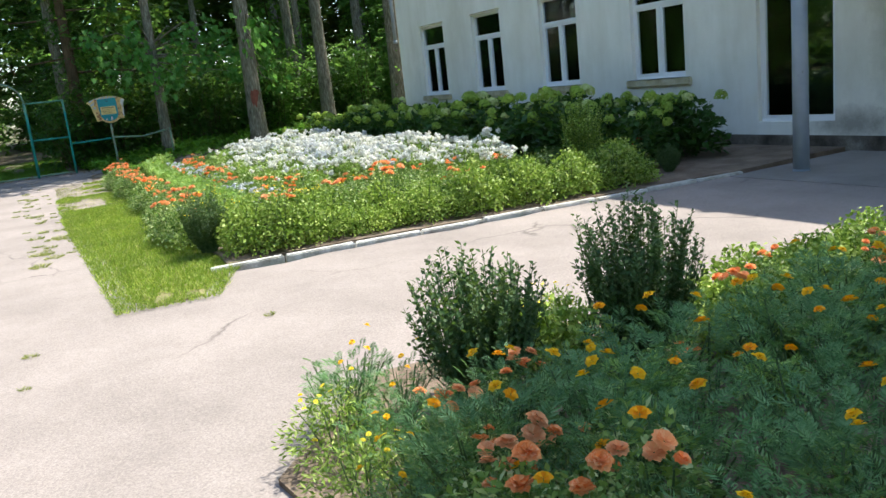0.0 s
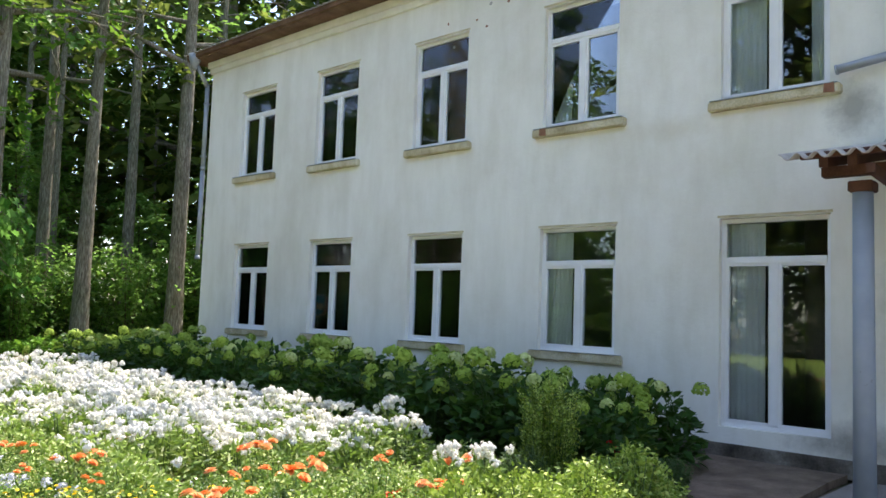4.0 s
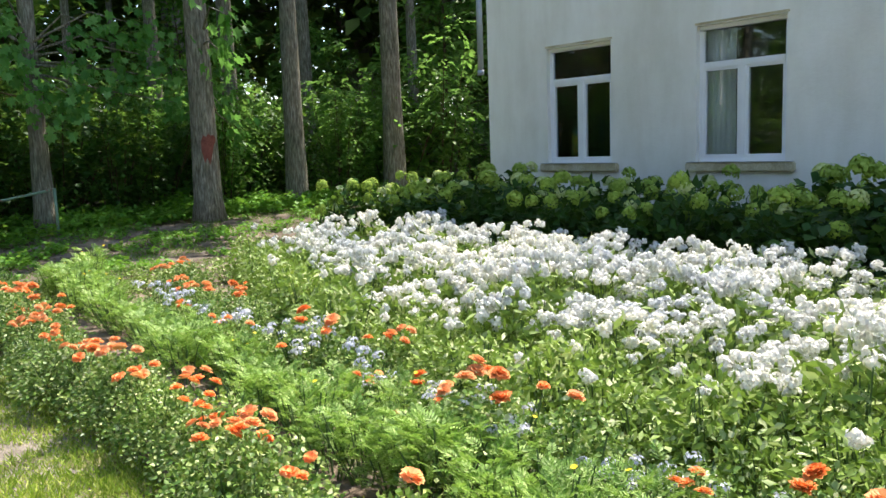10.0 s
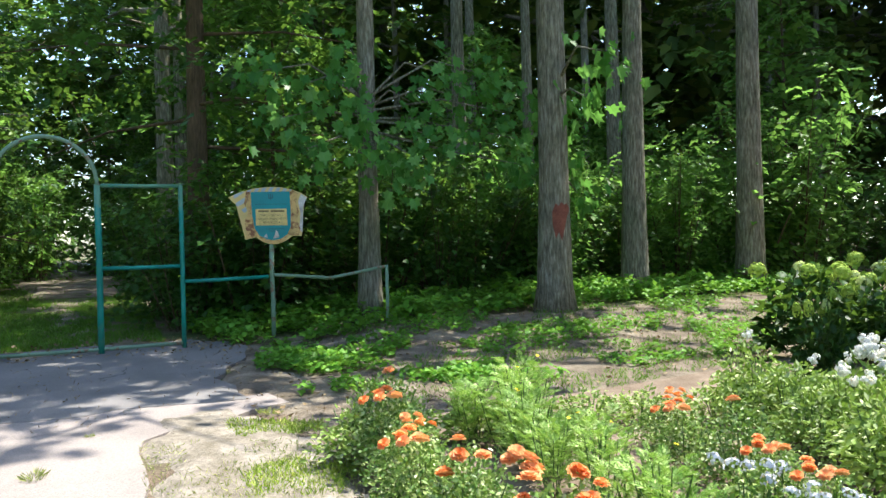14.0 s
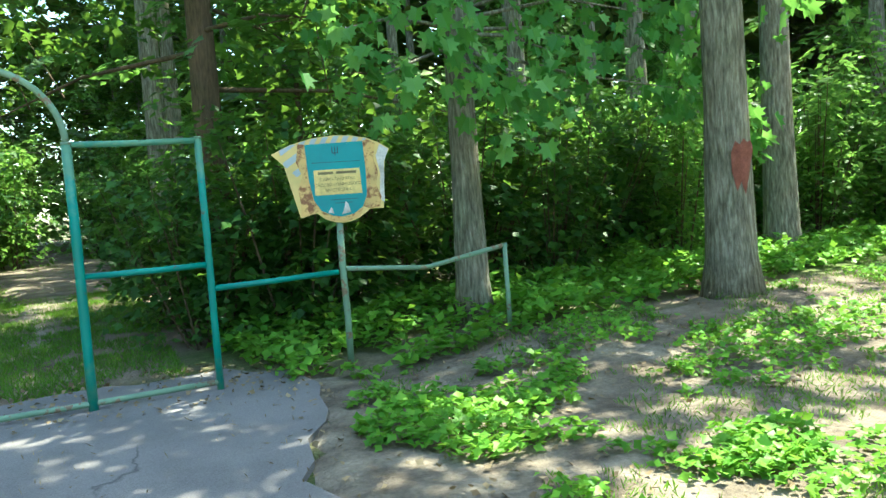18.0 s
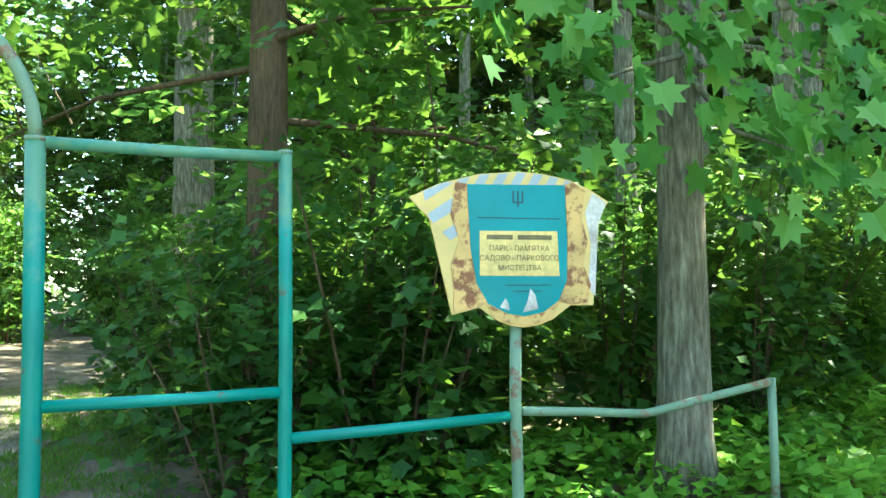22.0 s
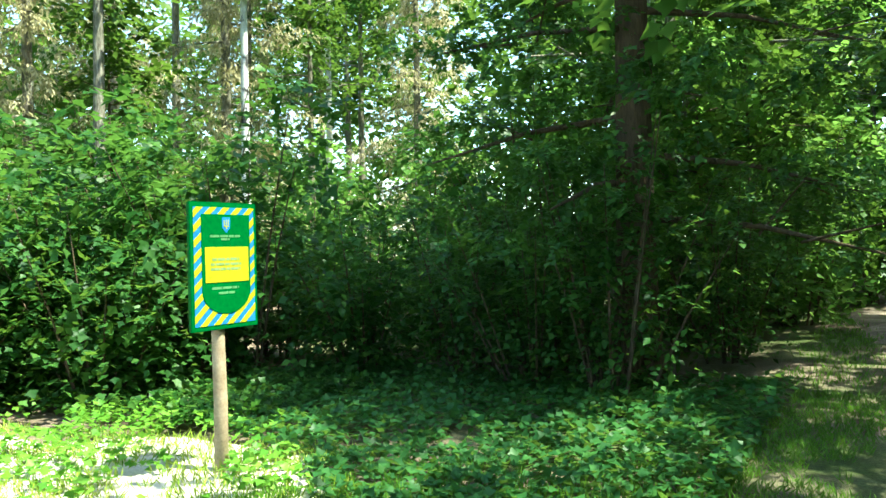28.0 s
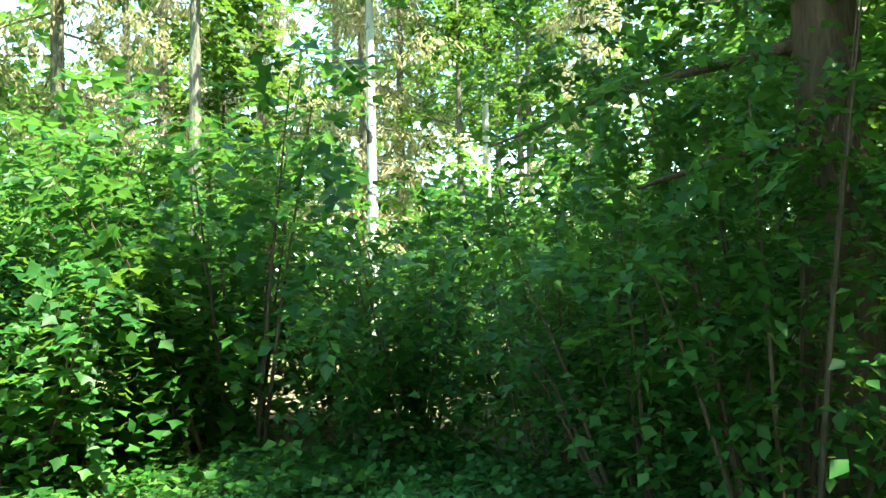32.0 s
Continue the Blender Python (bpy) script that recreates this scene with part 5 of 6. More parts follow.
def sprays(rng, height, leaf="box_leaf", name="boxwood_shrub", label="upright dark green boxwood shrub with loose sprays", group="boxwood shrubs", size=0.030):
    """A shrub of many upright sprays with small leaves in pairs along them."""
    p = thing(name, label, "shrub", group)
    g, b, a = Geo(), [], []
    for _ in range(170):
        t, r = rng.uniform(0, 6.283), 0.27 * math.sqrt(rng.random())
        h = height * (1.05 - 0.9 * r) * rng.uniform(0.62, 1.15)
        foot = Vector((0.35 * r * math.cos(t), 0.35 * r * math.sin(t), 0.0))
        mid = Vector((0.9 * r * math.cos(t), 0.9 * r * math.sin(t), h * 0.5))
        top = Vector((r * 1.15 * math.cos(t) + rng.normal(0, 0.02), r * 1.15 * math.sin(t) + rng.normal(0, 0.02), h))
        g.tube([foot, mid, top], [0.004, 0.003, 0.0015], 4, caps=False)
        n = int(h / 0.012)
        for i in range(n):
            f = 0.10 + 0.90 * i / n
            q = foot.lerp(mid, f * 2) if f < 0.5 else mid.lerp(top, f * 2 - 1)
            w = rng.uniform(0, 6.283)
            b.append((q.x + rng.normal(0, 0.008), q.y + rng.normal(0, 0.008), q.z))
            a.append((math.cos(w), math.sin(w), 0.7))
    part("stem", g.mesh("stem", "stem"), p, kind="stuff")
    n = len(b)
    part("leaves", cards("leaves", leaf, b, a, unit(rng, n) * 0.4 + [0, 0, 0.6], size * rng.uniform(0.7, 1.3, n), size * 0.6), p)
    return p


def flower_beds():
    rng = np.random.default_rng(101)
    orange = [blossom(rng, "orange", 0.036, 10, 3), blossom(rng, "peach", 0.038, 11, 3), blossom(rng, "orange", 0.029, 9, 3)]
    red = blossom(rng, "red", 0.05, 9)
    yellow = [blossom(rng, "yellow", 0.012, 7, 1), blossom(rng, "yellow", 0.014, 8, 2)]
    gold = [blossom(rng, "marigold", 0.024, 6, 3), blossom(rng, "golden", 0.022, 6, 3)]
    blue = cluster(rng, "blue", 0.035, 26, 0.018)
    white = [truss(rng, "white", r, k, 15, 0.021) for r, k in ((0.056, 7), (0.070, 9), (0.042, 5))]
    lime = [cluster(rng, m, r, 120, 0.045, f) for m, r, f in (("lime", 0.112, 1.15), ("lime", 0.095, 1.3), ("cream_green", 0.095, 1.0))]

    roses = [plant(rng, "rose_bush", lab, "flower", "orange roses in rows", "rose_leaf", 2100, 0.29, 0.40, 0.026, 0.019, fl, 0.05, bunched=True)
             for lab, fl in (("bushy rose with orange and peach double blooms", ((orange[0], 4, 0.2, 0.8, 0.92, 1.08), (orange[1], 3, 0.1, 0.7, 0.95, 1.1))),
                             ("bushy rose with a few orange blooms", ((orange[2], 4, 0.2, 0.9, 0.88, 1.05),)),
                             ("bushy rose with clustered bright orange blooms", ((orange[0], 4, 0.0, 0.6, 0.92, 1.12), (orange[1], 3, 0.3, 0.8, 0.9, 1.05), (orange[2], 2, 0.5, 0.9, 0.8, 1.0))),
                             ("leafy rose bush with one faded bloom", ((orange[1], 1, 0.1, 0.5, 1.0, 1.08),)))]
    along = lambda y0, y1, dy, x, slope, w: [(x + slope * (y - y0) + rng.uniform(-w, w), y + rng.uniform(-0.08, 0.08)) for y in np.arange(y0, y1, dy)]
    spots = along(4.7, 13.2, 0.27, -0.42, 0.022, 0.14) + along(5.5, 11.4, 0.42, 0.72, 0.01, 0.26) + along(11.2, 13.6, 0.4, 1.0, 0.15, 0.15)
    rng.shuffle(spots)
    spots += [(-0.1, 14.0), (0.0, 14.45), (-0.2, 13.6)]
    scatter(rng, roses, [tuple(p) for p in spots])

    feather = [plant(rng, "feathery_annual", "bright green plant with finely cut feathery leaves", "plant", "feathery green plants", "feather_leaf", 10, 0.27, h, 0.044, 0.015, fl, 0.04, 0.6, 9, 0.3, leaves=fronds(rng, "feather_leaf", 150, 0.20, h, 0.085, 7, 0.27))
               for h, fl in ((0.38, ()), (0.46, ((yellow[0], 1, 0.1, 0.6, 0.9, 1.0),)), (0.33, ()))]
    scatter(rng, feather, along(5.0, 14.6, 0.2, -0.02, 0.07, 0.14) + along(5.0, 11, 0.35, 0.28, 0.03, 0.1))
    scatter(rng, [copy_thing(feather[1], pose(0.75, 14.0, 0))], [(0.75, 14.0), (0.95, 14.4), (0.55, 13.6)], (0.95, 1.1))

    age = [plant(rng, "ageratum", "low plant with pale blue fluffy flower heads", "flower", "pale blue flowers", "rose_leaf", 420, 0.17, 0.36, 0.035, 0.022, ((blue, n, 0.1, 0.95, 0.9, 1.15),), 0.03) for n in (6, 8)]
    scatter(rng, age, along(5.2, 12.4, 0.33, 0.44, 0.045, 0.08) + [(0.35, 4.6), (0.7, 4.9), (1.5, 4.6)])

    phlox = [plant(rng, "phlox", "white phlox with domed flower heads over narrow leaves", "flower", "mass of white phlox", "phlox_leaf", 330, 0.25, h, 0.085, 0.028, ((white[0], 4, 0.0, 0.7, 0.93, 1.1), (white[1], 2, 0.3, 1.0, 0.88, 1.06), (white[2], 5, 0.3, 1.1, 0.78, 1.04)), 0.08, 0.1, 9, 0.25) for h in (0.49, 0.54, 0.44)]
    leafy_phlox = [plant(rng, "leafy_phlox", "phlox not yet in flower, with pale-edged leaves", "plant", "leafy phlox", "phlox_leaf", 900, 0.27, 0.46, 0.052, 0.024, fl, 0.05, 0.2, 9, 0.3) for fl in (((white[2], 1, 0.2, 0.8, 0.95, 1.05),), ())]
    front = lambda y: 1.25 if y < 10 else 1.25 + 0.38 * (y - 10)
    spots = [p for p in rows_of(rng, 1.3, 4.15, 4.9, 13.9, 0.30, 0.315, 0.08) if p[0] > front(p[1]) + 0.12 and p[1] < 13.3 and not (p[1] < 5.6 and p[0] < 2.0)]
    scatter(rng, phlox, spots)
    scatter(rng, leafy_phlox, [(front(y) + dx + rng.uniform(-0.06, 0.06), y) for y in np.arange(4.5, 14.0, 0.26) for dx in (-0.2, 0.08)])

    edge = [plant(rng, "edging_plant", "low bushy edging plant with yellow-green leaves", "plant", "yellow-green edging plants", "edge_leaf", 1500, 0.27, h, 0.036, 0.024, (), 0.03, 0.6) for h in (0.34, 0.42)]
    spots = [(x, 2.98 - 0.10 * x + dy + rng.uniform(-0.04, 0.04)) for x in np.arange(-0.25, 4.5, 0.31) for dy in (0.0, 0.34)]
    rng.shuffle(spots)
    scatter(rng, edge, [tuple(p) for p in spots])
    core = [plant(rng, "coreopsis", "airy plant with small yellow daisy flowers", "flower", "yellow daisies", "edge_leaf", 1000, 0.30, h, 0.042, 0.012, ((yellow[0], 6, 0.1, 1.0, 0.92, 1.1), (yellow[1], 2, 0.1, 0.9, 0.95, 1.15)), 0.04, 0.5, 6, 0.3) for h in (0.36, 0.42)]
    scatter(rng, core, [(x + rng.uniform(-0.12, 0.12), y + rng.uniform(-0.1, 0.1)) for x in np.arange(-0.5, 1.2, 0.36) for y in (3.75, 4.15, 4.5)])

    box = [sprays(rng, h) for h in (0.78, 0.62)]
    scatter(rng, box, [(-0.55, 3.5), (0.40, 4.2), (1.43, 3.5), (3.9, 3.55), (4.65, 3.2), (2.85, 2.95), (5.2, 2.85)], (0.68, 0.85))
    big = sprays(rng, 0.98, "edge_leaf", "pale_shrub", "pale green upright shrub beside the hydrangeas", "", 0.036)
    big.matrix_basis = pose(4.55, 3.75, 0.05) @ Matrix.Scale(0.95, 4)
    canna = plant(rng, "red_begonia", "low plant with vivid red blooms", "flower", "red flowers", "rose_leaf", 320, 0.2, 0.36, 0.06, 0.04, ((red, 3, 0.1, 0.8, 0.9, 1.1),), 0.04)
    scatter(rng, [canna], [(2.2, 3.25), (5.2, 3.4)], (0.9, 1.1))
    scatter(rng, [copy_thing(roses[k], pose(0, 0, 0)) for k in (1, 0, 3)], [(1.5, 4.25), (-0.68, 4.6), (1.75, 3.95), (0.95, 5.4), (0.8, 4.65), (2.35, 3.0), (1.3, 4.1), (-0.6, 5.0), (-0.62, 4.1), (0.35, 3.35), (2.05, 3.0), (2.25, 4.3), (2.1, 4.6), (1.45, 6.0), (0.95, 3.4), (1.65, 3.75), (2.45, 3.75), (3.1, 3.5), (0.1, 3.1)], (1.0, 1.18))
    for x, y in ((2.78, 3.4), (2.95, 3.2)):
        copy_thing(phlox[0], pose(x, y, 0.05))
    fill = [plant(rng, "bed_foliage", "low mixed green foliage filling the flower bed", "plant", "filling foliage", "phlox_leaf", 620, 0.3, 0.32, 0.05, 0.028, (), 0.03, 0.5)]
    scatter(rng, fill, [(x + rng.uniform(-0.15, 0.15), y + rng.uniform(-0.15, 0.15)) for x in np.arange(1.5, 4.9, 0.42) for y in (3.55, 3.95, 4.35)] + [(x, 14.2 + rng.uniform(-0.4, 0.3)) for x in np.arange(-0.2, 3.4, 0.4)] + [(4.45, y) for y in np.arange(4.8, 14, 0.5)])

    hyd = []
    for lab, n in (("hydrangea bush with several pale green domed heads", 7), ("hydrangea bush with lime green heads over big leaves", 6), ("leafy hydrangea bush with a few heads", 4)):
        h = plant(rng, "hydrangea", lab, "shrub", "hydrangeas along the wall", "hydrangea_leaf", 560, 0.58, 1.02, 0.16, 0.115, ((lime[0], n // 2, 0.2, 1.0, 0.92, 1.08), (lime[1], 2, 0.4, 1.05, 0.72, 1.0), (lime[2], 1, 0.2, 0.9, 0.95, 1.05)), 0.10, 0.1, 16, 0.9)
        hyd.append(h)
    scatter(rng, hyd, rows_of(rng, 5.25, 7.1, 3.6, 16.2, 0.62, 0.72, 0.12), (0.80, 1.02))
    copy_thing(hyd[2], pose(7.2, -2.05, 0.0, 0, 0, 40) @ Matrix.Scale(0.62, 4))
    tall = copy_thing(hyd[2], pose(4.6, 15.0, 0.05))
    tall.matrix_basis = pose(4.05, 14.6, 0.0) @ Matrix.Diagonal((0.4, 0.4, 0.72, 1))

    # the small bed by the forecourt
    scatter(rng, [copy_thing(box[0], pose(0, 0, 0)), copy_thing(box[1], pose(0, 0, 0))], [(0.50, -1.74), (-0.42, -1.66)], (1.02, 1.1), 0.03)
    mar = [plant(rng, "marigold", "ferny plant with golden orange blooms", "flower", "golden flowers of the small bed", "fern_leaf", 10, 0.30, 0.34, 0.048, 0.011, ((gold[k], 3 - k, 0.1, 0.9, 1.05, 1.3),), 0.03, 0.5, 14, 0.3, leaves=fronds(rng, "fern_leaf", 150, 0.30, 0.34, 0.085, 7, 0.15 + 0.04 * k)) for k in (0, 1)]
    scatter(rng, mar, [(x + rng.uniform(-0.12, 0.12), y + rng.uniform(-0.12, 0.12)) for x in np.arange(-1.0, 3.4, 0.36) for y in np.arange(-4.1, -2.0, 0.36)], (0.85, 1.2), 0.03)
    scatter(rng, [copy_thing(roses[0], pose(0, 0, 0))], [(1.0, -2.0), (-0.55, -2.1), (2.3, -1.9), (3.2, -2.1), (1.7, -2.3), (-0.85, -2.15), (-0.75, -2.72), (-1.1, -2.8)], (0.8, 0.95), 0.03)
    scatter(rng, [copy_thing(roses[1], pose(0, 0, 0))], [(1.4, -1.75), (0.15, -2.3), (2.0, -2.1), (2.75, -1.75), (3.6, -1.9), (4.1, -2.0), (4.5, -2.2), (-0.9, -2.5)], (0.85, 1.0), 0.03)
    scatter(rng, [copy_thing(edge[0], pose(0, 0, 0))], [(0.95, -1.72), (1.15, -1.95), (0.05, -1.68), (0.85, -2.1), (1.45, -1.6), (1.75, -1.7), (2.05, -1.6), (2.4, -1.55), (2.75, -1.5), (-0.05, -1.25), (3.1, -1.6), (3.5, -1.65), (3.9, -1.75), (4.3, -1.85), (4.7, -1.95), (3.3, -2.0), (2.6, -2.1)], (0.9, 1.1), 0.03)
    scatter(rng, [copy_thing(core[0], pose(0, 0, 0))], [(0.0, -1.25), (0.2, -1.4), (0.12, -1.2), (0.32, -1.25), (-1.2, -1.75), (-1.3, -2.3)], (0.8, 1.0), 0.03)
    scatter(rng, [copy_thing(roses[2], pose(0, 0, 0))], [(-1.08, -3.0), (-0.93, -3.16)], (0.9, 1.0), 0.03)
    scatter(rng, [copy_thing(mar[1], pose(0, 0, 0))], [(-0.95, -1.35), (-0.82, -1.6), (-1.08, -1.5), (-1.12, -2.0), (-0.98, -1.85), (-1.25, -2.6), (-1.1, -2.35)], (0.8, 0.95), 0.03)
    scatter(rng, [copy_thing(feather[0], pose(0, 0, 0)), copy_thing(leafy_phlox[1], pose(0, 0, 0)), copy_thing(feather[2], pose(0, 0, 0))], [(-0.2, -2.5), (-0.6, -2.9), (0.3, -2.7), (0.0, -3.2), (-0.9, -3.1), (0.7, -2.4), (1.1, -2.6), (1.5, -2.9), (2.0, -2.5), (0.8, -3.1), (-1.2, -2.95), (2.4, -2.3)], (0.75, 0.95), 0.03)


flower_beds()


# ---- grass and ground cover ----
def blades(rng, n, poly, length, width, material, name, label, lift=0.02, lean=0.5, follow=False, cover=False, bare=-0.25):
    x0, x1 = min(p[0] for p in poly), max(p[0] for p in poly)
    y0, y1 = min(p[1] for p in poly), max(p[1] for p in poly)
    pts = []
    while len(pts) < n:
        x, y = rng.uniform(x0, x1), rng.uniform(y0, y1)
        if (cover or noise.noise(Vector((x * 1.3, y * 1.3, 5))) + 0.5 * noise.noise(Vector((x * 5, y * 5, 2))) > bare) and inside(poly, x, y):
            pts.append((x, y, lift + (rise(x, y) if follow else 0)))
    pts = np.array(pts)
    axis = unit(rng, n) * lean + [0, 0, 1]
    me = cards(name, material, pts, axis, unit(rng, n), length * rng.uniform(0.5, 1.3, n), width, 0.1, 0.1)
    return tagged(new(name, me), label, "grass", kind="stuff")


def ground_leaves(rng, n, poly, size, height, material, name, label, gaps=-0.1):
    """Low leafy cover that follows the ground, in patches."""
    x0, x1 = min(p[0] for p in poly), max(p[0] for p in poly)
    y0, y1 = min(p[1] for p in poly), max(p[1] for p in poly)
    pts = []
    while len(pts) < n:
        x, y = rng.uniform(x0, x1), rng.uniform(y0, y1)
        k = 0.7 * noise.noise(Vector((x * 0.9, y * 0.9, 9))) + 0.55 * noise.noise(Vector((x * 3.1, y * 3.1, 2)))
        if k > gaps and inside(poly, x, y):
            pts.append((x, y, rise(x, y) + 0.02 + height * (0.5 + k) * rng.random()))
    axis = unit(rng, n) * [1, 1, 0.5]
    s = size * rng.uniform(0.6, 1.3, n)
    me = cards(name, material, pts, axis, unit(rng, n) * 0.5 + [0, 0, 1], s, s * 0.95, 0.15, 0.1, lobed=True)
    return tagged(new(name, me), label, "ground cover", kind="stuff")


RG = np.random.default_rng(31)
blades(RG, 46000, [(-1.68, 1.7), (-0.9, 1.62), (-0.45, 2.7), (-0.38, 9.4), (-1.2, 9.9), (-1.66, 9.0)], 0.055, 0.006, "grass", "lawn_grass", "short sunlit yellow-green lawn grass", 0.012, 0.9, bare=-0.62)
blades(RG, 12000, [(-1.64, 9.0), (-0.38, 9.2), (-0.35, 12.4), (-0.8, 13.6), (-1.55, 12.2)], 0.05, 0.006, "grass", "lawn_grass", "patchy sunlit grass over trodden soil", 0.02, 0.9, bare=-0.05)
blades(RG, 5000, [(-1.64, 8.8), (-0.38, 9.0), (-0.3, 15.0), (-1.4, 15.4)], 0.04, 0.006, "dry_grass", "dry_grass", "dry grass stubble on the verge", 0.02, 1.6, bare=-0.3)
blades(RG, 4200, [(-1.1, 12.4), (-0.35, 11.8), (-0.1, 15.5), (-0.75, 15.9)], 0.05, 0.008, "grass", "lawn_grass", "thin patchy grass over bare soil", 0.005, 1.1, bare=0.1)
blades(RG, 26000, [(-3.6, 21.3), (-0.7, 21.3), (-0.5, 30), (-3.6, 30)], 0.085, 0.009, "shade_grass", "path_grass", "short green grass on the woodland path", -0.045, 0.8, True)
blades(RG, 14000, [(-6.4, 22.2), (-3.1, 21.5), (-3.5, 27.5), (-6.0, 25.8)], 0.09, 0.009, "shade_grass", "woodland_grass", "soft woodland grass around the board", 0.02, 0.6)
blades(RG, 16000, [(-3.9, 30), (0.3, 30), (0.3, 48), (-4.5, 48)], 0.10, 0.012, "shade_grass", "path_grass", "grass along the woodland path", 0.02, 0.6, bare=-0.1)
ground_leaves(RG, 15000, [(-8.6, 26.6), (-6.4, 26.0), (-4.8, 24.4), (-3.4, 24.0), (-3.6, 30.0), (-9.5, 30.0)], 0.075, 0.16, "ivy_leaf", "ground_ivy", "low green ground cover under the trees", -0.35)
ground_leaves(RG, 5000, [(-11.5, 26.0), (-8.0, 26.3), (-7.6, 28.5), (-11.5, 28.8)], 0.08, 0.3, "bush_leaf", "wild_greens", "sunlit wild greens behind the board", -0.4)
ground_leaves(RG, 14500, [(0.0, 20.3), (0.6, 19.8), (2.4, 19.95), (4.2, 20.3), (8.5, 20.7), (12.0, 20.9), (12.0, 23.0), (-0.3, 23.0)], 0.10, 0.40, "weed_leaf", "nettles", "bright green nettles along the edge of the wood", -0.25)
ground_leaves(RG, 2600, [(-0.45, 16.6), (1.9, 16.4), (2.6, 18.4), (0.6, 19.9), (-0.2, 18.6)], 0.065, 0.13, "weed_leaf", "weeds", "bright green weeds growing through the dirt", 0.14)
ground_leaves(RG, 6500, [(0.3, 15.8), (9.0, 17.0), (10.0, 20.2), (2.2, 19.8)], 0.06, 0.09, "weed_leaf", "weeds", "scattered weeds on the dirt under the trees", 0.05)
ground_leaves(RG, 1300, [(-0.6, 15.6), (2.4, 15.2), (9.0, 17.0), (11.0, 20.4), (2.4, 20.0), (-0.3, 20.6)], 0.045, 0.006, "litter", "leaf_litter", "dry brown leaf litter on the dirt", -0.3)
ground_leaves(RG, 500, [(-3.6, 20.2), (0.2, 19.8), (0.2, 21.6), (-3.6, 21.6)], 0.045, 0.006, "litter", "leaf_litter", "dry brown leaf litter by the gate", -0.4)
ground_leaves(RG, 2600, [(-11.5, 23.4), (-7.0, 23.6), (-5.8, 25.4), (-7.6, 27.0), (-11.5, 26.6)], 0.07, 0.22, "weed_leaf", "wild_greens", "sunlit wild greens at the edge of the sandy patch", 0.05)
blades(RG, 10000, [(-10.5, 22.0), (-6.0, 22.8), (-4.9, 24.6), (-6.0, 26.4), (-7.4, 26.2), (-10.8, 25.2)], 0.10, 0.010, "grass", "sunlit_grass", "sun-bleached grass around the board post", 0.0, 0.7)


def tufts():
    """Grass tufts in the cracks of the forecourt."""
    rng = np.random.default_rng(8)
    kinds = []
    for _ in range(3):
        n = 130
        a, r = rng.uniform(0, 6.283, n), 0.12 * np.sqrt(rng.random(n))
        b = np.stack([r * np.cos(a), r * np.sin(a) * 0.7, np.zeros(n)], 1)
        ax = np.stack([np.cos(a) * 0.9, np.sin(a) * 0.9, np.full(n, 0.7)], 1) + unit(rng, n) * 0.4
        t = tagged(new("grass_tuft", cards("grass_tuft", "dry_grass", b, ax, unit(rng, n), 0.07 * rng.uniform(0.5, 1.3, n), 0.008)), "dry grass tuft growing from a crack in the asphalt", "grass", "tufts in the asphalt")
        kinds.append(t)
    spots = [(-1.95 + rng.uniform(-0.25, 0.3), y + rng.uniform(-0.2, 0.2)) for y in np.arange(4.6, 15.4, 0.5)] + [(-1.75 + rng.uniform(-0.55, 0.15), rng.uniform(2.8, 14.5)) for _ in range(26)] + [(-0.75, 0.75), (-2.0, 5.6), (-1.65, 6.4), (-2.3, 1.1), (-2.35, 0.4), (-1.7, 15.9), (-0.9, 16.2), (-0.4, 16.0)]
    scatter(rng, kinds, spots, (0.45, 1.0), 0.005)


tufts()
blades(RG, 1500, [(-3.4, 16.4), (0.6, 15.6), (9.0, 17.0), (11.0, 20.4), (2.4, 20.0), (-3.4, 20.6)], 0.05, 0.008, "litter", "dry_litter", "dry grass bits and twigs on the dirt", 0.012, 3.0, True, bare=-0.1)
blades(RG, 11000, [(0.4, 15.9), (2.4, 15.4), (9.0, 17.0), (11.0, 20.4), (2.4, 20.0), (0.4, 20.2)], 0.06, 0.009, "shade_grass", "woodland_edge_grass", "sparse green grass on the dirt under the trees", 0.012, 0.8, True, bare=0.02)


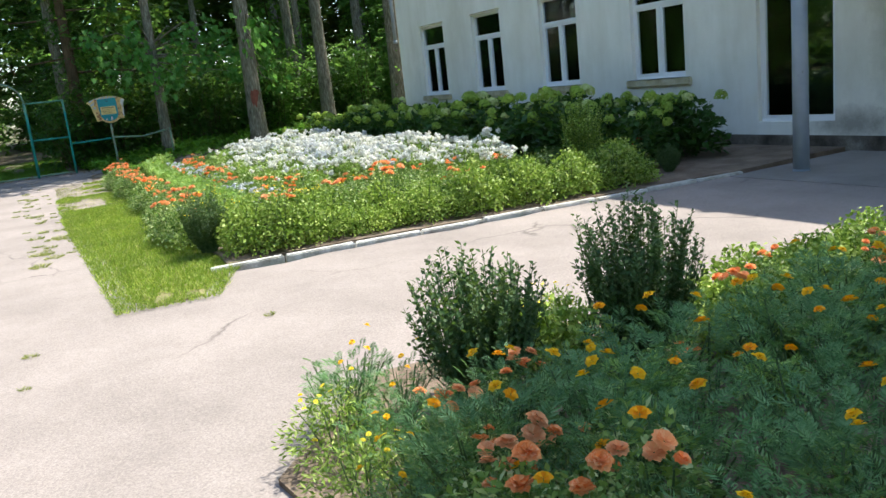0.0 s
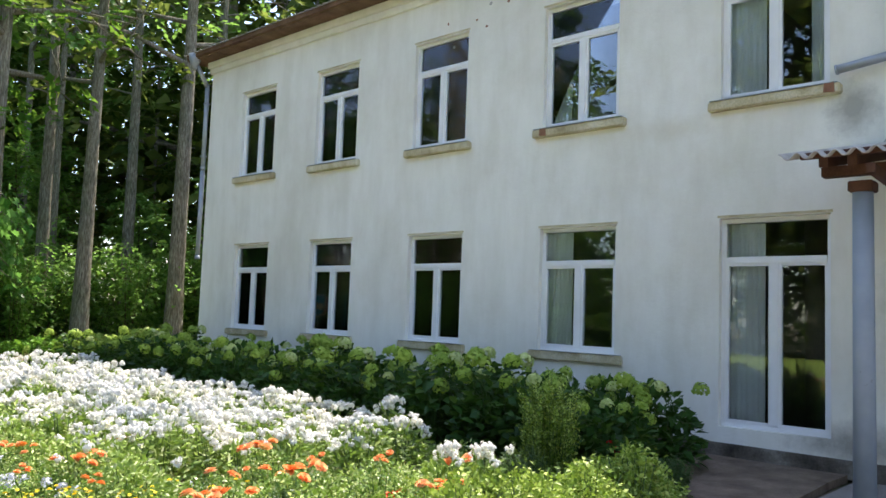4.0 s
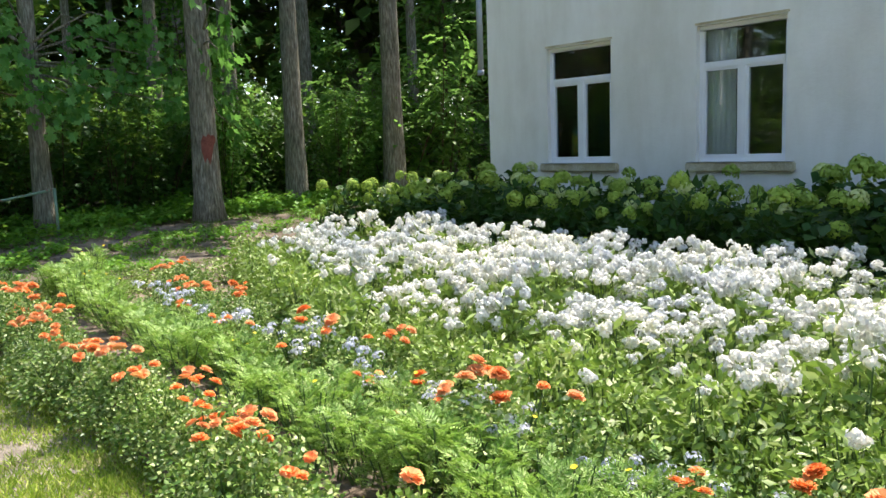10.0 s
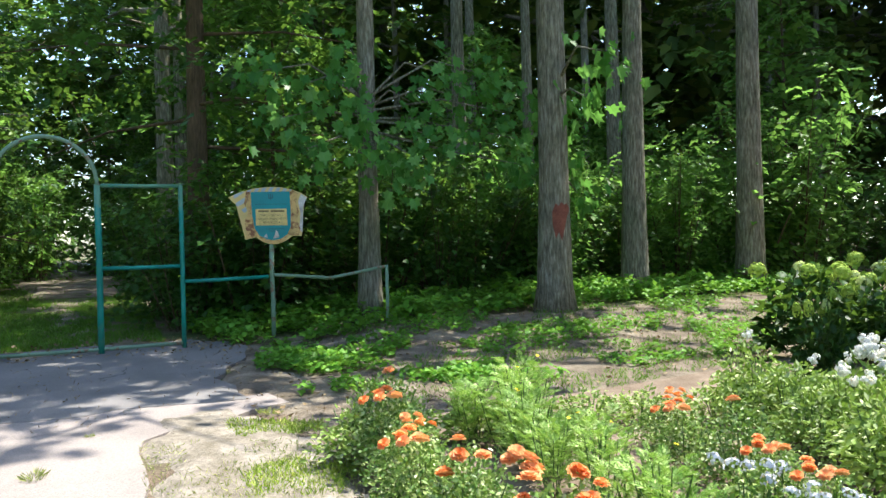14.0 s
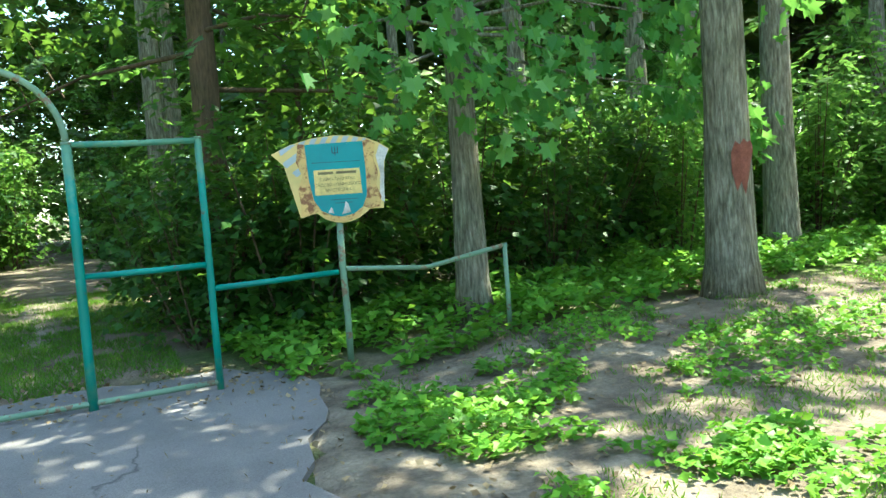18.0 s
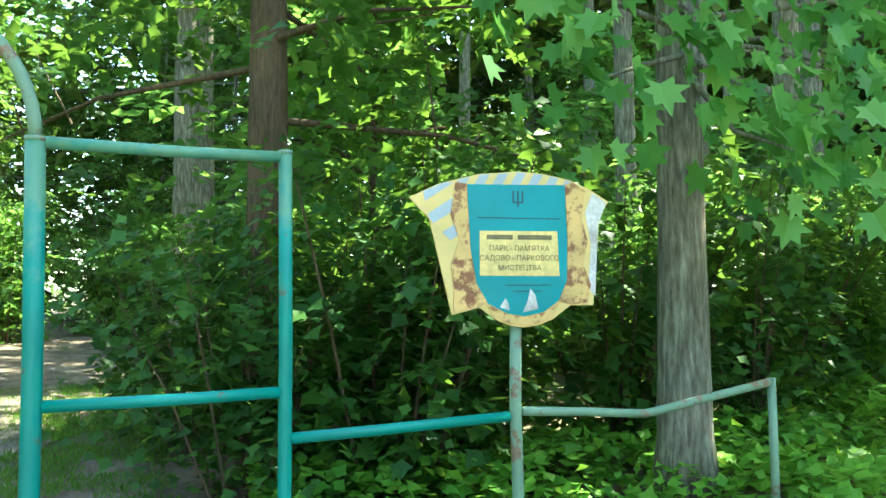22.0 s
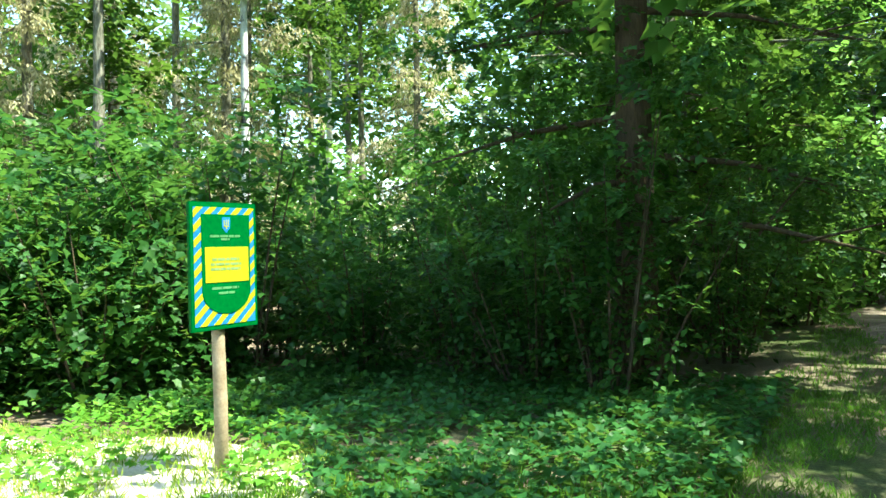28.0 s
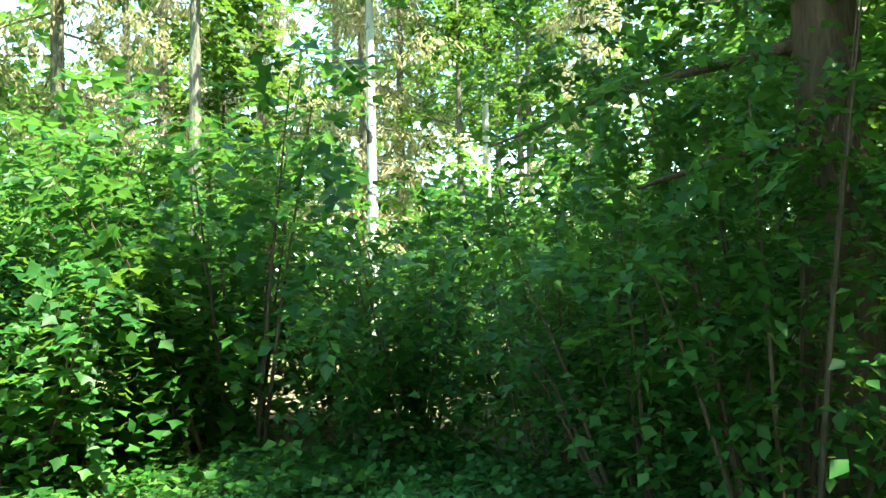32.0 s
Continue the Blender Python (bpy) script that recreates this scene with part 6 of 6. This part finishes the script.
# ---- trees ----
def skeleton_of(rng, height, radius, first, spread, limbs, lean=0.03, bark_seg=12, upswept=0.5, stout=0.55):
    """Trunk with root flare and limbs; returns the mesh builder and the points where leaves gather."""
    g, tips = Geo(), []
    n = 9
    bend = rng.uniform(-lean, lean, 2)
    line = [Vector((bend[0] * height * (i / n) ** 2, bend[1] * height * (i / n) ** 2, height * i / n)) for i in range(n + 1)]
    line.insert(1, Vector((0, 0, 0.35)))
    rad = [radius * 1.45, radius * 1.1] + [radius * (1 - 0.82 * i / n) for i in range(1, n + 1)]
    line[0].z = -0.15
    g.tube(line, rad, bark_seg, 0.10, rng)
    for k in range(limbs):
        f = first + (0.98 - first) * (k + rng.random()) / limbs
        i = min(int(f * n), n - 1)
        base = line[i + 1].lerp(line[min(i + 2, n + 1)], f * n - i)
        a = k * 2.4 + rng.uniform(-0.4, 0.4)
        reach = spread * (1.0 - 0.55 * max(0.0, (f - first) / (1 - first)) ** 1.5) * rng.uniform(0.7, 1.1)
        out = Vector((math.cos(a), math.sin(a), 0))
        r0 = radius * (1 - 0.8 * f) * stout
        p1 = base + out * reach * 0.5 + Vector((0, 0, reach * 0.22 * upswept))
        p2 = base + out * reach + Vector((0, 0, reach * (0.35 * upswept - 0.1)))
        g.tube([base, p1, p2], [r0, r0 * 0.6, r0 * 0.18], 6, caps=False)
        tips += [(tuple(base.lerp(p2, q) + Vector(rng.normal(0, 0.12 * reach, 3))), reach) for q in (0.25, 0.5, 0.75, 1.0)]
        for _ in range(2):
            q = base.lerp(p2, rng.uniform(0.4, 0.8))
            e = q + Vector((out.x, out.y, 0.1)).lerp(Vector(rng.normal(0, 1, 3)), 0.6) * reach * 0.35
            e.z = max(e.z, q.z - 0.15)
            g.tube([q, e], [r0 * 0.35, r0 * 0.1], 5, caps=False)
            tips.append((tuple(e), reach))
    tips.append((tuple(line[-1]), spread * 0.6))
    return g, tips


def tree(rng, name, label, category, group, height, radius, first, spread, limbs, leaf, per, size, bark="bark", lean=0.03, upswept=0.5, flat=0.42, clump=0.29, droop=0.0, lobed=False, stout=0.55, slim=0.72):
    t = thing(name, label, category, group)
    g, tips = skeleton_of(rng, height, radius, first, spread, limbs, lean, upswept=upswept, stout=stout)
    part("trunk", g.mesh("trunk", bark, True), t)
    c = np.array([p for p, _ in tips])
    r = np.array([q for _, q in tips]) * clump
    s = np.stack([r, r, r * flat], 1)
    p, a, nrm = foliage(rng, c, s, per, 0.75, leaf=size)
    a[:, 2] -= droop
    k = len(p)
    w = size * rng.uniform(0.65, 1.3, k)
    part("crown", cards("crown", leaf, p, a, nrm, w, w * (0.95 if lobed else slim), 0.15, 0.1, lobed=lobed), t)
    return t


def bush(rng, label, group, leaf, count, radius, height, size, name="bush", category="bush", low=0.1, lobed=True):
    b = thing(name, label, category, group)
    g, tips = Geo(), []
    for _ in range(13):
        a, r = rng.uniform(0, 6.283), radius * math.sqrt(rng.random())
        h = height * rng.uniform(0.55, 1.0)
        x, y = r * math.cos(a), r * math.sin(a)
        g.tube([(x * 0.25, y * 0.25, -0.1), (x * 0.6, y * 0.6, h * 0.5), (x, y, h)], [0.018, 0.012, 0.004], 5, caps=False)
        tips += [(x * f, y * f, low + (h - low) * f) for f in (0.35, 0.6, 0.8, 1.0)]
    p, ax, n = foliage(rng, tips, [radius * 0.42, radius * 0.42, height * 0.16], count // len(tips), 0.6, leaf=size)
    skirt = rng.random(len(p)) < 0.22
    p[skirt, 2] *= rng.random(int(skirt.sum())) ** 0.7 * 0.6
    p[:, 2] = np.maximum(p[:, 2], 0.03)
    s = size * rng.uniform(0.6, 1.35, len(p))
    part("stem", g.mesh("stem", "bark_brown"), b, kind="stuff")
    part("leaves", cards("leaves", leaf, p, ax, n, s, s * (0.95 if lobed else 0.72), 0.15, 0.1, lobed=lobed), b)
    return b


def bough(rng, parent, hubs=None):
    """A low maple bough with large five-lobed leaves hanging before the trunk."""
    hubs = hubs or [(-1.5, -0.6, 2.75), (-1.1, -0.7, 2.35), (-0.55, -0.75, 2.75), (-0.15, -0.8, 2.35), (0.35, -0.8, 2.3), (0.75, -0.6, 2.6), (-0.35, -0.6, 3.2), (0.5, -0.5, 3.1), (1.3, -0.5, 2.7), (-1.0, -0.4, 3.3), (0.05, -0.9, 2.0), (1.6, -0.3, 3.2), (2.0, -0.6, 3.0), (2.4, -0.5, 2.6), (2.2, -0.7, 2.2), (1.8, -0.4, 3.6), (-1.7, -0.5, 3.4), (0.9, -0.7, 3.5), (-0.6, -0.6, 3.7)]
    wood, g = Geo(), Geo()
    lobes = [(0.0, 0.0), (0.34, -0.10), (0.30, 0.14), (0.62, 0.30), (0.33, 0.40), (0.40, 0.72), (0.15, 0.62), (0.0, 1.0)]
    shape = lobes + [(-x, y) for x, y in lobes[-2:0:-1]]
    for hx, hy, hz in hubs:
        wood.tube([(0, -0.08, 2.0 + 0.35 * hz), (hx * 0.55, hy * 0.5, hz + 0.25), (hx, hy, hz + 0.05)], [0.025, 0.015, 0.005], 6, caps=False)
        for _ in range(26):
            p = Vector((hx, hy, hz)) + Vector(rng.normal(0, 1, 3)) * 0.2
            s = rng.uniform(0.12, 0.22)
            m = Matrix.Translation(p) @ Euler((rng.uniform(-2.6, -1.3), rng.uniform(-0.5, 0.5), rng.uniform(-0.9, 0.9))).to_matrix().to_4x4()
            n = len(g.v)
            g.v += [tuple(m @ Vector((x * s, y * s, -0.12 * s * abs(x) * 3))) for x, y in shape] + [tuple(m @ Vector((0, 0.45 * s, 0)))]
            k = len(shape)
            g.f += [(n + i, n + (i + 1) % k, n + k) for i in range(k)]
    limb = part("bough", wood.mesh("bough", "bark", True), parent)
    part("maple_leaves", g.mesh("maple_leaves", "sunlit_bough_leaf"), limb, "large lobed maple leaves", "stuff")


def set_out(rng, kinds, spots, size=(0.9, 1.15), follow=True):
    """spots: x, y and, where it matters, a size."""
    for i, (x, y, *k) in enumerate(spots):
        s = k[0] if k else rng.uniform(*size)
        m = pose(x, y, rise(x, y) if follow else 0, 0, 0, rng.uniform(0, 360)) @ Matrix.Scale(s, 4)
        if i < len(kinds):
            kinds[i].matrix_basis = m
        else:
            copy_thing(kinds[i % len(kinds)], m)


def woods():
    rng = np.random.default_rng(55)
    edge = [tree(rng, "maple_tree", "tall maple with grey bark at the edge of the wood", "tree", "trees at the edge of the wood", 15 + k, r, 0.36, 3.7, 19, "maple_leaf", per, 0.21, "bark", 0.015, 0.5, clump=0.23, lobed=True) for k, r, per in ((0, 0.165, 24), (1.5, 0.23, 16))]
    set_out(rng, edge, [(2.20, 21.03, 1.0), (4.80, 20.0, 1.1)])
    edge[0].matrix_basis = pose(2.20, 21.03, rise(2.2, 21.03))
    bough(rng, edge[0])
    bough(rng, edge[1], [(0.85, -0.4, 1.9), (1.2, -0.3, 2.3), (0.8, -0.5, 1.6), (1.5, -0.3, 2.7), (1.0, -0.4, 2.9), (-0.9, -0.3, 2.7), (1.8, -0.2, 2.2), (1.9, -0.3, 3.2), (-1.3, -0.4, 3.2)])
    # red paint mark on the second trunk
    mark = Geo()
    low, high = (1.52, 1.30, 1.40, 1.26, 1.44, 1.62, 1.70), (1.70, 1.82, 1.78, 1.84, 1.80, 1.82, 1.76)
    for i in range(6):
        a, b = radians(-128 + 10 * i), radians(-128 + 10 * (i + 1))
        mark.face(*[(4.80 + 0.268 * math.cos(q), 20.0 + 0.268 * math.sin(q), z) for q, z in ((a, low[i]), (b, low[i + 1]), (b, high[i + 1]), (a, high[i]))])
    tagged(new("paint_mark", mark.mesh("paint_mark", "old_red", True)), "faded red paint mark on the tree trunk", "paint mark")
    brown = tree(rng, "pine_tree", "tree with smooth brown bark behind the gate", "tree", "", 16, 0.20, 0.17, 3.7, 32, "dark_leaf", 72, 0.14, "bark_brown", 0.02, -0.1, lobed=True, stout=0.22)
    brown.matrix_basis = pose(0.12, 23.94, 0)
    grey = tree(rng, "grey_tree", "slender straight tree with grey bark", "tree", "inner trees", 17, 0.25, 0.38, 3.3, 17, "tree_leaf", 70, 0.19, "bark", 0.015)
    grey.matrix_basis = pose(0.2, 30.53, 0)
    spread = tree(rng, "spreading_tree", "dark spreading tree with drooping boughs beside the path", "tree", "", 13, 0.24, 0.13, 2.45, 38, "dark_leaf", 250, 0.07, "bark_brown", 0.01, -0.25, 0.22, 0.36, 0.15, lobed=True, stout=0.25)
    spread.matrix_basis = pose(-5.3, 30.4, 0)
    inner = [tree(rng, "forest_tree", lab, "tree", "trees of the wood", h, 0.20, f, s, 12, "tree_leaf", 32, 0.25, "bark", 0.02) for lab, h, f, s in
             (("tall woodland tree with a narrow leafy crown", 18, 0.50, 3.2), ("tall woodland tree with a broad leafy crown", 16, 0.48, 3.6), ("slim woodland tree reaching for the light", 19, 0.52, 2.8))]
    spots = [(21, 31),
             (10.5, 41), (12.5, 40), (18, 38), (6.5, 48), (9, 46), (-16.7, 31.5), (-8.2, 41), (-19.9, 27.7), (-25, 50), (-18.7, 40.2, 0.7), (-6.8, 49), (-12, 52), (-22, 47), (-26, 34), (-24, 26), (-17.5, 24.5), (-27, 42),
             (3.0, 55), (-7, 60), (10, 56), (17, 50), (24, 44), (27, 34), (-18, 58), (-30, 54)]
    set_out(rng, inner, spots, (0.85, 1.15))
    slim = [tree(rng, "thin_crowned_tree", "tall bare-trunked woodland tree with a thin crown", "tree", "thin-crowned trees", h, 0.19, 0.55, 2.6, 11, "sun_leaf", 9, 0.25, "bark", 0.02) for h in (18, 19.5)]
    mid = tree(rng, "maple_tree", "tall maple with a thin crown by the corner of the building", "tree", "trees at the edge of the wood", 16, 0.22, 0.42, 3.6, 17, "far_leaf", 9, 0.22, "bark", 0.015, 0.5, clump=0.25, lobed=True)
    set_out(rng, [mid], [(7.98, 22.17, 1.1), (10.69, 21.9, 1.15)])
    set_out(rng, slim, [(8.0, 25.3), (13.5, 24.5), (7.0, 27.8), (9.6, 28.8), (12.2, 28.4), (6.0, 32), (10.0, 33), (14.5, 33)], (0.85, 1.15))
    # the wood behind and around the building
    far = [tree(rng, "far_tree", "full leafy tree beyond the building", "tree", "trees beyond the building", h, 0.28, 0.12, 5.2, 16, "far_leaf", 90, 0.28, "bark", 0.02, clump=0.34) for h in (15, 17)]
    set_out(rng, far, [(34, 25, 1.7), (27, 8), (31, -2), (36, 35, 1.7), (36, 18, 1.4), (35, 14), (36, 4), (37, 28), (35, 34), (41, 27, 2.0), (40, 34, 1.9), (28, 41, 1.6), (32, 41, 1.8), (17, 47, 1.7), (24, 42, 1.7), (14, 52, 1.8), (9, 56, 1.8)], (0.85, 1.1))
    back = [tree(rng, "background_tree", "full leafy tree across the forecourt", "tree", "trees across the forecourt", 16, 0.28, 0.12, 5.2, 16, "far_leaf", 24, 0.52, "bark", 0.02, clump=0.36)]
    set_out(rng, back, [(33, -14), (28, -24), (12, -30), (-4, -32), (-20, -24), (-25, -10), (-25, 0), (-25, 9), (-25, 16), (-30, 4), (-28, -17), (20, -22), (-24, -5.5), (-26, 4.5), (-24, 12.5)], (1.05, 1.25))
    birch = [tree(rng, "birch_tree", "slender white-barked birch deep in the wood", "tree", "birches", 17, 0.13, 0.45, 2.4, 11, "bush_leaf", 60, 0.2, "birch", 0.03)]
    set_out(rng, birch, [(-16.9, 35.7, 1.0), (-19.9, 42.5, 1.1), (-19.2, 26.8, 1.0), (-18.5, 27.9, 0.9)])

    spruce = [tree(rng, "spruce_tree", lab, "tree", "sunlit spruces", h, 0.17, 0.12, 2.0, 44, "dry_twig", 54, 0.17, "bark", 0.02, -0.5, 0.5, 0.30, 0.6, stout=0.3, slim=0.3) for lab, h in (("tall spruce with bleached drooping twigs in the sun", 19), ("spruce with sparse pale dead twigs", 17))]
    set_out(rng, spruce, [(-20.6, 30.4), (-22.5, 33.5), (-19.6, 37.6), (-24.0, 28.2), (-22.2, 41.0), (-17.6, 44.5), (-24.5, 37.5)])

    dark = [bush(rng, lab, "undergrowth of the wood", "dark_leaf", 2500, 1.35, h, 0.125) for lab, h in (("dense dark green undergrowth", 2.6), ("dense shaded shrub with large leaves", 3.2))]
    spots = [p for p in ((0.75, 22.6), (-0.25, 23.0, 0.78), (0.45, 23.2, 0.8), (1.6, 23.3), (-0.3, 25.4), (0.6, 24.8), (2.9, 22.7), (3.9, 22.2), (4.9, 23.0), (6.0, 23.6), (8.9, 23.9), (3.0, 25.2), (1.0, 27.4), (0.9, 32.5), (2.4, 31), (15.0, 23.4), (16.8, 23.6))]
    set_out(rng, dark, spots, (0.85, 1.1))
    fine = [bush(rng, "fine-leaved dark shrub under the spreading tree", "shrubs under the spreading tree", "dark_leaf", 3300, 1.3, h, 0.085, lobed=lb) for h, lb in ((2.2, True), (2.8, False))]
    set_out(rng, fine, [(-6.2, 29.6), (-5.2, 29.3), (-6.6, 31.0), (-4.7, 32.2), (-5.6, 33.6), (-7.4, 30.2)], (0.85, 1.05))
    light = [bush(rng, lab, "sunlit undergrowth", leaf, 3100, 1.3, h, 0.105, lobed=lb) for lab, h, leaf, lb in (("sunlit leafy green woodland bush", 2.1, "bush_leaf", False), ("tall sunlit green bush", 2.7, "bush_leaf", True), ("dark green bush with lit tips", 2.4, "dark_leaf", True))]
    spots = [(-8.6, 29.6), (-9.8, 28.6), (-10.0, 26.8), (-11.0, 25.6), (-11.4, 27.4), (-10.8, 30.4), (-8.8, 31.6), (-12.2, 29.6), (-12.0, 24.0), (-10.9, 23.2), (-13.4, 26.6), (-14, 23.6), (-9.8, 33.8), (-12.4, 33.0), (-14.6, 30.2), (-12.6, 25.4), (-13.6, 24.6), (-11.9, 26.3), (-15.0, 25.6), (-7.8, 33.6), (-4.9, 38), (-5.4, 42), (1.2, 38), (1.6, 42.5), (0.6, 47), (-5.8, 47), (-14.4, 36), (-17, 32), (-16, 27.6), (-11, 37.5)]
    set_out(rng, light, spots, (0.8, 1.3))

    # the sun on these bushes is partly in their brighter leaf colour
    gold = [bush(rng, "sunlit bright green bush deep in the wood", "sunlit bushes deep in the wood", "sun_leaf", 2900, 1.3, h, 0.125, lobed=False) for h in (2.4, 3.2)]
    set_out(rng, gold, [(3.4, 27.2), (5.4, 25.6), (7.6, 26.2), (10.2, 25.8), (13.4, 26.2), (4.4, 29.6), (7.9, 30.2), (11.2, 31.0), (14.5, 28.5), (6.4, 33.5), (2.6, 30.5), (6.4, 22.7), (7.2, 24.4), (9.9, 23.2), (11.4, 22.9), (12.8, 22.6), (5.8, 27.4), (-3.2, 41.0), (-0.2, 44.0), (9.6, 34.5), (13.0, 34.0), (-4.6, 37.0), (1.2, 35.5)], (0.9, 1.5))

    over = [tree(rng, "path_tree", "broad leafy tree leaning over the path", "tree", "trees over the path", h, 0.15, 0.22, 3.5, 17, "tree_leaf", 40, 0.19, "bark", 0.03, 0.3) for h in (11, 12.5)]
    set_out(rng, over, [(-6.3, 35.6), (3.6, 46.5), (-5.4, 41.5), (4.4, 45), (-5.6, 48.5), (1.6, 51), (-4.4, 56), (-0.2, 59)], (0.9, 1.1))
    shade = tree(rng, "garden_tree", "garden tree shading the small flower bed", "tree", "", 12, 0.16, 0.68, 2.4, 15, "tree_leaf", 76, 0.17, "bark", 0.0)
    shade.matrix_basis = pose(4.9, -2.2, 0)
    young = [tree(rng, "young_tree", lab, "tree", "young trees of the wood", h, 0.06, 0.10, 2.1, 20, leaf, 25, 0.20, "bark_brown", 0.04, 0.6, 0.45, 0.38) for lab, h, leaf in
             (("young leafy tree in the shade of the wood", 7.5, "sun_leaf"), ("slim young tree with sun-brightened leaves", 6.0, "sun_leaf"), ("young dark-leaved tree", 8.0, "tree_leaf"))]
    young[2]["label"] = "young dark-leaved tree among the trunks"
    set_out(rng, young, [(1.9, 26.2), (-5.6, 34.8), (-5.4, 39.5), (9.0, 30.4), (13.8, 30.6), (5.0, 35), (12, 36.5), (16, 35), (18.6, 28.6), (15.6, 25.4),  (-6.8, 36), (-8.6, 38), (-10.8, 40.5), (-13.2, 38.5), (-7.2, 44), (-10.5, 46), (-16.5, 45.5), (-18.5, 33), (-21.5, 29), (-22.5, 34), (-16.0, 21.0), (-20, 23.5), (3.8, 49), (-6.4, 54), (7.5, 51), (20.6, 35), (-5.2, 36.5), (-5.4, 41), (-5.0, 46), (1.6, 45), (0.8, 50), (-5.0, 51)], (0.85, 1.2))
    # extra tree hidden behind the grey one, added to shade the spreading tree
    copy_thing(inner[1], pose(0.9, 33.3, 0, 0, 0, 70))
    distance(rng)


def distance(rng):
    """The wood goes on: a deep belt of leaves in clumps, too far to tell the trees apart."""
    c = []
    while len(c) < 3700:
        x, y = rng.uniform(-62, 52), rng.uniform(16, 78)
        if (y > 50 or x < -31 or x > 31 or (x > 4 and y > 37)) and not (x > 28 and y < 30) and not (-4 < x < 0 and y < 58):
            c.append((x, y, (21 if y > 48 else 14) * rng.random() ** 0.85))
    p, a, n = foliage(rng, c, [2.4, 2.4, 1.6], 26, 0.5, leaf=0.5)
    s = 0.62 * rng.uniform(0.6, 1.3, len(p))
    tagged(new("far_woods", cards("far_woods", "tree_leaf", p, a, n, s, s * 0.75, 0.15)), "leafy depth of the wood in the distance", "woods", kind="stuff")
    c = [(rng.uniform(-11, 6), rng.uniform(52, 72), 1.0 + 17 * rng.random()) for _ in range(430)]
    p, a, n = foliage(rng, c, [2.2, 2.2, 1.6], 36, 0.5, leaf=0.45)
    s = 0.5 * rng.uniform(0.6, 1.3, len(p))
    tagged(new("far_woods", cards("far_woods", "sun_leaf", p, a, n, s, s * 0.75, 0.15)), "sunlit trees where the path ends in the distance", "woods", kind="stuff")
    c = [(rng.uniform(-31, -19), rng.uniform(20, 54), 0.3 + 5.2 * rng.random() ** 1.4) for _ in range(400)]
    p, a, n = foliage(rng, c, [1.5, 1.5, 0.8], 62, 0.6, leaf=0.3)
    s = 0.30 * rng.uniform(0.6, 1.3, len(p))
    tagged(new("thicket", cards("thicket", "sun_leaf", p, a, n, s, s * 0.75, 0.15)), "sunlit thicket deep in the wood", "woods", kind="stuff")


woods()
